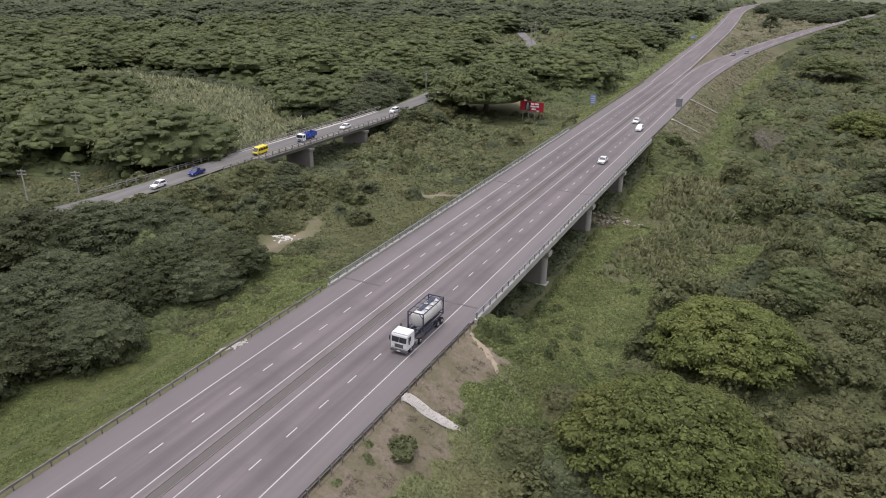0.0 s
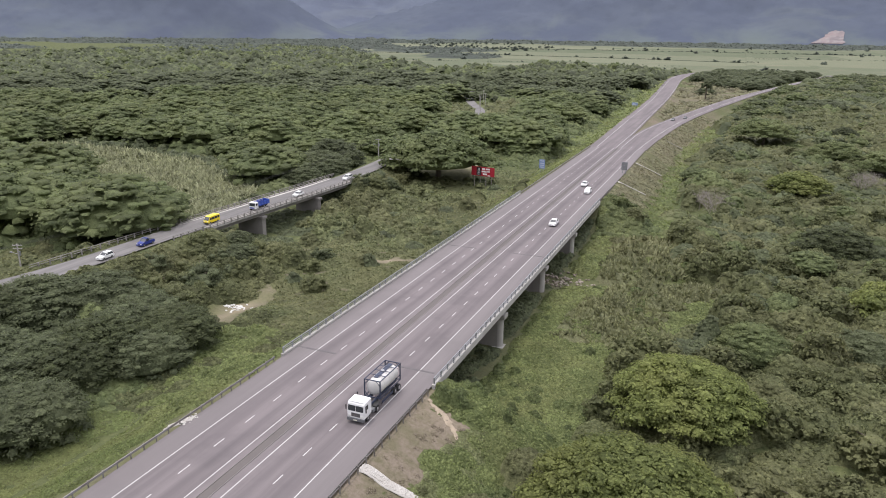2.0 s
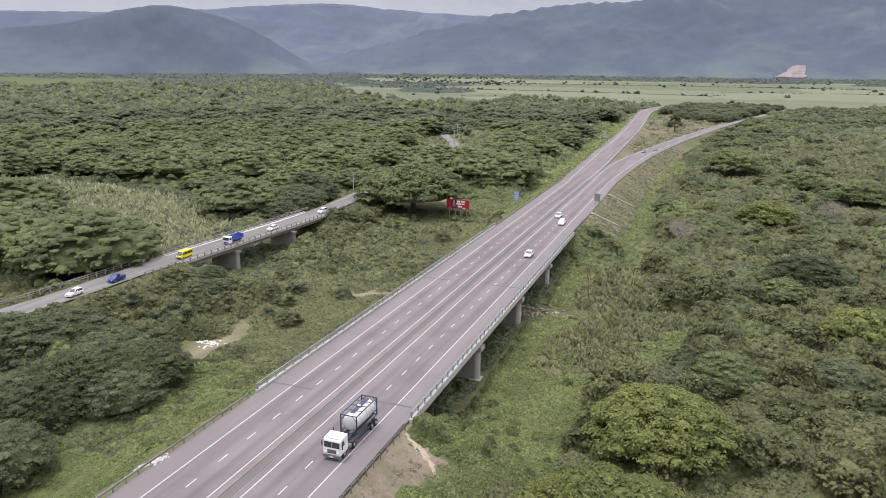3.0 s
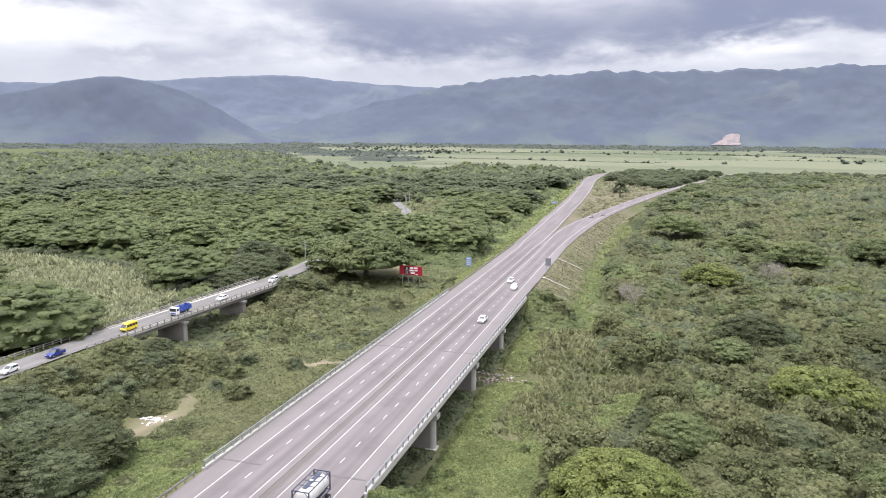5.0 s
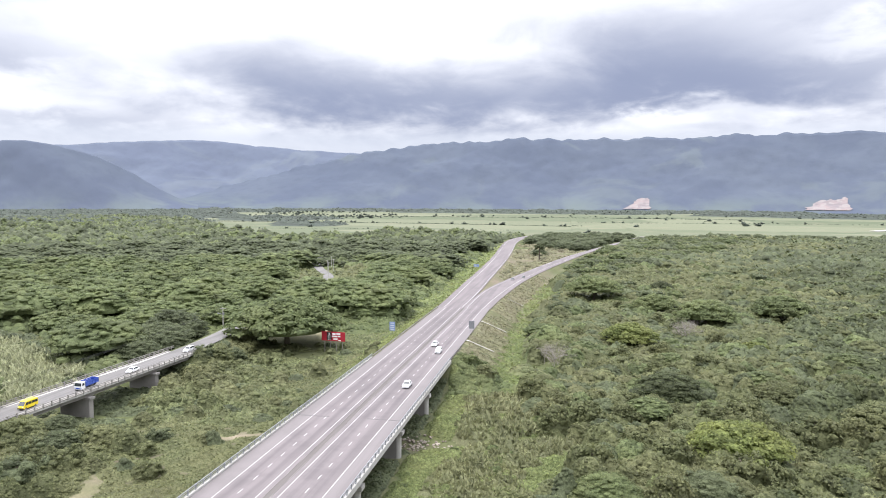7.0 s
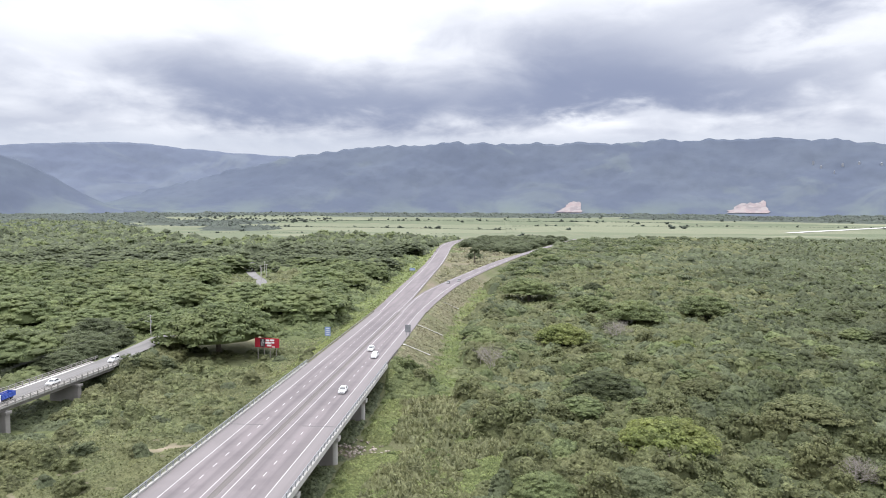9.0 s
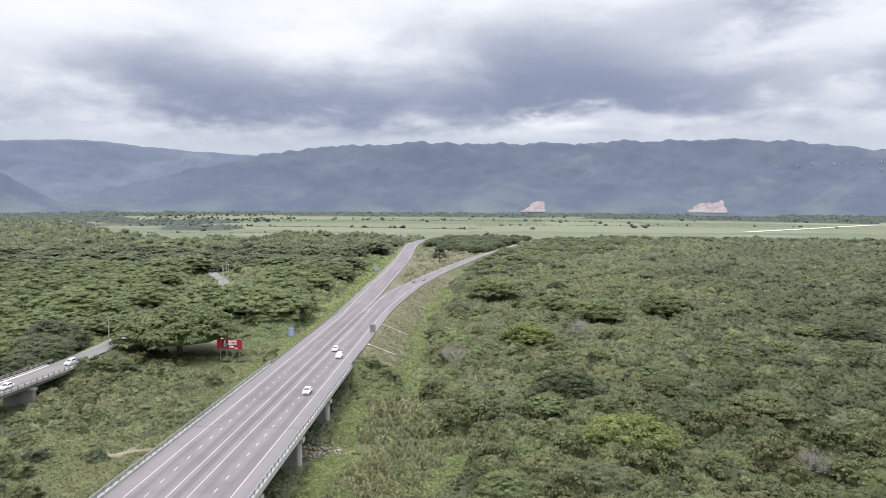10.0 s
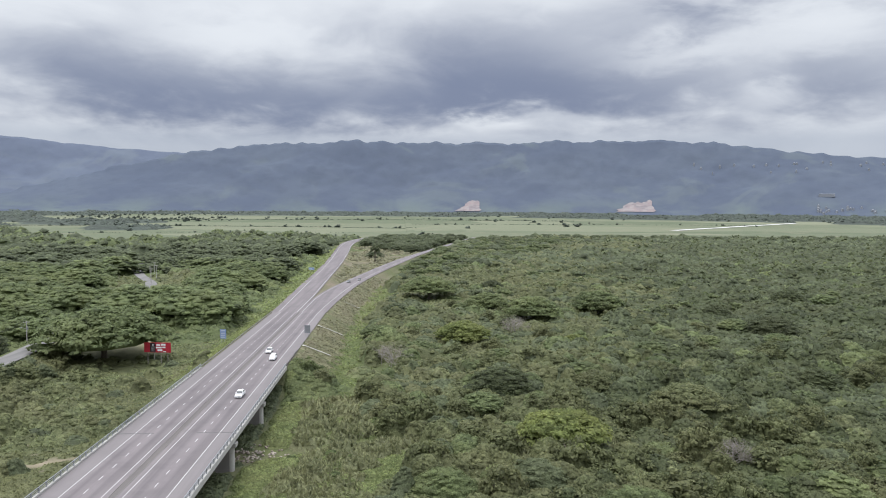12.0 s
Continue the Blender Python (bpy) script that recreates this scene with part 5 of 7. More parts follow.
growth("reeds", "tall pale reeds and cane grass on the river flat", "reeds", LEAF_REED, (18, 100, 124, 205),
       lambda x, y: (ripple(x, y, 0.07, 2.0) > -0.4) & (x > 20 + (y - 130) * 0.02) & (gully_gap(x, y) > 3) & thicket_ok(x + 24, y) & not_taken(x, y), 1.3, 3.6, (1.8, 3.4), (0.6, 2.1), 8.0, 0.40, True, 2.8)
growth("cane_field", "pale green standing cane beside the old road", "cane field", LEAF_CANE, (-270, -88, 136, 248),
       lambda x, y: inside(CANE, x, y) & (np.abs(x - old_mid(y)[0]) > 9), 2.0, 4.0, (2.6, 4.4), (2.0, 3.6), 12.0, 0.42, True, 3.0)


growth("shrubs", "dense olive shrubs between the old road and the billboard", "shrubs", LEAF_THICKET, (-82, -40, 205, 300),
       lambda x, y: (old_mid(y)[0] + 6.0 < x) & (old_mid(y)[0] + np.where(y < 262, 9.5, 6.0) < x) & (x < -48) & (y > 212) & ~inside(TREE_YARD, x, y), 1.2, 4.4, (1.8, 3.8), (0.8, 4.6), 17.0, 0.30, jitter=0.42)


def valley_ok(x, y):
    gap, old_gap = road_gap(x, y)
    return (gap > 3.5) & (old_gap > 3) & (ground_z(x, y) < -4.0) & (np.hypot((x + 69) / 8, (y - 163) / 13) > 1) & (gully_gap(x, y) > np.where(y < 121, 3.5, 0.0)) & (np.hypot(x + 48.5, y - 117) > 7) & (np.hypot((x + 31.5) / 7, (y - 156.5 - 0.3 * (x + 31)) / 2.4) > 1) & ((np.abs(x + 47.0 + 0.08 * (y - 110)) > 2.2) | (y > 131))


growth("shrubs", "lush green shrubs on the valley floor between the bridges", "shrubs", LEAF_LUSH, (-78, -13, 150, 250),
       lambda x, y: valley_ok(x, y) & inside(LUSH_LEFT, x, y), 1.0, 3.8, (1.5, 3.0), (0.8, 4.2), 17.0, 0.35, False, 1.8, jitter=0.5)
growth("shrubs", "dense olive shrubs crowding the old road bank", "shrubs", LEAF_THICKET, (-84, -38, 84, 170),
       lambda x, y: (old_mid(y)[0] + 10.5 < x) & (x < -54 + 10 * ripple(x, y, 0.06, 0.4)) & (y < 150) & (gully_gap(x, y) > 4), 1.2, 4.4, (2.0, 4.0), (1.2, 5.6), 17.0, 0.30, jitter=0.42)
growth("scrub", "patchy olive scrub and grass on the valley floor", "scrub", LEAF_THICKET, (-78, -13, 72, 215),
       lambda x, y: valley_ok(x, y) & ((y > 90) | (x < -30)) & ~inside(LUSH_LEFT, x, y) & ~inside(FLAT_LEFT, x, y) & ((ripple(x, y, 0.11, 0.7) > -0.8) | (y < 116)) & (gully_gap(x, y) > np.where(y < 121, 2.6, 0.0)) & (np.hypot(x + 50, y - 118) > 5.5), 1.0, 4.2, (1.4, 3.4), (0.3, 2.6), 20.0, 0.27, jitter=0.42)
growth("rough_grass", "rough olive-green grass over the open valley floor", "grass", LEAF_THICKET, (-66, -13, 108, 232),
       lambda x, y: valley_ok(x, y) & inside(FLAT_LEFT, x, y) & (ripple(x, y, 0.13, 0.7) > -0.75), 1.0, 2.4, (1.2, 2.6), (0.10, 0.75), 18.0, 0.22, False, 2.0, jitter=0.5)
growth("rough_grass", "fresh green grass over the open valley floor", "grass", LEAF_LUSH, (-66, -13, 108, 232),
       lambda x, y: valley_ok(x, y) & inside(FLAT_LEFT, x, y) & (ripple(x, y, 0.10, 2.2) + np.where(y > 165, 0.7, 0.0) > 0.45), 1.0, 2.4, (1.2, 2.8), (0.15, 0.95), 18.0, 0.22, False, 2.0, jitter=0.5)
growth("scrub", "grass and scrub below the far highway bank", "scrub", LEAF_LUSH, (-60, -14, 205, 330),
       lambda x, y: (road_gap(x, y)[0] > 15 + 2 * ripple(x, y, 0.12)) & (x > -54) & ~inside(LUSH_LEFT, x, y) & ~inside(TREE_YARD, x, y) & (np.hypot(x + 37, y - 247) > 5), 1.3, 3.2, (1.4, 3.0), (0.12, 0.9), 20.0, 0.24, False, 2.0, jitter=0.5)
growth("tall_grass", "bright green tall grass on the highway bank", "grass", LEAF_BRIGHT, (-76, -13, 24, 98),
       lambda x, y: (road_gap(x, y)[0] > 5.0) & (old_mid(y)[0] + 9 < x), 0.9, 2.2, (1.0, 2.4), (0.12, 0.6), 30.0, 0.16, False, 2.6, jitter=0.5)
growth("dry_grass", "dry straw-coloured grass tufts on the bank", "grass", LEAF_DRY, (13, 34, 36, 84),
       lambda x, y: (road_gap(x, y)[0] > 1.2) & (y < 82 - 0.3 * (x - 13)) & (x < 21 + 4 * ripple(x, y, 0.2)) & (veg.random(len(x)) < 0.6), 0.5, 1.1, (0.3, 0.7), (0.06, 0.20), 30.0, 0.12, False, 2.4, sheet=False)
growth("rough_grass", "small green grass tufts scattered over the dry bank", "grass", LEAF_LUSH, (13, 30, 36, 82),
       lambda x, y: (road_gap(x, y)[0] > 0.8) & (y < 79 - 0.3 * (x - 13)) & (veg.random(len(x)) < 0.16 + 0.12 * ripple(x, y, 0.3, 1.0)), 0.35, 1.2, (0.25, 0.55), (0.10, 0.34), 70.0, 0.12, False, 2.4, jitter=0.6)
growth("rough_grass", "green rough grass at the foot of the bank", "grass", LEAF_LUSH, (18, 36, 40, 82),
       lambda x, y: (x > 20 + 2 * ripple(x, y, 0.2)) & (road_gap(x, y)[0] > 5), 0.9, 2.0, (1.0, 2.2), (0.15, 0.7), 20.0, 0.21, False, 2.4, jitter=0.5)
growth("roadside_grass", "mown brown-green grass on the bank beyond the bridge", "grass", LEAF_BANK, (12, 46, 214, 520),
       lambda x, y: (x > right_edges(y)[1] + 1.3) & (x < right_edges(y)[1] + 15), 1.4, 2.6, (1.3, 2.6), (0.05, 0.28), 22.0, 0.17, False, 2.2, jitter=0.5)
growth("shrubs", "small fresh green shrubs scattered over the river flat", "shrubs", LEAF_FRESH, (13, 56, 84, 214),
       lambda x, y: inside(MEADOW_RIGHT, x, y) & (gully_gap(x, y) > 4) & (ground_z(x, y) < -4.5) & (x > 15) & (ripple(x, y, 0.23, 1.5) > 0.3), 0.7, 4.2, (0.8, 1.8), (0.7, 1.9), 22.0, 0.26, jitter=0.42)
growth("undergrowth", "dark bushes along the edge of the cane", "undergrowth", LEAF_DARK, (-280, -84, 128, 270),
       lambda x, y: inside(CANE_CLEAR, x, y) & ~inside(CANE, x, y) & (np.abs(x - old_mid(y)[0]) > 8), 1.8, 4.6, (2.4, 4.8), (2.4, 6.0), 10.0, 0.36, jitter=0.42)
growth("roadside_grass", "fresh green grass at the foot of the bank", "grass", LEAF_BRIGHT, (20, 66, 216, 480),
       lambda x, y: (road_gap(x, y)[0] > 11.5) & (road_gap(x, y)[0] < 25) & (x > right_edges(y)[1]), 1.5, 3.0, (1.4, 2.6), (0.15, 0.8), 16.0, 0.24, False, 2.2, jitter=0.5)
growth("verge_grass", "green grass verge along the far highway", "grass", LEAF_BRIGHT, (-48, -12, 330, 900),
       lambda x, y: (left_edges(y)[0] - x > 1.8) & (left_edges(y)[0] - x < 20), 2.2, 3.6, (1.8, 3.4), (0.12, 0.5), 8.0, 0.30, jitter=0.45)
growth("verge_grass", "pale green grass on the highway bank beyond the bridge", "grass", LEAF_BRIGHT, (-34, -12, 214, 336),
       lambda x, y: (left_edges(y)[0] - x > 1.6) & (left_edges(y)[0] - x < 18 + 3 * ripple(x, y, 0.09)), 1.3, 2.6, (1.3, 2.6), (0.15, 0.6), 16.0, 0.22, False, 2.0, jitter=0.5)

growth("undergrowth", "olive undergrowth along the old road and the forest edge", "undergrowth", LEAF_THICKET, (-175, -43, 30, 150),
       lambda x, y: (road_gap(x, y)[0] > 26) & (np.abs(x - old_mid(y)[0]) > 7.5) & ((x < old_mid(y)[0]) | (y < 104)) & in_fan(x, y) & ~inside(CANE, x, y), 1.8, 3.6, (1.8, 3.6), (0.8, 3.0), 12.0, 0.34, jitter=0.42)
growth("undergrowth", "olive undergrowth behind the old road", "undergrowth", LEAF_THICKET, (-240, -84, 195, 330),
       lambda x, y: (np.abs(x - old_mid(y)[0]) > 20) & (x < old_mid(y)[0]) & ~inside(CANE, x, y), 2.2, 4.2, (2.2, 4.4), (1.0, 3.0), 8.0, 0.42, jitter=0.42)

growth("verge_grass", "low rough growth on the verges of the old road", "grass", LEAF_THICKET, (-125, -62, 40, 330),
       lambda x, y: (np.abs(x - old_mid(y)[0]) > 5.4) & (np.abs(x - old_mid(y)[0]) < 12.5) & ((y < 144) | ((y > 216) & (x > old_mid(y)[0]))), 1.0, 2.2, (0.9, 1.9), (0.3, 1.1), 20.0, 0.26, jitter=0.42)

# dark leaf colour deepens the shade beneath the deck
growth("undergrowth", "undergrowth with dark leaves to deepen shade under the highway bridge", "undergrowth", LEAF_DARK, (-13, 14, 89, 209),
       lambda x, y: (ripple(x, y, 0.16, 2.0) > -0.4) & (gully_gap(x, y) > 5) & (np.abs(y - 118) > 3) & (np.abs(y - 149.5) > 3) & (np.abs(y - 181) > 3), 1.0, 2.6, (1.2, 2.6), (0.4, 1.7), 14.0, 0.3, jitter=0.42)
# dark leaves add shade that the open old bridge casts too weakly
growth("undergrowth", "low growth with dark leaves to deepen shade under the old bridge", "undergrowth", LEAF_DARK, (-90, -60, 150, 212),
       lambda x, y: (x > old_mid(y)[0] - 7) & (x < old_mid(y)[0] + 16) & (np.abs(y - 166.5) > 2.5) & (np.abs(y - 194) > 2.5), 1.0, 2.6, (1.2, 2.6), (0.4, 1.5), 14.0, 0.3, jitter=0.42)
growth("scrub", "patchy dry scrub between the two far carriageways", "scrub", LEAF_BANK, (-12, 70, 470, 900),
       lambda x, y: (x > left_edges(y)[1] + 3) & (x < right_edges(y)[0] - 3) & (ripple(x, y, 0.06, 2.0) > -0.3), 1.8, 4.5, (1.2, 3.4), (0.3, 2.2), 8.0, 0.3, jitter=0.42)
growth("undergrowth", "low bushes along the far bends of the old road", "undergrowth", LEAF_THICKET, (-165, -60, 350, 545),
       lambda x, y: inside(ROAD_GLIMPSE, x, y) & (np.abs(x - old_mid(y)[0]) > 9), 2.4, 5.0, (2.6, 5.0), (1.6, 5.5), 8.0, 0.37, jitter=0.42)

growth("shrubs", "bright green shrubs on the slope beside the near abutment", "shrubs", LEAF_BRIGHT, (-50, -12.5, 64, 126),
       lambda x, y: (x < -15.5) & (y > 66 + 0.9 * np.maximum(0, -24 - x)) & (y < 112 + 0.3 * (x + 14)) & (x > -46), 1.0, 2.8, (1.4, 3.0), (0.7, 2.3), 20.0, 0.27, jitter=0.42)
growth("bushes", "lush bushes at the foot of the forest beside the highway", "bushes", LEAF_RAIN, (-90, -20, 285, 760),
       lambda x, y: (left_edges(y)[0] - x > 19 + 3 * ripple(x, y, 0.05)) & (left_edges(y)[0] - x < 36) & (np.abs(x - old_mid(y)[0]) > 9), 2.2, 6.0, (2.8, 5.5), (1.4, 5.0), 8.0, 0.38, jitter=0.42)

growth("shrubs", "darker shrubs among the lush growth of the valley floor", "shrubs", LEAF_THICKET, (-78, -13, 100, 262),
       lambda x, y: valley_ok(x, y) & (x > -76) & (gully_gap(x, y) > 3) & ~((x > -53) & (y < 130)) & (veg.random(len(x)) < np.where(inside(FLAT_LEFT, x, y), 0.05, 0.22 + 0.2 * ripple(x, y, 0.07, 4.0))) & (np.hypot(x + 51, y - 119) > 5), 1.1, 4.6, (1.8, 3.6), (2.0, 5.0), 15.0, 0.30, jitter=0.42)
growth("shrubs", "dark green shrubs among the growth of the valley floor", "shrubs", LEAF_DARK, (-78, -13, 100, 262),
       lambda x, y: valley_ok(x, y) & (x > -76) & (gully_gap(x, y) > 3) & ~((x > -53) & (y < 130)) & (veg.random(len(x)) < np.where(inside(FLAT_LEFT, x, y), 0.03, 0.10 + 0.15 * ripple(x, y, 0.09, 1.0))) & (np.hypot(x + 51, y - 119) > 5), 1.1, 4.6, (1.6, 3.2), (1.8, 4.4), 15.0, 0.30, jitter=0.42)

# dense round trees on the bank of the old road
OLIVE = [(-66, 103, 0.95), (-58, 108, 0.8), (-67, 113, 0.9), (-60, 119, 0.85), (-65, 124, 0.9), (-56, 128, 0.7), (-64, 134, 0.8), (-60, 142, 0.75),
         (-54, 137, 0.55), (-57, 99, 0.85), (-45, 141, 0.5), (-39, 133, 0.45), (-47, 150, 0.5), (-62, 216, 0.6), (-54, 226, 0.6), (-66, 228, 0.65), (-57, 238, 0.6), (-73, 251, 0.5), (-70, 259, 0.55), (-74, 137, 0.6), (-73, 128, 0.6), (-74, 118, 0.65), (-74, 109, 0.7), (-72, 207, 0.6), (-71.5, 216, 0.65),  (-68, 221, 0.7), (-67, 240, 0.7)]
for n, (x, y, s) in enumerate(OLIVE):
    kit, dark = OLIVE_BUSH[n % 2], n % 3 == 0
    thing_tree("shade_tree" if dark else "bush", "dense dark round-headed tree below the old road" if dark else "dense olive round bush below the old road", kit[0], kit[1],
               LEAF_DARK if dark else LEAF_THICKET, x, y, float(ground_z(x, y)) - 0.6, s * 1.25, veg.uniform(0, 6.3), "round trees below the old road")
# single bushes on the near bank
for x, y, s, leaf, label in ((16.8, 54.0, 0.62, LEAF_LUSH, "round green bush on the dry bank"), (26.7, 70.0, 0.35, LEAF_LUSH, "small green bush on the grassy bank"),
                             (19.5, 63.5, 0.25, LEAF_LUSH, "small green bush on the grassy bank"), (17.5, 218.5, 1.2, LEAF_RAIN, "yellow-green bush at the bridge end"),
                             (20.5, 222.5, 1.1, LEAF_RAIN, "yellow-green bush at the bridge end"), (23.5, 216.0, 1.1, LEAF_LUSH, "green bush at the bridge end"), (42.0, 308.0, 2.0, LEAF_DARK, "dark round bush at the foot of the bank")):
    kit = BUSH_NEAR[int(x) % 4]
    thing_tree("bush", label, kit[0], kit[1], leaf, x, y, float(ground_z(x, y)) - 0.25, s, veg.uniform(0, 6.3), "")

# bushes and small trees that rise from the thicket
bx, by = jittered(16, 190, 48, 250, 9.0)
ok = thicket_ok(bx, by) & not_taken(bx, by, 0.75)
bx, by = bx[ok], by[ok]
order = np.argsort(np.hypot(bx - 20, by))[:210]
for n, k in enumerate(order):
    kit = BUSH_NEAR[n % 4]
    root = new("bush")
    s = veg.uniform(0.9, 1.7)
    root.matrix_basis = Matrix.LocRotScale(Vector((bx[k], by[k], float(ground_z(bx[k], by[k])) - 0.2)), Euler((0, 0, veg.uniform(0, 6.3))), Vector((s, s, s * veg.uniform(0.85, 1.3))))
    tagged(root, "dense olive-green bush in the thicket", "bush", "bushes in the thicket")
    part("crown", kit[0], LEAF_THICKET, root)
    part("stem", kit[1], BARK, root)
ux, uy = jittered(24, 900, 60, 1400, 18)
ok = thicket_ok(ux, uy) & not_taken(ux, uy, 1.0) & (veg.random(len(ux)) < np.where(uy < 230, 0.12, 0.30) + 0.3 * ripple(ux, uy, 0.016, 2.0))
ux, uy = ux[ok], uy[ok]
rank = np.hypot(ux - 20, uy)
order = np.argsort(rank)
ux, uy, rank = ux[order], uy[order], rank[order]
uz = ground_z(ux, uy)
for n in range(60):
    dark = n % 5 < 3
    kit = BIG_BUSH[n % 2] if n % 5 < 3 else (UMB_NEAR[n % 3] if rank[n] < 165 else UMB_MID[n % 3])
    thing_tree("shade_tree" if dark else "rain_tree", "dense olive round-headed tree rising from the thicket" if dark else "yellow-green spreading tree rising from the thicket",
               kit[0], kit[1], LEAF_THICKET if n % 5 < 3 else LEAF_RAIN, ux[n], uy[n], uz[n] - 0.8, veg.uniform(0.75, 1.3) if n % 5 < 3 else veg.uniform(0.55, 0.85), veg.uniform(0, 6.3), "trees in the thicket")
b_tree, b_dark, b_olive = Heap(), Heap(), Heap()
rest = np.arange(60, len(ux))
near_rest = rest[rank[rest] < 620]
for n, (kit, heap) in enumerate(((THICKET_TREE[0], b_tree), (THICKET_TREE[1], b_dark), (THICKET_TREE[0], b_olive), (UMB_FAR[0], b_tree), (THICKET_TREE[1], b_olive))):
    pick = near_rest[n::5]
    strewn(heap, kit, ux[pick], uy[pick], uz[pick] - 1.2, veg.uniform(0.7, 1.6, len(pick)) * (0.62 if n == 3 else 1.0))
far_rest = rest[rank[rest] >= 620]
for n, (kit, heap) in enumerate(((UMB_TINY[0], b_tree), (UMB_TINY[1], b_dark), (UMB_TINY[0], b_olive))):
    pick = far_rest[n::3]
    strewn(heap, kit, ux[pick], uy[pick], uz[pick] - 2.2, veg.uniform(0.45, 0.95, len(pick)))
stuff("woodland", b_olive, LEAF_THICKET, "scattered olive-green trees rising from the thicket", "woodland")
stuff("woodland", b_tree, LEAF_RAIN, "scattered yellow-green trees rising from the thicket", "woodland")
stuff("woodland", b_dark, LEAF_DARK, "scattered dark trees rising from the thicket", "woodland")

# woodland between the two far carriageways
wx, wy = veg.uniform(-30, 170, 700), veg.uniform(740, 1120, 700)
ok = (wx > left_edges(wy)[1] + 14) & (wx < right_edges(wy)[0] - 9) & (wy > 900 - 1.85 * wx)
wood_heap = Heap()
strewn(wood_heap, UMB_FAR[1], wx[ok], wy[ok], ground_z(wx[ok], wy[ok]), veg.uniform(0.6, 1.3, ok.sum()))
stuff("woodland", wood_heap, LEAF_DARK, "dark woodland between the far carriageways", "woodland")

# rain trees beside the far right-hand carriageway, and the dark belt where the thicket meets the fields
ex, ey = veg.uniform(24, 330, 1500), veg.uniform(520, 1060, 1500)
beside = ex - right_edges(ey)[1]
ok = (beside > np.interp(ey, [520, 680, 760], [19, 13, 8])) & (beside < np.interp(ey, [520, 760, 1000], [40, 110, 150])) & (fields_at(ex, ey) < 0.3)
edge_heap, belt_heap = Heap(), Heap()
near_road = np.nonzero(ok)[0]
strewn(edge_heap, UMB_FAR[0], ex[near_road[::2]], ey[near_road[::2]], ground_z(ex[near_road[::2]], ey[near_road[::2]]) - 0.8, veg.uniform(0.5, 1.15, len(near_road[::2])))
strewn(belt_heap, UMB_FAR[2], ex[near_road[1::2]], ey[near_road[1::2]], ground_z(ex[near_road[1::2]], ey[near_road[1::2]]) - 0.8, veg.uniform(0.4, 1.05, len(near_road[1::2])))
ex, ey = jittered(90, 1000, 900, 1800, 17)
depth = np.array([fields_at(ex, ey + 95) > 0.5]).ravel() & (fields_at(ex, ey) < 0.3)
ok = depth & (ex > right_edges(ey)[1] + 14) & (veg.random(len(ex)) < 0.75)
strewn(belt_heap, UMB_FAR[1], ex[ok], ey[ok], ground_z(ex[ok], ey[ok]) - 1.0, veg.uniform(0.6, 1.1, ok.sum()))
stuff("woodland", edge_heap, LEAF_RAIN, "rain trees crowding the bend of the far carriageway", "woodland")
stuff("woodland", belt_heap, LEAF_DARK, "dark belt of trees where the thicket meets the fields", "woodland")

# hedges, clumps and single trees on the far plain
qx, qy = jittered(-2900, 2400, 1000, 3500, 46)
a = np.degrees(np.arctan2(qx - EYE[0], qy))
reach = np.hypot(qx - EYE[0], qy)
clump = ripple(qx, qy, 0.006, 3.0) + 0.6 * ripple(qx, qy, 0.017, 1.0)
chance = np.where(reach > 2900, 0.0, np.where(reach > 2400, 0.04 + 0.3 * (clump > 0.5), np.where(clump > 0.95, 0.5, 0.008)))
chance = chance + np.where((a < -13) & (reach > 1950), 0.75 * (clump > 0.1), 0.0) + np.where((a < -6) & (a > -24) & (reach < 1260), 0.08, 0.0)
ok = (fields_at(qx, qy) > 0.4) & (a > -62) & (a < 44) & (veg.random(len(qx)) < chance)
rows_x, rows_y, rows_s = [qx[ok]], [qy[ok]], [veg.uniform(0.35, 1.35, ok.sum())]
for lo, hi, d0, d1, low, share in ((-30, 1, 1880, 1540, 0.24, 1.0), (1, 27, 1800, 2050, 0.22, 0.5), (-24, 14, 2330, 2260, 0.34, 0.7), (-28, -4, 1420, 1330, 0.18, 0.35)):
    b = np.arange(lo, hi, 0.07)
    d = d0 + (d1 - d0) * (b - lo) / (hi - lo) + veg.normal(size=len(b)) * 2.5
    hx, hy = EYE[0] + d * np.sin(np.radians(b)), d * np.cos(np.radians(b))
    take = (veg.random(len(b)) < share) & (fields_at(hx, hy) > 0.4)
    rows_x.append(hx[take])
    rows_y.append(hy[take])
    rows_s.append(low * veg.uniform(0.7, 1.4, take.sum()) * np.where(veg.random(take.sum()) < 0.05, 3.0, 1.0))
qx, qy, qs = np.concatenate(rows_x), np.concatenate(rows_y), np.concatenate(rows_s)
plain_heap = Heap()
for n, kit in enumerate(UMB_TINY):
    strewn(plain_heap, kit, qx[n::2], qy[n::2], ground_z(qx[n::2], qy[n::2]) - 0.5, qs[n::2] * veg.uniform(0.9, 1.5, len(qx[n::2])), qs[n::2])
stuff("tree_lines", plain_heap, LEAF_FAR, "dark tree lines and single trees among the far fields", "trees")

# ---- highway bridge ----
PIERS = (118.0, 149.5, 181.0)


def sloped(bm):
    for v in bm.verts:
        v.co.z += float(road_z(v.co.y))
    return bm


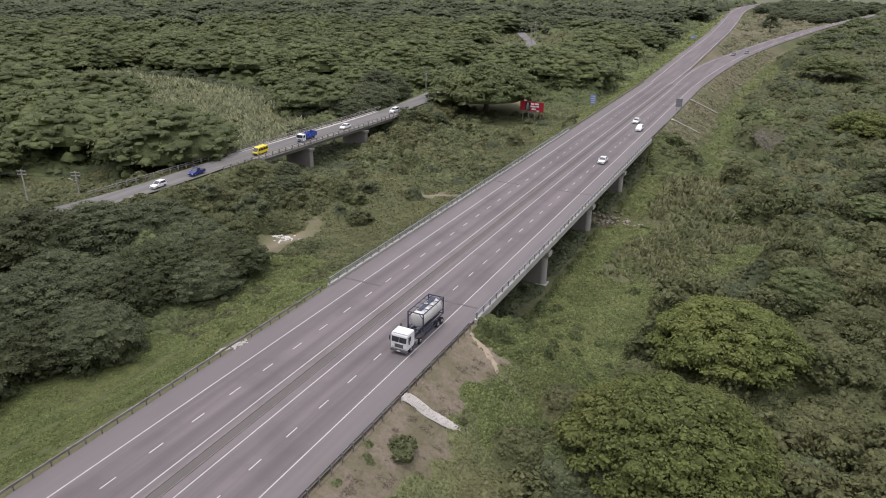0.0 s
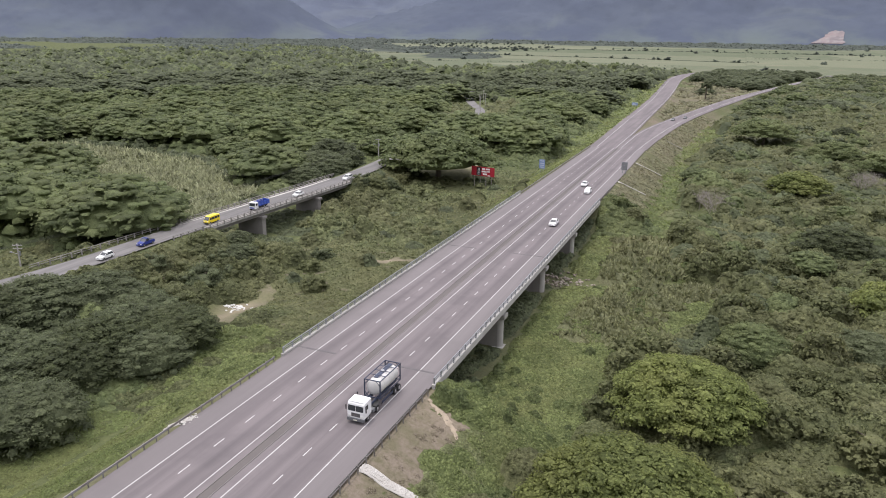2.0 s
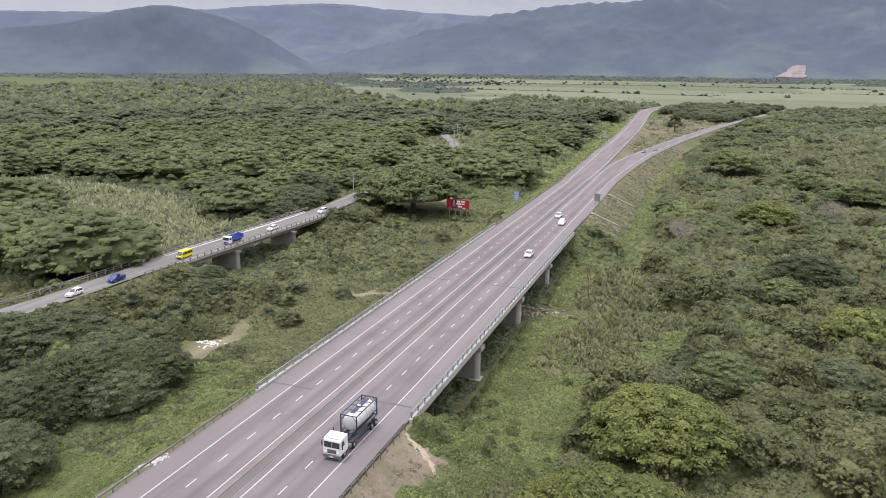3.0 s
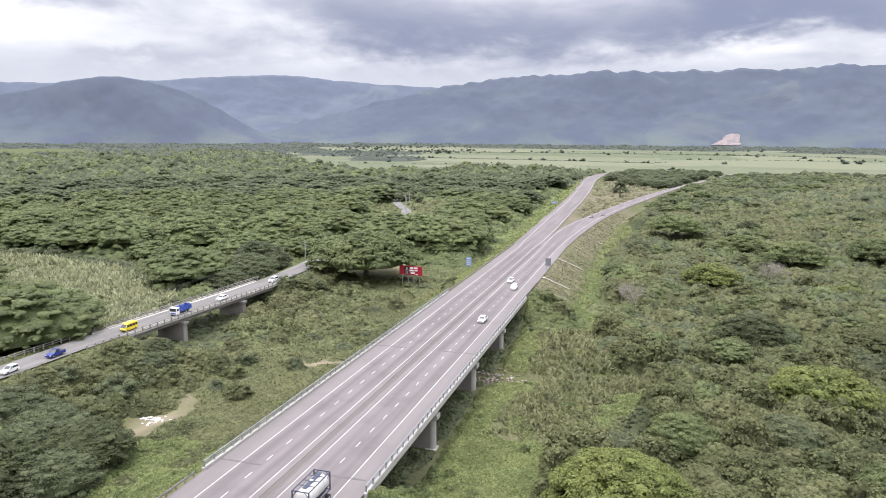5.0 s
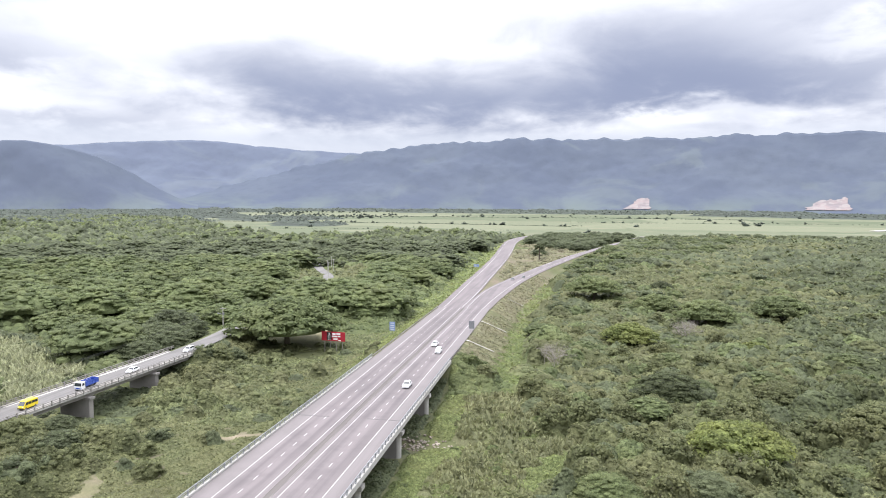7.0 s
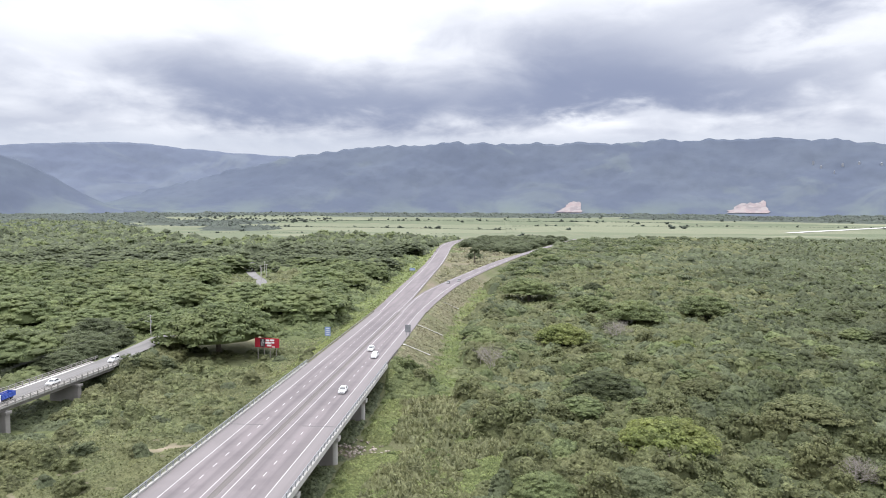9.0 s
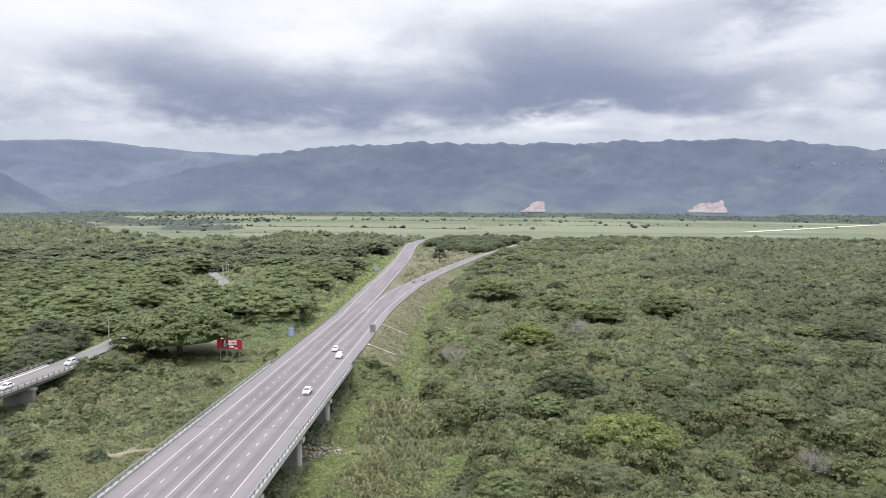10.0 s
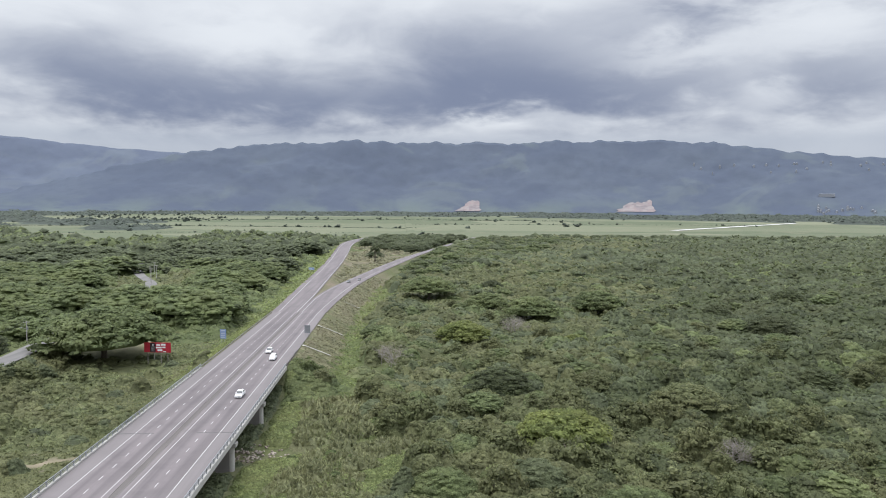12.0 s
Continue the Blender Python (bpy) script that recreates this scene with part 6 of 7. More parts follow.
bridge = tagged(new("highway_bridge"), "long concrete highway bridge with steel rails on round-ended piers", "bridge")
part("deck", sloped(boxed((DECK_L - 0.35, ABUT_NEAR, -0.34), (DECK_R + 0.35, ABUT_FAR, -0.05))), CONCRETE, bridge)
for x in (DECK_L - 0.2, DECK_R + 0.2):
    part("kerb_beam", sloped(boxed((x - 0.22, ABUT_NEAR - 4.0, -0.75), (x + 0.22, ABUT_FAR, 0.32), 0.03)), CONCRETE, bridge, "weathered concrete edge beam")
spans = (ABUT_NEAR, *PIERS, ABUT_FAR)
for k in range(6):
    x = DECK_L + 1.4 + k * (DECK_R - DECK_L - 2.8) / 5
    for a, b in zip(spans, spans[1:]):
        bm = boxed((x - 0.25, a + 0.3, -1.95), (x + 0.25, b - 0.3, -0.3))
        box(bm, (x - 0.45, a + 0.3, -2.1), (x + 0.45, b - 0.3, -1.85))
        part("girder", sloped(bm), CONCRETE_DARK, bridge)
for y in PIERS:
    zt = float(road_z(y)) - 2.15
    zb = float(np.min(ground_z(np.linspace(-9, 11, 12), np.full(12, y)))) - 1.0
    bm = boxed((-10.4, y - 0.78, zb), (11.5, y + 0.78, zt - 0.9), 0.04)
    pier = part("pier", bm, CONCRETE_DARK, bridge, "stained concrete pier wall")
    part("pier_cap", boxed((DECK_L + 0.1, y - 1.05, zt - 0.95), (DECK_R - 0.1, y + 1.05, zt), 0.14), CONCRETE, pier)
    for x in (-10.4, 11.5):
        bm = bmesh.new()
        rod(bm, (x, y, zb), (x, y, zt - 0.9), 0.80, sides=24)
        part("pier_nose", bm, CONCRETE, pier)
        part("footing", boxed((x - 1.15, y - 1.15, zb), (x + 1.15, y + 1.15, zb + 1.15), 0.2), CONCRETE, pier)
for y, s in ((ABUT_NEAR, -1), (ABUT_FAR, 1)):
    z = float(road_z(y))
    part("abutment", boxed((DECK_L, y + min(0, s * 1.6), z - 5.5), (DECK_R, y + max(0, s * 1.6), z - 0.36)), CONCRETE_DARK, bridge)
rail_post = bpy.data.meshes.new("rail_post")
bm = boxed((-0.09, -0.12, 0.3), (0.09, 0.12, 1.28), 0.02)
bm.to_mesh(rail_post)
bm.free()
rail_post.materials.append(STEEL)
for x in (DECK_L - 0.2, DECK_R + 0.2):
    for h, r in ((0.62, 0.055), (0.95, 0.055), (1.27, 0.075)):
        bm = bmesh.new()
        rod(bm, (x, ABUT_NEAR - 3.8, h), (x, ABUT_FAR - 0.2, h), r, sides=8)
        part("rail", sloped(bm), STEEL, bridge)
    for y in np.arange(ABUT_NEAR - 3.6, ABUT_FAR, 2.5):
        ob = part("rail_post", rail_post, STEEL, bridge)
        ob.location = (x, y, float(road_z(y)))
JOINT = plain("joint_tar", (0.085, 0.08, 0.08), 0.85, scale=2.0, wear=0.7, second=(0.13, 0.12, 0.12))
for y, lo, hi in ((ABUT_NEAR, DECK_L + 0.2, -4.9), (ABUT_NEAR, 3.4, 11.6), (PIERS[1], DECK_L + 0.2, -4.4), (PIERS[1], 4.4, DECK_R - 0.4)):
    part("expansion_joint", sloped(boxed((lo, y - 0.2, -0.01), (hi, y + 0.2, 0.016))), JOINT, bridge, "dark tarred expansion joint")


def guardrail(x, y0, y1, face, label):
    """A steel beam barrier on short posts."""
    g = tagged(new("guardrail"), label, "guardrail")
    prof = [(0.0, 0.45), (0.05, 0.50), (0.05, 0.57), (0.0, 0.61), (0.05, 0.65), (0.05, 0.72), (0.0, 0.77)]
    ys = np.arange(y0, y1 + 0.1, 2.0)
    heap = Heap()
    v = [(x + face * dx, y, float(road_z(y)) + h) for y in ys for dx, h in prof]
    n = len(prof)
    q = np.array([[i * n + j, i * n + j + 1, (i + 1) * n + j + 1, (i + 1) * n + j] for i in range(len(ys) - 1) for j in range(n - 1)])
    heap.add(np.array(v), q)
    me = heap.mesh("beam", RUSTY)
    beam = part("beam", me, RUSTY, g)
    thick = beam.modifiers.new("thick", "SOLIDIFY")
    thick.thickness, thick.offset = 0.02, -face
    for y in ys:
        ob = part("post", GUARD_POST, RUSTY, g)
        ob.location = (x - face * 0.12, y, float(road_z(y)))
    return g


GUARD_POST = bpy.data.meshes.new("guard_post")
bm = boxed((-0.06, -0.05, -0.5), (0.06, 0.05, 0.76))
bm.to_mesh(GUARD_POST)
bm.free()
GUARD_POST.materials.append(RUSTY)
guardrail(DECK_R + 0.15, -60, ABUT_NEAR - 4.2, -1, "dull steel beam guardrail along the highway shoulder")
guardrail(DECK_L - 0.15, -60, ABUT_NEAR - 4.2, 1, "dull steel beam guardrail along the highway shoulder")
guardrail(DECK_L - 0.15, ABUT_FAR, 330, 1, "dull steel beam guardrail beyond the bridge")
guardrail(DECK_R + 0.15, ABUT_FAR, 236, -1, "short steel beam guardrail at the bridge end")

# ---- old bridge ----
old_bridge = tagged(new("old_bridge"), "old concrete road bridge with post-and-rail parapets", "bridge")
b0, b1 = OLD_GAP[0] - 2, OLD_GAP[1] + 2


def old_box(x0, x1, z0, z1, y0=b0, y1=b1, bevel=0.0):
    bm = boxed((x0, y0, z0), (x1, y1, z1), bevel)
    for v in bm.verts:
        mx, mz = old_mid(np.array([v.co.y]))
        v.co.x += float(mx[0])
        v.co.z += float(mz[0])
    return bm


part("deck", old_box(-5.6, 5.3, -0.5, -0.06), CONCRETE, old_bridge)
for x, w_ in ((-5.15, 0.4), (4.45, 0.8)):
    part("sidewalk", old_box(x - w_, x + w_, -0.05, 0.16), CONCRETE_DARK, old_bridge)
for x in (-4.0, -1.4, 1.3, 3.9):
    part("girder", old_box(x - 0.3, x + 0.3, -1.7, -0.5), CONCRETE_DARK, old_bridge)
for x in (-5.6, 5.2):
    for h in (0.55, 1.05):
        part("rail", old_box(x - 0.06, x + 0.06, h - 0.07, h + 0.07, b0 - 42 if x < 0 else b0 - 12, b1 + 4), CONCRETE_DARK, old_bridge)
    for y in np.arange(b0 - (40 if x < 0 else 12), b1 + 3, 2.6):
        part("rail_post", old_box(x - 0.12, x + 0.12, -0.1, 1.15, y - 0.12, y + 0.12), CONCRETE_DARK, old_bridge)
for y in (166.5, 194.0):
    pier = part("pier", old_box(-4.2, 4.6, -9.6, -2.3, y - 0.8, y + 0.8, 0.2), CONCRETE_DARK, old_bridge)
    part("pier_cap", old_box(-5.0, 5.0, -2.4, -1.7, y - 1.0, y + 1.0, 0.08), CONCRETE_DARK, pier)

# ---- vehicles ----
def paint(name, colour, rough=0.3):
    return plain(name, colour, rough, 0.0, scale=1.2, wear=0.12, specular=0.5)


WHITE_PAINT = paint("white_car_paint", (0.72, 0.72, 0.71))
BLUE_PAINT = paint("dark_blue_car_paint", (0.020, 0.035, 0.19))
YELLOW_PAINT = paint("yellow_bus_paint", (0.72, 0.55, 0.02))
TRUCK_BLUE = paint("blue_truck_paint", (0.03, 0.07, 0.32), 0.45)
GREY_PAINT = paint("grey_car_paint", (0.12, 0.125, 0.13))
CHROME = plain("bright_metal", (0.6, 0.6, 0.6), 0.25, 0.9, wear=0.15)
BLACK_PLASTIC = plain("black_plastic", (0.03, 0.03, 0.03), 0.6, wear=0.2)
LAMP_GLASS = plain("lamp_glass", (0.7, 0.7, 0.66), 0.15, wear=0.1, specular=0.6)
RED_LENS = plain("red_lens", (0.35, 0.02, 0.02), 0.2, wear=0.1)
TANK_SKIN = plain("dull_tank_skin", (0.62, 0.61, 0.59), 0.45, 0.15, scale=1.0, wear=0.4, second=(0.36, 0.34, 0.31))
FRAME_BLUE = plain("dark_frame_paint", (0.035, 0.045, 0.075), 0.55, wear=0.4)
PLATE = plain("plain_plate", (0.7, 0.68, 0.55), 0.5, wear=0.1)


def prism(profile, x0, x1, bevel=0.0):
    """A side profile of (y, z) points drawn across from x0 to x1."""
    bm = bmesh.new()
    rings = [[bm.verts.new((x, y, z)) for y, z in profile] for x in (x0, x1)]
    n = len(profile)
    bm.faces.new(rings[0])
    bm.faces.new(list(reversed(rings[1])))
    for k in range(n):
        bm.faces.new((rings[0][k], rings[1][k], rings[1][(k + 1) % n], rings[0][(k + 1) % n]))
    bmesh.ops.recalc_face_normals(bm, faces=bm.faces)
    if bevel:
        bmesh.ops.bevel(bm, geom=list(bm.edges), offset=bevel, segments=2, profile=0.6, affect="EDGES")
    return bm


def wheel(parent, x, y, r, width):
    bm = bmesh.new()
    rod(bm, (x - width / 2, y, r), (x + width / 2, y, r), r, sides=20)
    edges = [e for e in bm.edges if abs(abs(e.verts[0].co.x - x) - width / 2) < 1e-4 and abs(e.verts[0].co.x - e.verts[1].co.x) < 1e-4]
    bmesh.ops.bevel(bm, geom=edges, offset=width * 0.16, segments=2, profile=0.6, affect="EDGES")
    tyre = part("wheel", bm, TYRE, parent, "black rubber tyre")
    bm = bmesh.new()
    s = 1 if x > 0 else -1
    rod(bm, (x + s * width * 0.38, y, r), (x + s * width * 0.53, y, r), r * 0.62, r * 0.45, sides=16)
    part("rim", bm, CHROME, tyre)


def cabin(profile_low, profile_top, w_low, w_top):
    """A glass house between a belt line and a narrower roof line: (y0, y1, z) each."""
    bm = bmesh.new()
    (a0, a1, za), (b0, b1, zb) = profile_low, profile_top
    low = [bm.verts.new(p) for p in ((-w_low, a0, za), (w_low, a0, za), (w_low, a1, za), (-w_low, a1, za))]
    top = [bm.verts.new(p) for p in ((-w_top, b0, zb), (w_top, b0, zb), (w_top, b1, zb), (-w_top, b1, zb))]
    bm.faces.new(top)
    bm.faces.new(list(reversed(low)))
    for k in range(4):
        bm.faces.new((low[k], low[(k + 1) % 4], top[(k + 1) % 4], top[k]))
    bmesh.ops.recalc_face_normals(bm, faces=bm.faces)
    return bm


def car(label, body_paint, x, y, z, turn=0.0, shape="saloon", pitch=0.0, category="car"):
    """A road car that faces -y."""
    root = new({"saloon": "car", "hatch": "car", "wagon": "car", "pickup": "pickup_truck"}[shape])
    root.matrix_basis = Matrix.LocRotScale(Vector((x, y, z)), Euler((pitch, 0, turn)), None)
    tagged(root, label, category)
    L, W = (4.5, 0.87) if shape != "hatch" else (4.0, 0.84)
    h = L / 2
    hood, belt, roof = 0.92, 0.98, {"saloon": 1.46, "hatch": 1.5, "wagon": 1.66, "pickup": 1.72}[shape]
    if shape in ("wagon", "pickup"):
        hood, belt = 1.04, 1.1
    tail = {"saloon": 1.0, "hatch": 1.0, "wagon": 1.08, "pickup": 1.06}[shape]
    profile = [(-h, 0.32), (-h - 0.02, 0.62), (-h + 0.12, hood - 0.16), (-h + 1.15, hood + 0.02), (-h + 1.3, belt), (h - 0.5, belt), (h - 0.12, tail), (h, 0.74), (h - 0.04, 0.34)]
    body = part("body", prism(profile, -W, W, 0.06), body_paint, root)
    b1 = {"saloon": h - 0.55, "hatch": h - 0.12, "wagon": h - 0.1, "pickup": h - 1.75}[shape]
    t1 = {"saloon": h - 1.15, "hatch": h - 0.45, "wagon": h - 0.3, "pickup": h - 1.95}[shape]
    part("windows", cabin((-h + 1.2, b1, belt - 0.03), (-h + 1.95, t1, roof), W - 0.05, W - 0.2), GLASS_DARK, root, "dark tinted windows")
    part("roof", boxed((-W + 0.17, -h + 1.9, roof - 0.03), (W - 0.17, t1 + 0.05, roof + 0.05), 0.03), body_paint, root)
    for sx in (-1, 1):
        bm = bmesh.new()
        for (ya, yb) in ((-h + 1.22, -h + 1.95), (0.15, 0.12), (b1 - 0.02, t1)):
            rod(bm, (sx * (W - 0.05), ya, belt), (sx * (W - 0.2), yb, roof), 0.045, sides=6)
        part("pillars", bm, body_paint, root)
        part("headlamp", boxed((sx * 0.62 - 0.17, -h - 0.03, 0.62), (sx * 0.62 + 0.17, -h + 0.1, 0.78), 0.02), LAMP_GLASS, root)
        part("tail_lamp", boxed((sx * 0.68 - 0.13, h - 0.1, 0.72), (sx * 0.68 + 0.13, h + 0.02, 0.92), 0.02), RED_LENS, root)
        part("mirror", boxed((sx * (W + 0.09) - 0.09, -h + 1.5, belt), (sx * (W + 0.09) + 0.09, -h + 1.62, belt + 0.14), 0.02), body_paint, root)
        for wy in (-h + 0.85, h - 0.85):
            wheel(root, sx * (W - 0.1), wy, 0.32, 0.21)
    part("grille", boxed((-0.42, -h - 0.03, 0.42), (0.42, -h + 0.05, 0.6)), BLACK_PLASTIC, root)
    part("bumper", boxed((-W, -h - 0.07, 0.3), (W, -h + 0.1, 0.46), 0.03), body_paint, root)
    if shape == "pickup":
        part("load_bed", boxed((-W + 0.1, h - 1.68, belt - 0.02), (W - 0.1, h - 0.14, belt + 0.02)), BLACK_PLASTIC, root)
    return root


def old_spot(y, off=1.6):
    mx, mz = old_mid(np.array([y]))
    return float(mx[0]) + off, y, float(mz[0])


GRADE = -FALL
car("white saloon car driving on the highway", WHITE_PAINT, 6.9, 179.0, float(road_z(179)), 0, "saloon", GRADE)
car("white saloon car in the inner highway lane", WHITE_PAINT, 3.9, 235.5, float(road_z(235.5)), 0, "saloon", GRADE)
car("white estate car in the outer highway lane", WHITE_PAINT, 7.2, 224.0, float(road_z(224)), 0, "wagon", GRADE)
car("small grey car on the far slip road", GREY_PAINT, 13.2, 468.0, float(road_z(468)), -0.15, "saloon", GRADE)
car("small grey car on the far slip road", GREY_PAINT, 19.4, 484.0, float(road_z(484)), -0.15, "hatch", GRADE)
car("white saloon car on the old road", WHITE_PAINT, *old_spot(114.5), 0.03, "hatch")
car("dark blue pickup truck on the old road", BLUE_PAINT, *old_spot(126.5), 0.03, "pickup", 0.0, "pickup")
car("white saloon car on the old bridge", WHITE_PAINT, *old_spot(187.0), 0.0, "saloon")
car("white car on the old bridge", WHITE_PAINT, *old_spot(217.0), 0.0, "wagon")


def minibus(label, x, y, z):
    root = new("minibus")
    root.matrix_basis = Matrix.Translation((x, y, z))
    tagged(root, label, "minibus")
    h, W, top = 2.4, 0.86, 2.15
    profile = [(-h, 0.35), (-h - 0.02, 0.85), (-h + 0.2, 1.1), (-h + 0.95, top - 0.12), (-h + 1.25, top), (h - 0.2, top), (h, top - 0.25), (h, 0.4)]
    part("body", prism(profile, -W, W, 0.06), YELLOW_PAINT, root)
    screen = [(-h + 0.2, 1.13), (-h + 0.9, top - 0.2), (-h + 0.84, top - 0.18), (-h + 0.14, 1.15)]
    part("windscreen", prism(screen, -W + 0.12, W - 0.12), GLASS_DARK, root)
    for sx in (-1, 1):
        for y0, y1 in ((-h + 0.75, -h + 1.45), (-h + 1.55, -h + 2.6), (-h + 2.7, -h + 3.7), (-h + 3.8, h - 0.2)):
            part("side_window", boxed((sx * W - 0.025, y0, 1.18), (sx * W + 0.025, y1, 1.82), 0.01), GLASS_DARK, root)
        part("headlamp", boxed((sx * 0.6 - 0.17, -h - 0.03, 0.72), (sx * 0.6 + 0.17, -h + 0.1, 0.92), 0.02), LAMP_GLASS, root)
        part("tail_lamp", boxed((sx * 0.74 - 0.08, h - 0.05, 0.8), (sx * 0.74 + 0.08, h + 0.03, 1.2)), RED_LENS, root)
        part("mirror", boxed((sx * (W + 0.12) - 0.07, -h + 0.6, 1.2), (sx * (W + 0.12) + 0.07, -h + 0.7, 1.45)), BLACK_PLASTIC, root)
        for wy in (-h + 0.8, h - 0.95):
            wheel(root, sx * (W - 0.1), wy, 0.33, 0.22)
    part("rear_window", boxed((-W + 0.15, h - 0.03, 1.25), (W - 0.15, h + 0.025, 1.8)), GLASS_DARK, root)
    part("bumper", boxed((-W, -h - 0.08, 0.33), (W, -h + 0.08, 0.55), 0.03), BLACK_PLASTIC, root)


minibus("bright yellow minibus with dark windows on the old bridge", *old_spot(149.5))


def cargo_truck(label, x, y, z):
    root = new("cargo_truck")
    root.matrix_basis = Matrix.Translation((x, y, z))
    tagged(root, label, "truck")
    h, W = 3.5, 1.1
    cab = [(-h, 0.5), (-h - 0.02, 1.35), (-h + 0.28, 2.35), (-h + 1.55, 2.4), (-h + 1.6, 0.55)]
    part("cab", prism(cab, -W, W, 0.07), WHITE_PAINT, root, "white cab")
    screen = [(-h - 0.04, 1.38), (-h + 0.19, 2.2), (-h + 0.25, 2.2), (-h + 0.03, 1.38)]
    part("windscreen", prism(screen, -W + 0.12, W - 0.12), GLASS_DARK, root)
    part("front_panel", boxed((-W + 0.05, -h - 0.04, 0.62), (W - 0.05, -h + 0.05, 1.0), 0.02), TRUCK_BLUE, root, "blue lower front panel")
    part("chassis", boxed((-0.45, -h + 0.5, 0.5), (0.45, h, 0.75)), BLACK_PLASTIC, root)
    part("load_floor", boxed((-W, -h + 1.75, 0.95), (W, h, 1.1), 0.02), TRUCK_BLUE, root)
    for sx in (-1, 1):
        for k in range(3):
            part("side_board", boxed((sx * W - 0.04, -h + 1.75, 1.15 + k * 0.36), (sx * W + 0.04, h, 1.45 + k * 0.36), 0.01), TRUCK_BLUE, root)
        for k in range(5):
            yy = -h + 1.8 + k * (2 * h - 1.9) / 4
            part("stake", boxed((sx * (W + 0.06) - 0.04, yy - 0.05, 1.0), (sx * (W + 0.06) + 0.04, yy + 0.05, 2.3)), TRUCK_BLUE, root)
        part("side_window", boxed((sx * W - 0.03, -h + 0.4, 1.45), (sx * W + 0.03, -h + 1.2, 2.1)), GLASS_DARK, root)
        part("headlamp", boxed((sx * 0.78 - 0.16, -h - 0.06, 0.7), (sx * 0.78 + 0.16, -h + 0.05, 0.92)), LAMP_GLASS, root)
        part("mirror", boxed((sx * (W + 0.18) - 0.06, -h + 0.2, 1.5), (sx * (W + 0.18) + 0.06, -h + 0.28, 1.95)), BLACK_PLASTIC, root)
        for wy in (-h + 0.75, h - 1.4):
            wheel(root, sx * (W - 0.16), wy, 0.42, 0.3)
    for yy in (-h + 1.75, h):
        part("end_board", boxed((-W, yy - 0.04, 1.12), (W, yy + 0.04, 2.25), 0.01), TRUCK_BLUE, root)


cargo_truck("blue and white stake-bed cargo truck on the old bridge", *old_spot(168.5))


def tanker(label, x, y, z):
    """A cab-over tractor with a tank container on a skeletal trailer; its nose is at y = 0 and faces -y."""
    root = new("tanker_truck")
    root.matrix_basis = Matrix.LocRotScale(Vector((x, y, z)), Euler((GRADE, 0, 0)), None)
    tagged(root, label, "truck")
    W = 1.2
    cab = [(0.0, 0.75), (-0.04, 1.6), (0.1, 2.72), (0.28, 2.92), (1.95, 2.96), (2.02, 2.8), (2.02, 0.95), (1.5, 0.8)]
    part("cab", prism(cab, -W, W, 0.08), WHITE_PAINT, root, "white cab-over truck cab")
    part("roof_edge", boxed((-W + 0.1, 0.2, 2.93), (W - 0.1, 1.9, 3.02), 0.03), WHITE_PAINT, root)
    screen = [(-0.06, 1.78), (0.04, 2.5), (0.1, 2.5), (0.0, 1.78)]
    for x0, x1 in ((-W + 0.12, -0.03), (0.03, W - 0.12)):
        part("windscreen", prism(screen, x0, x1), GLASS_DARK, root)
    part("grille", boxed((-0.62, -0.07, 1.0), (0.62, 0.03, 1.52), 0.02), BLACK_PLASTIC, root)
    for k in range(5):
        part("grille_bar", boxed((-0.6, -0.085, 1.04 + k * 0.1), (0.6, -0.05, 1.07 + k * 0.1)), CHROME, root)
    part("bumper", boxed((-W - 0.02, -0.16, 0.42), (W + 0.02, 0.25, 0.82), 0.04), GREY_PAINT, root)
    part("number_plate", boxed((-0.26, -0.18, 0.52), (0.26, -0.15, 0.66)), PLATE, root)
    for sx in (-1, 1):
        part("headlamp", boxed((sx * 0.86 - 0.2, -0.09, 1.0), (sx * 0.86 + 0.2, 0.0, 1.2), 0.02), LAMP_GLASS, root)
        part("side_window", boxed((sx * W - 0.03, 0.35, 1.85), (sx * W + 0.03, 1.05, 2.5), 0.01), GLASS_DARK, root)
        part("mirror", boxed((sx * (W + 0.24) - 0.07, 0.06, 1.75), (sx * (W + 0.24) + 0.07, 0.16, 2.4), 0.02), BLACK_PLASTIC, root)
        part("fuel_tank", boxed((sx * 0.92 - 0.3, 2.3, 0.55), (sx * 0.92 + 0.3, 3.05, 1.05), 0.08), GREY_PAINT, root)
        part("mudguard", boxed((sx * 0.95 - 0.32, 3.1, 1.08), (sx * 0.95 + 0.32, 4.5, 1.14), 0.02), BLACK_PLASTIC, root)
        wheel(root, sx * 0.98, 1.25, 0.5, 0.32)
        wheel(root, sx * 0.95, 3.75, 0.5, 0.56)
        for wy in (9.0, 10.2):
            wheel(root, sx * 0.95, wy, 0.5, 0.56)
        part("chassis_rail", boxed((sx * 0.42 - 0.05, 1.9, 0.72), (sx * 0.42 + 0.05, 5.3, 1.0)), BLACK_PLASTIC, root)
        part("trailer_rail", boxed((sx * 0.5 - 0.06, 3.1, 1.12), (sx * 0.5 + 0.06, 10.7, 1.42)), FRAME_BLUE, root)
        part("side_guard", boxed((sx * 1.18 - 0.03, 5.0, 0.62), (sx * 1.18 + 0.03, 8.2, 0.95)), FRAME_BLUE, root)
    bm = bmesh.new()
    rod(bm, (-0.95, 2.25, 0.9), (-0.95, 2.25, 3.25), 0.08, sides=10)
    part("exhaust_stack", bm, BLACK_PLASTIC, root)
    bm = bmesh.new()
    rod(bm, (-0.55, 2.3, 1.7), (0.5, 2.3, 1.7), 0.16, sides=10)
    part("air_tank", bm, BLACK_PLASTIC, root)
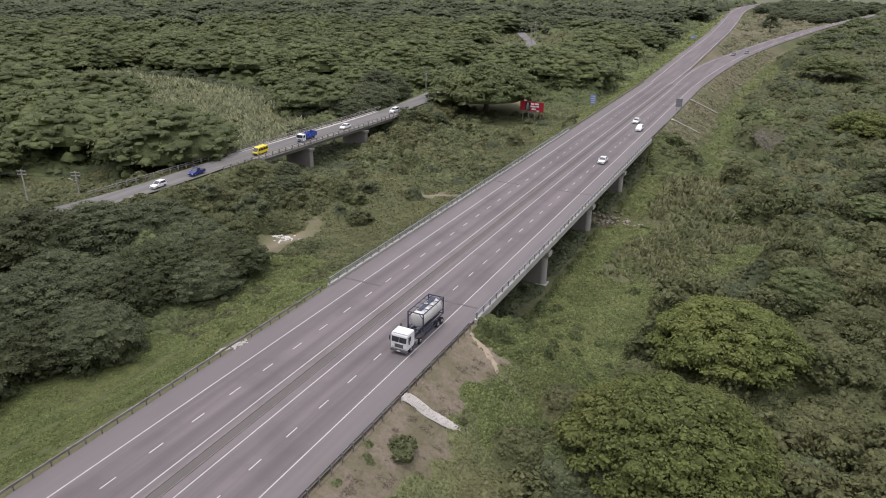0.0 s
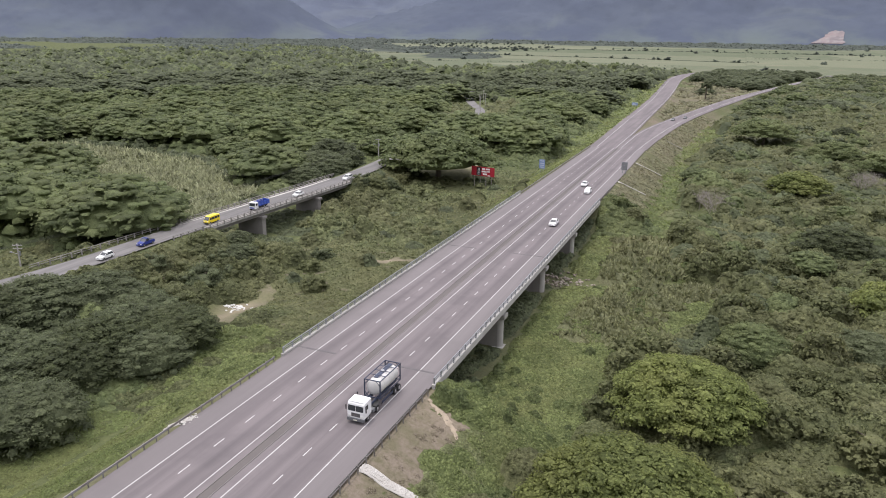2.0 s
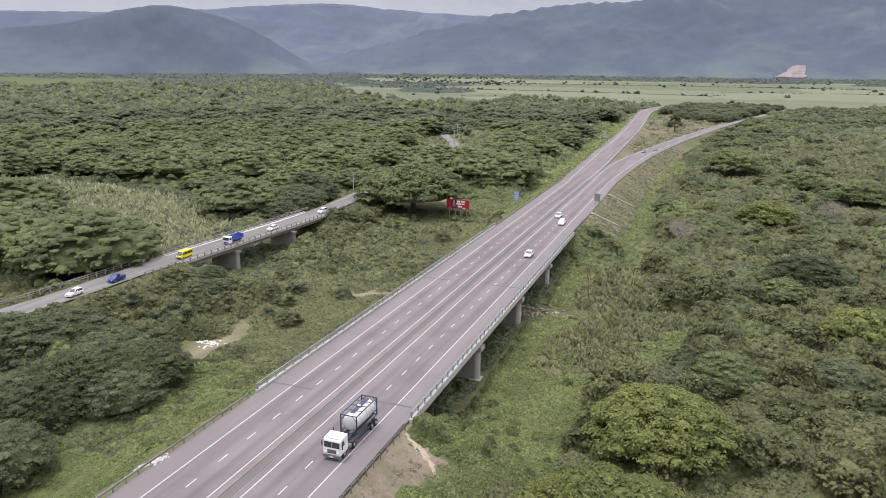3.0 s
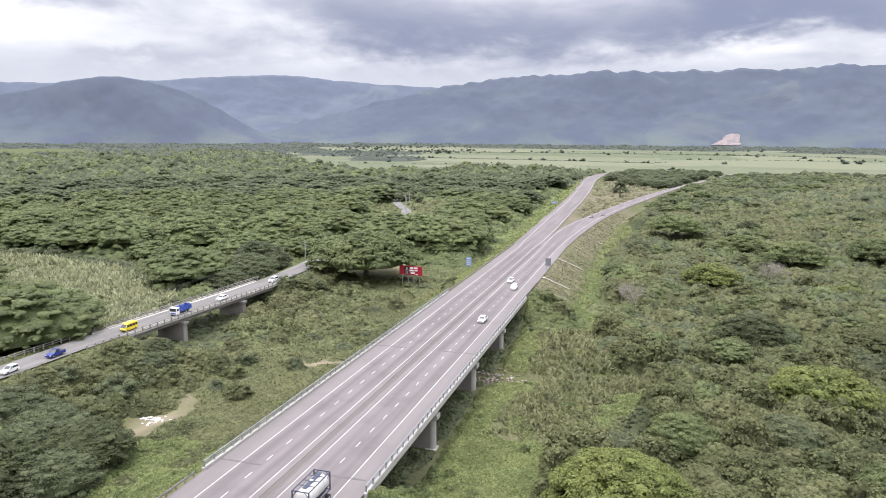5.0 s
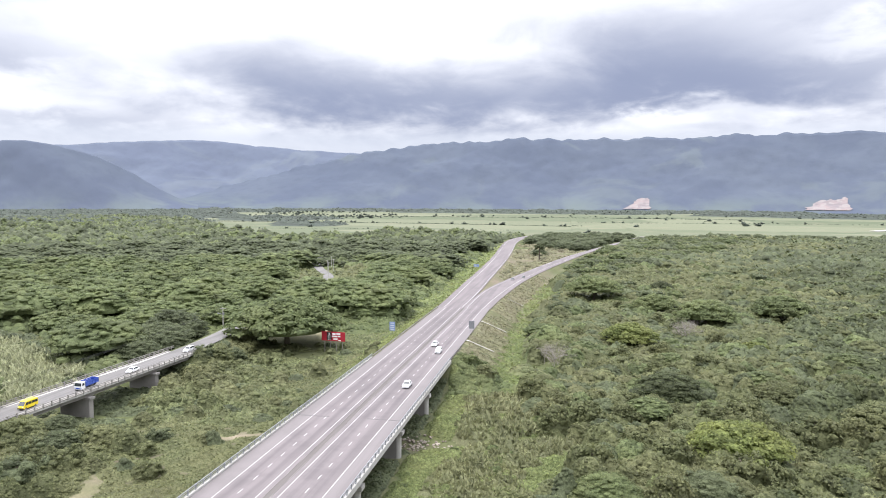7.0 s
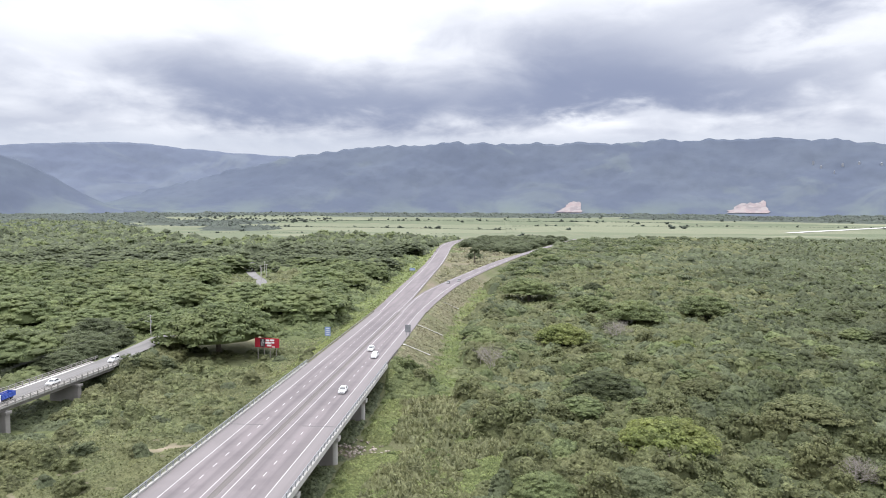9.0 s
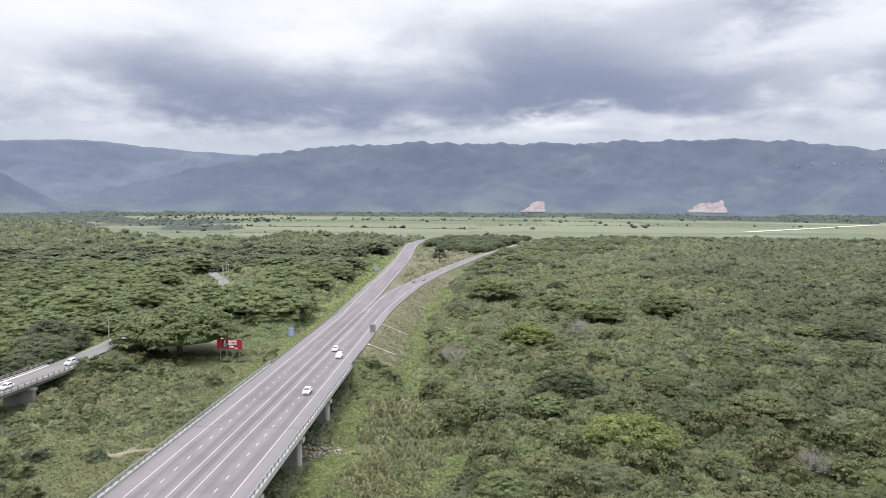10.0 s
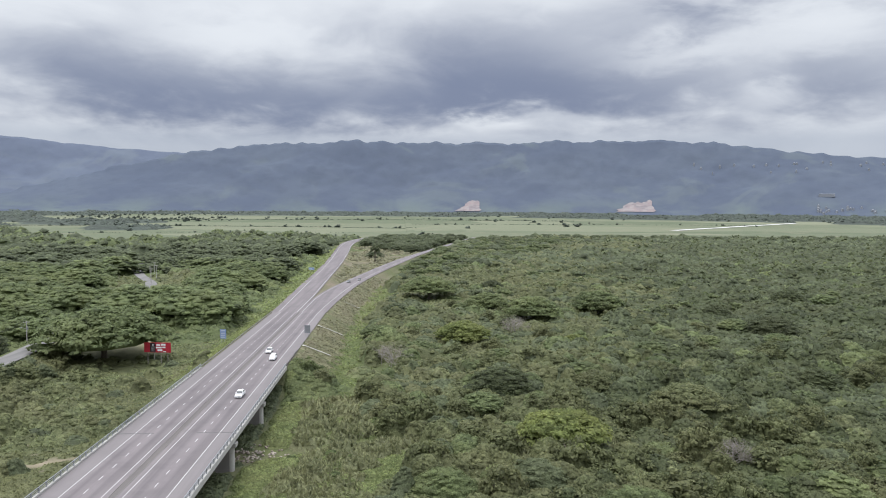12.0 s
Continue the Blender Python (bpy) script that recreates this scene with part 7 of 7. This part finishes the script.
    # tank container
    y0, y1, z0, z1 = 4.55, 10.61, 1.42, 4.0
    bm = bmesh.new()
    seg = 28
    rings = []
    zc, r = (z0 + z1) / 2, 1.12
    for yy, k in ((y0 + 0.12, 0.05), (y0 + 0.16, 0.5), (y0 + 0.26, 0.8), (y0 + 0.42, 0.96), (y0 + 0.6, 1.0), (y1 - 0.6, 1.0), (y1 - 0.42, 0.96), (y1 - 0.26, 0.8), (y1 - 0.16, 0.5), (y1 - 0.12, 0.05)):
        rings.append([bm.verts.new((k * r * math.cos(a * 2 * math.pi / seg), yy, zc + k * r * math.sin(a * 2 * math.pi / seg))) for a in range(seg)])
    for ra, rb in zip(rings, rings[1:]):
        for a in range(seg):
            bm.faces.new((ra[a], rb[a], rb[(a + 1) % seg], ra[(a + 1) % seg])).smooth = True
    bm.faces.new(rings[0])
    bm.faces.new(rings[-1])
    bmesh.ops.recalc_face_normals(bm, faces=bm.faces)
    tank = part("tank", bm, TANK_SKIN, root, "dull silver-white cylindrical tank")
    for yy in (y0 + 1.5, (y0 + y1) / 2, y1 - 1.5):
        bm = bmesh.new()
        rod(bm, (0, yy - 0.06, zc), (0, yy + 0.06, zc), r + 0.025, sides=28)
        part("tank_band", bm, TANK_SKIN, tank)
    for yy in (y0, y1):
        for sx in (-1, 1):
            part("corner_post", boxed((sx * 1.15 - 0.07, yy - 0.07, z0), (sx * 1.15 + 0.07, yy + 0.07, z1), 0.01), FRAME_BLUE, root)
            for za, zb in ((z1 - 0.75, z1 - 0.06), (z0 + 0.75, z0 + 0.06)):
                bm = rod(bmesh.new(), (sx * 1.12, yy, za), (sx * 0.5, yy, zb), 0.05, sides=6)
                part("corner_brace", bm, FRAME_BLUE, root)
        for zz in (z0 + 0.07, z1 - 0.06):
            part("end_beam", boxed((-1.2, yy - 0.06, zz - 0.06), (1.2, yy + 0.06, zz + 0.06), 0.01), FRAME_BLUE, root)
    for sx in (-1, 1):
        for zz in (z0 + 0.08, z1 - 0.06):
            part("side_beam", boxed((sx * 1.15 - 0.05, y0, zz - 0.06), (sx * 1.15 + 0.05, y1, zz + 0.06), 0.01), FRAME_BLUE, root)
    part("walkway", boxed((-0.35, y0 + 1.0, z1 - 0.12), (0.3, y1 - 0.5, z1 - 0.07)), FRAME_BLUE, root)
    for k in range(3):
        part("cross_slat", boxed((-1.1, y0 + 1.6 + k * 1.4, z1 - 0.1), (1.1, y0 + 1.75 + k * 1.4, z1 - 0.05)), FRAME_BLUE, root)
    bm = bmesh.new()
    rod(bm, (0, (y0 + y1) / 2, z1 - 0.2), (0, (y0 + y1) / 2, z1 + 0.06), 0.27, sides=14)
    part("manhole", bm, CHROME, root)


tanker("white cab-over truck carrying a silver tank container", 7.95, 69.0, float(road_z(69.0)))

# ---- signs and billboard ----
SIGN_BLUE = plain("blue_sign_face", (0.22, 0.29, 0.50), 0.5, wear=0.2)
SIGN_BACK = plain("grey_sign_back", (0.24, 0.245, 0.255), 0.6, 0.1, wear=0.3)
SIGN_WHITE = plain("white_sign_print", (0.72, 0.72, 0.72), 0.6, wear=0.15)
BILL_RED = plain("red_poster", (0.36, 0.015, 0.03), 0.6, wear=0.2)
BILL_DARK = plain("dark_poster", (0.035, 0.02, 0.025), 0.6, wear=0.2)
POLE_WOOD = plain("pale_pole_timber", (0.40, 0.38, 0.35), 0.9, scale=3, wear=0.4, bump=0.3)
TIMBER = plain("weathered_timber", (0.22, 0.20, 0.175), 0.9, scale=3, wear=0.5, bump=0.3)


def board(name, label, category, x, y, w, z0, z1, face, bars, turn=0.0, posts=2, frame_mat=STEEL):
    """A flat sign on posts; bars are (x0, x1, z0, z1, material) in shares of the face."""
    g = float(ground_z(x, y))
    root = new(name)
    root.matrix_basis = Matrix.LocRotScale(Vector((x, y, 0)), Euler((0, 0, turn)), None)
    tagged(root, label, category)
    panel = part("panel", boxed((-w / 2, -0.06, z0), (w / 2, 0.06, z1), 0.02), face, root)
    for a, b, c, d, m in bars:
        part("print", boxed((-w / 2 + a * w, -0.075, z0 + c * (z1 - z0)), (-w / 2 + b * w, -0.058, z0 + d * (z1 - z0))), m, panel)
    for k in range(posts):
        px = -w / 2 + w * (k + 0.5) / posts
        bm = bmesh.new()
        rod(bm, (px, 0.14, g - 0.6), (px, 0.14, z1 - 0.1), 0.09 if posts < 3 else 0.14, sides=8)
        part("post", bm, frame_mat, root)
    return root


board("billboard", "red roadside billboard with white print on timber posts", "billboard", -37.5, 250.0, 9.6, -6.2, -2.7, BILL_RED,
      [(0.22, 0.43, 0.06, 0.94, BILL_DARK), (0.27, 0.40, 0.10, 0.62, SIGN_WHITE), (0.30, 0.36, 0.62, 0.85, SIGN_WHITE), (0.46, 0.60, 0.66, 0.86, SIGN_WHITE), (0.63, 0.80, 0.70, 0.88, SIGN_WHITE),
       (0.44, 0.66, 0.42, 0.58, SIGN_WHITE), (0.68, 0.80, 0.46, 0.60, SIGN_WHITE), (0.50, 0.68, 0.14, 0.32, SIGN_WHITE), (0.71, 0.82, 0.04, 0.14, SIGN_WHITE)], -0.12, 4, TIMBER)
board("road_sign", "blue roadside sign with white lines of print on posts", "sign", -23.3, 284.0, 2.4, -8.0, -4.3, SIGN_BLUE,
      [(0.15, 0.85, 0.82, 0.88, SIGN_WHITE), (0.15, 0.85, 0.56, 0.62, SIGN_WHITE), (0.15, 0.85, 0.34, 0.40, SIGN_WHITE), (0.15, 0.85, 0.12, 0.18, SIGN_WHITE)], -0.05)
board("road_sign", "wide blue direction sign beside the far highway", "sign", -24.5, 575.0, 4.4, -8.6, -6.5, SIGN_BLUE, [(0.1, 0.6, 0.55, 0.65, SIGN_WHITE), (0.1, 0.8, 0.25, 0.35, SIGN_WHITE)])
sign = board("road_sign", "back of a grey road sign on two posts", "sign", 12.5, 266.0, 2.2, -2.6, 0.4, SIGN_BACK, [(0.08, 0.92, k / 6 + 0.05, k / 6 + 0.09, STEEL) for k in range(6)])


# ---- poles and wires ----
def utility_pole(label, x, y, tall, arms, lamp=False, z=None):
    g = float(ground_z(x, y)) if z is None else z
    root = new("utility_pole")
    root.matrix_basis = Matrix.Translation((x, y, g))
    tagged(root, label, "utility pole")
    bm = bmesh.new()
    rod(bm, (0, 0, -1), (0, 0, tall), 0.20, 0.15, sides=10)
    part("pole", bm, POLE_WOOD, root)
    for k in range(arms):
        part("crossarm", boxed((-1.15, -0.07, tall - 0.45 - 0.8 * k), (1.15, 0.07, tall - 0.3 - 0.8 * k), 0.01, Matrix.Rotation(0.35, 4, "Z")), POLE_WOOD, root)
        for dx in (-1.0, -0.4, 0.4, 1.0):
            bm = bmesh.new()
            rod(bm, (dx * 0.94, dx * 0.34, tall - 0.3 - 0.8 * k), (dx * 0.94, dx * 0.34, tall - 0.12 - 0.8 * k), 0.05, sides=6)
            part("insulator", bm, CONCRETE, root)
    if lamp:
        bm = bmesh.new()
        rod(bm, (0, 0, tall * 0.66), (-1.6, -0.5, tall * 0.72), 0.045, sides=6)
        part("lamp_arm", bm, STEEL, root)
        part("lamp_head", boxed((-2.1, -0.65, tall * 0.70), (-1.5, -0.4, tall * 0.74), 0.03), STEEL, root)
        bm = bmesh.new()
        rod(bm, (0.35, 0.1, tall * 0.62), (0.35, 0.1, tall * 0.75), 0.22, sides=10)
        part("transformer", bm, STEEL, root)
    return root


def wire(a, b, sag=0.7):
    curve = bpy.data.curves.new("wire", "CURVE")
    curve.dimensions, curve.bevel_depth = "3D", 0.022
    spline = curve.splines.new("POLY")
    n = 14
    spline.points.add(n - 1)
    for k in range(n):
        t = k / (n - 1)
        p = Vector(a).lerp(Vector(b), t) - Vector((0, 0, 4 * sag * t * (1 - t)))
        spline.points[k].co = (*p, 1)
    curve.materials.append(BLACK_PLASTIC)
    tagged(new("power_line", curve), "thin dark sagging power line between poles", "power line")


SPOTS = [(-113.2, 101.4, 9.6, 2, False), (-107.0, 110.8, 7.6, 2, True), (-91.3, 268.5, 8.4, 1, True), (-97.5, 262.5, 8.0, 0, False)]
for px, py, tall, arms, lamp in SPOTS:
    utility_pole("weathered timber utility pole with crossarms" if arms else "bare weathered timber pole beside the old road", px, py, tall, arms, lamp)
for px, py in ((-126.5, 500.0), (-129.0, 520.0), (-121.0, 486.0), (-140.0, 548.0)):
    utility_pole("distant timber utility pole beside the old road", px, py, 11.0, 1)
za = float(ground_z(-113.2, 101.4)) + 9.2
zb = float(ground_z(-107.0, 110.8)) + 7.3
for k in (-0.9, 0.0, 0.9):
    wire((-113.2 + k, 101.4 + 0.3 * k, za), (-150 + k, 60, za - 0.5))
    wire((-113.2 + k, 101.4 + 0.3 * k, za - 0.8), (-107.0 + k, 110.8, zb))
    wire((-107.0 + k, 110.8, zb), (-91.3 + k, 268.5, float(ground_z(-91.3, 268.5)) + 8.1), 2.2)

# ---- drains, rocks and rubble ----


def chute(label, points, width, lift=0.0, mat=STONE):
    """A stone-pitched drain down a bank, of single set stones between two low kerbs."""
    root = tagged(new("drain_chute"), label, "drain", kind="structure")
    dense = []
    for (ax, ay), (bx_, by_) in zip(points, points[1:]):
        n = max(2, int(math.hypot(bx_ - ax, by_ - ay) / 0.5))
        dense += [(ax + (bx_ - ax) * k / n, ay + (by_ - ay) * k / n) for k in range(n)]
    dense.append(points[-1])
    px, py = np.array(dense).T
    dx, dy = np.gradient(px), np.gradient(py)
    d = np.hypot(dx, dy)
    nx, ny = -dy / d, dx / d
    pz = ground_z(px, py) + lift
    heap = Heap()
    rows = []
    for off, up in ((-0.62, 0.02), (-0.55, 0.18), (-0.45, 0.18), (-0.40, 0.05), (0.40, 0.05), (0.45, 0.18), (0.55, 0.18), (0.62, 0.02)):
        rows.append(np.stack([px + nx * off * width, py + ny * off * width, pz + up], -1))
    v = np.stack(rows, 1)
    i, j = np.meshgrid(np.arange(len(px) - 1), np.arange(7), indexing="ij")
    q = (i * 8 + j).ravel()
    heap.add(v.reshape(-1, 3), np.stack([q, q + 1, q + 9, q + 8], 1))
    part("bed", heap.mesh("bed", mat), mat, root)
    return root, px, py, pz, nx, ny


def pebble(seed, flat=0.6):
    rng = np.random.default_rng(seed)
    v, f = ICO2
    heap = Heap()
    heap.add(v * (1 + 0.16 * rng.normal(size=(len(v), 1)).clip(-1.4, 1.4)) * np.array([0.5, 0.42, 0.5 * flat]), f)
    return heap.mesh("stone", STONE)


PEBBLES = [pebble(s) for s in range(4)]
root, px, py, pz, nx, ny = chute("pale stone-lined drain chute down the dry bank", [(13.0, 61.2), (14.6, 61.3), (16.3, 61.3), (18.4, 61.9), (20.8, 63.3)], 1.3)
row_at = np.linspace(0, len(px) - 1, 46)
px, py, pz, nx, ny = (np.interp(row_at, np.arange(len(px)), v) for v in (px, py, pz, nx, ny))
for k in range(46):
    for off in (-0.34, -0.2, -0.07, 0.07, 0.2, 0.34):
        off += veg.uniform(-0.03, 0.03)
        ob = part("stone", PEBBLES[int(veg.integers(4))], STONE, root)
        s = veg.uniform(0.3, 0.5)
        ob.matrix_basis = Matrix.LocRotScale(Vector((px[k] + nx[k] * off * 1.3, py[k] + ny[k] * off * 1.3, pz[k] + 0.1)), Euler((0, 0, veg.uniform(0, 6))), Vector((s, s, s)))
chute("pale concrete drain running down the far bank", [(13.2, 247.5), (17.5, 249.8), (22.4, 252.2)], 0.8, 0.28, WHITE_CONC)
chute("pale concrete drain running down the far bank", [(13.4, 291.2), (18, 294), (23.4, 296.5)], 0.8, 0.28, WHITE_CONC)
chute("thin concrete drain on the far bank", [(17.6, 376.0), (27.0, 379.5)], 1.0, 0.3)
chute("pale concrete culvert outlet beside the guardrail", [(-12.6, 61.4), (-13.6, 60.8), (-15.2, 60.6)], 0.9)
apron = part("apron", sloped(boxed((-12.5, 60.4, -0.36), (-11.5, 62.4, -0.02), 0.05)), STONE, highway, "rough pale stone apron at the culvert")
for n in range(60):
    x, y = -12.0 + veg.normal() * 0.3, 61.4 + veg.normal() * 0.65
    k = veg.uniform(0.12, 0.36)
    ob = part("stone", PEBBLES[n % 4], STONE, apron)
    ob.matrix_basis = Matrix.LocRotScale(Vector((x, y, float(road_z(y)) + 0.02)), Euler((0, 0, veg.uniform(0, 6))), Vector((k, k, k * 0.6)))
OCHRE = plain("ochre_washed_soil", (0.33, 0.27, 0.20), 0.95, scale=2.5, wear=0.8, second=(0.19, 0.155, 0.11), bump=0.4)


def earth_track(label, points, widths, mat):
    """A worn ribbon of bare earth with ragged edges that follows the ground."""
    k = np.arange(0, len(points) - 1 + 0.01, 0.12)
    px, py, w = (np.interp(k, np.arange(len(points)), v) for v in (*np.array(points, float).T, widths))
    dx, dy = np.gradient(px), np.gradient(py)
    d = np.hypot(dx, dy)
    rows = []
    for off in (-1.0, -0.55, 0.0, 0.55, 1.0):
        ragged = off * w * 0.5 * (1 + 0.4 * veg.normal(size=len(k)).clip(-1.3, 1.3) * (abs(off) == 1.0))
        x, y = px - dy / d * ragged, py + dx / d * ragged
        rows.append(np.stack([x, y, ground_z(x, y) + (0.07 if abs(off) < 1 else -0.05) + 0.015 * veg.normal(size=len(k))], 1))
    v = np.stack(rows, 1)
    a = (np.arange(len(k) - 1)[:, None] * 5 + np.arange(4)[None]).ravel()
    heap = Heap()
    heap.add(v.reshape(-1, 3), np.stack([a, a + 5, a + 6, a + 1], 1))
    tagged(new("bare_earth", heap.mesh("bare_earth", mat, True)), label, "bare earth", kind="structure")


earth_track("ochre washed-out scar of bare earth on the dry bank", [(13.6, 79.2), (15.0, 78.6), (16.6, 77.9), (18.2, 76.8), (19.5, 75.4)], [0.5, 1.1, 1.5, 1.0, 0.4], OCHRE)
earth_track("narrow worn footpath at the foot of the bank", [(19.4, 75.6), (21.2, 73.9), (23.2, 72.6), (25.6, 72.4), (28.2, 72.6)], [0.35, 0.3, 0.35, 0.3, 0.3], SOIL)
BROWN_STONE = plain("brown_river_stone", (0.25, 0.21, 0.17), 0.9, scale=2, wear=0.5, bump=0.4)
TAN_STONE = plain("tan_river_stone", (0.34, 0.30, 0.25), 0.9, scale=2, wear=0.5, bump=0.4)
TAN = [m.copy() for m in PEBBLES]
for m in TAN:
    m.materials.clear()
    m.materials.append(TAN_STONE)
BROWN = [m.copy() for m in PEBBLES]
for m in BROWN:
    m.materials.clear()
    m.materials.append(BROWN_STONE)
for n in range(110):
    x, y = 12.5 + veg.normal() * 4.6, 162.6 + veg.normal() * 2.0
    s = veg.uniform(0.4, 0.95) * (1.5 if n % 9 == 0 else 1.0)
    ob = new("boulder", (TAN if n % 5 < 2 else BROWN)[n % 4])
    ob.matrix_basis = Matrix.LocRotScale(Vector((x, y, float(ground_z(x, y)) + 0.18 * s)), Euler((veg.uniform(-0.4, 0.4), veg.uniform(-0.4, 0.4), veg.uniform(0, 6))), Vector((s, s, s)))
    tagged(ob, "pale rounded boulder in the dry stream bed" if n % 5 < 2 else "brown rounded boulder in the dry stream bed", "boulder", "boulders beside the pier")
RUBBLE = plain("white_rubble", (0.52, 0.51, 0.48), 0.9, wear=0.3)
white_chunk = PEBBLES[0].copy()
white_chunk.materials.clear()
white_chunk.materials.append(RUBBLE)
for n in range(70):
    x, y = -49.3 + veg.normal() * (1.5 if n % 4 else 2.8), 116.8 + veg.normal() * 0.9
    s = veg.uniform(0.2, 0.75)
    ob = new("rubble_chunk", white_chunk)
    ob.matrix_basis = Matrix.LocRotScale(Vector((x, y, float(ground_z(x, y)) + 0.15 * s)), Euler((veg.uniform(-0.5, 0.5), 0, veg.uniform(0, 6))), Vector((s * 1.2, s, s * 0.7)))
    tagged(ob, "white rubble chunk dumped in the stream bed", "rubble", "white rubble heap")


# ---- single plants ----
def palm(label, x, y, tall, spread):
    g = float(ground_z(x, y))
    root = new("palm_tree")
    root.matrix_basis = Matrix.Translation((x, y, g))
    tagged(root, label, "palm tree")
    bm = bmesh.new()
    rod(bm, (0, 0, -0.5), (0, 0, tall * 0.5), 0.62, 0.5, sides=10)
    rod(bm, (0, 0, tall * 0.5), (0, 0, tall * 0.74), 0.5, 0.4, sides=10)
    part("trunk", bm, BARK, root)
    rng = np.random.default_rng(5)
    heap = Heap()
    for k in range(26):
        a, up = k * 2.4, rng.uniform(-0.5, 1.1)
        for s in np.linspace(0.15, 1, 9):
            r = spread * s
            c = np.array([[r * math.cos(a), r * math.sin(a), tall * 0.74 + r * up * 0.6 - 0.09 * r * r]])
            heap.add(*sprays(np.repeat(c, 3, 0) + rng.normal(size=(3, 3)) * 0.25, rng.normal(size=(3, 3)) + np.array([0, 0, 1.2]), 0.9, rng, 2.0))
    part("crown", heap.mesh("crown", LEAF_DARK), LEAF_DARK, root)


palm("tall shaggy palm between the two far carriageways", 23.2, 677.0, 17.5, 4.4)


def bare_shrub(label, x, y, radius, tall, seed):
    """A leafless, twiggy grey shrub."""
    g = float(ground_z(x, y))
    rng = np.random.default_rng(seed)
    heap = Heap()

    def twig(a, d, length, r, depth):
        b = a + d * length
        u = np.cross(d, rng.normal(size=3))
        u /= np.linalg.norm(u)
        w_ = np.cross(d, u)
        ring = [u, -0.5 * u + 0.87 * w_, -0.5 * u - 0.87 * w_]
        heap.add(np.array([a + p * r for p in ring] + [b + p * r * 0.6 for p in ring]), np.array([[0, 1, 4, 3], [1, 2, 5, 4], [2, 0, 3, 5]]))
        if depth:
            for _ in range(3):
                n = d + rng.normal(size=3) * 0.55
                n[2] = abs(n[2]) * 0.8 + 0.1
                twig(b, n / np.linalg.norm(n), length * 0.72, r * 0.6, depth - 1)
    for _ in range(16):
        d = np.array([rng.normal() * radius, rng.normal() * radius, tall])
        twig(np.array([rng.normal() * radius * 0.3, rng.normal() * radius * 0.3, 0.0]), d / np.linalg.norm(d), tall * 0.42, 0.09, 4)
    root = new("bare_shrub")
    root.matrix_basis = Matrix.Translation((x, y, g))
    tagged(root, label, "shrub")
    part("branchwork", heap.mesh("branchwork", TWIG), TWIG, root)


bare_shrub("leafless grey-brown shrub at the edge of the thicket", 43.0, 246.0, 6.5, 7.0, 1)
bare_shrub("leafless purple-grey shrub among green trees", 97.0, 300.0, 4.0, 7.5, 2)
bare_shrub("leafless grey shrub in the thicket", 122.0, 150.0, 3.5, 5.0, 3)
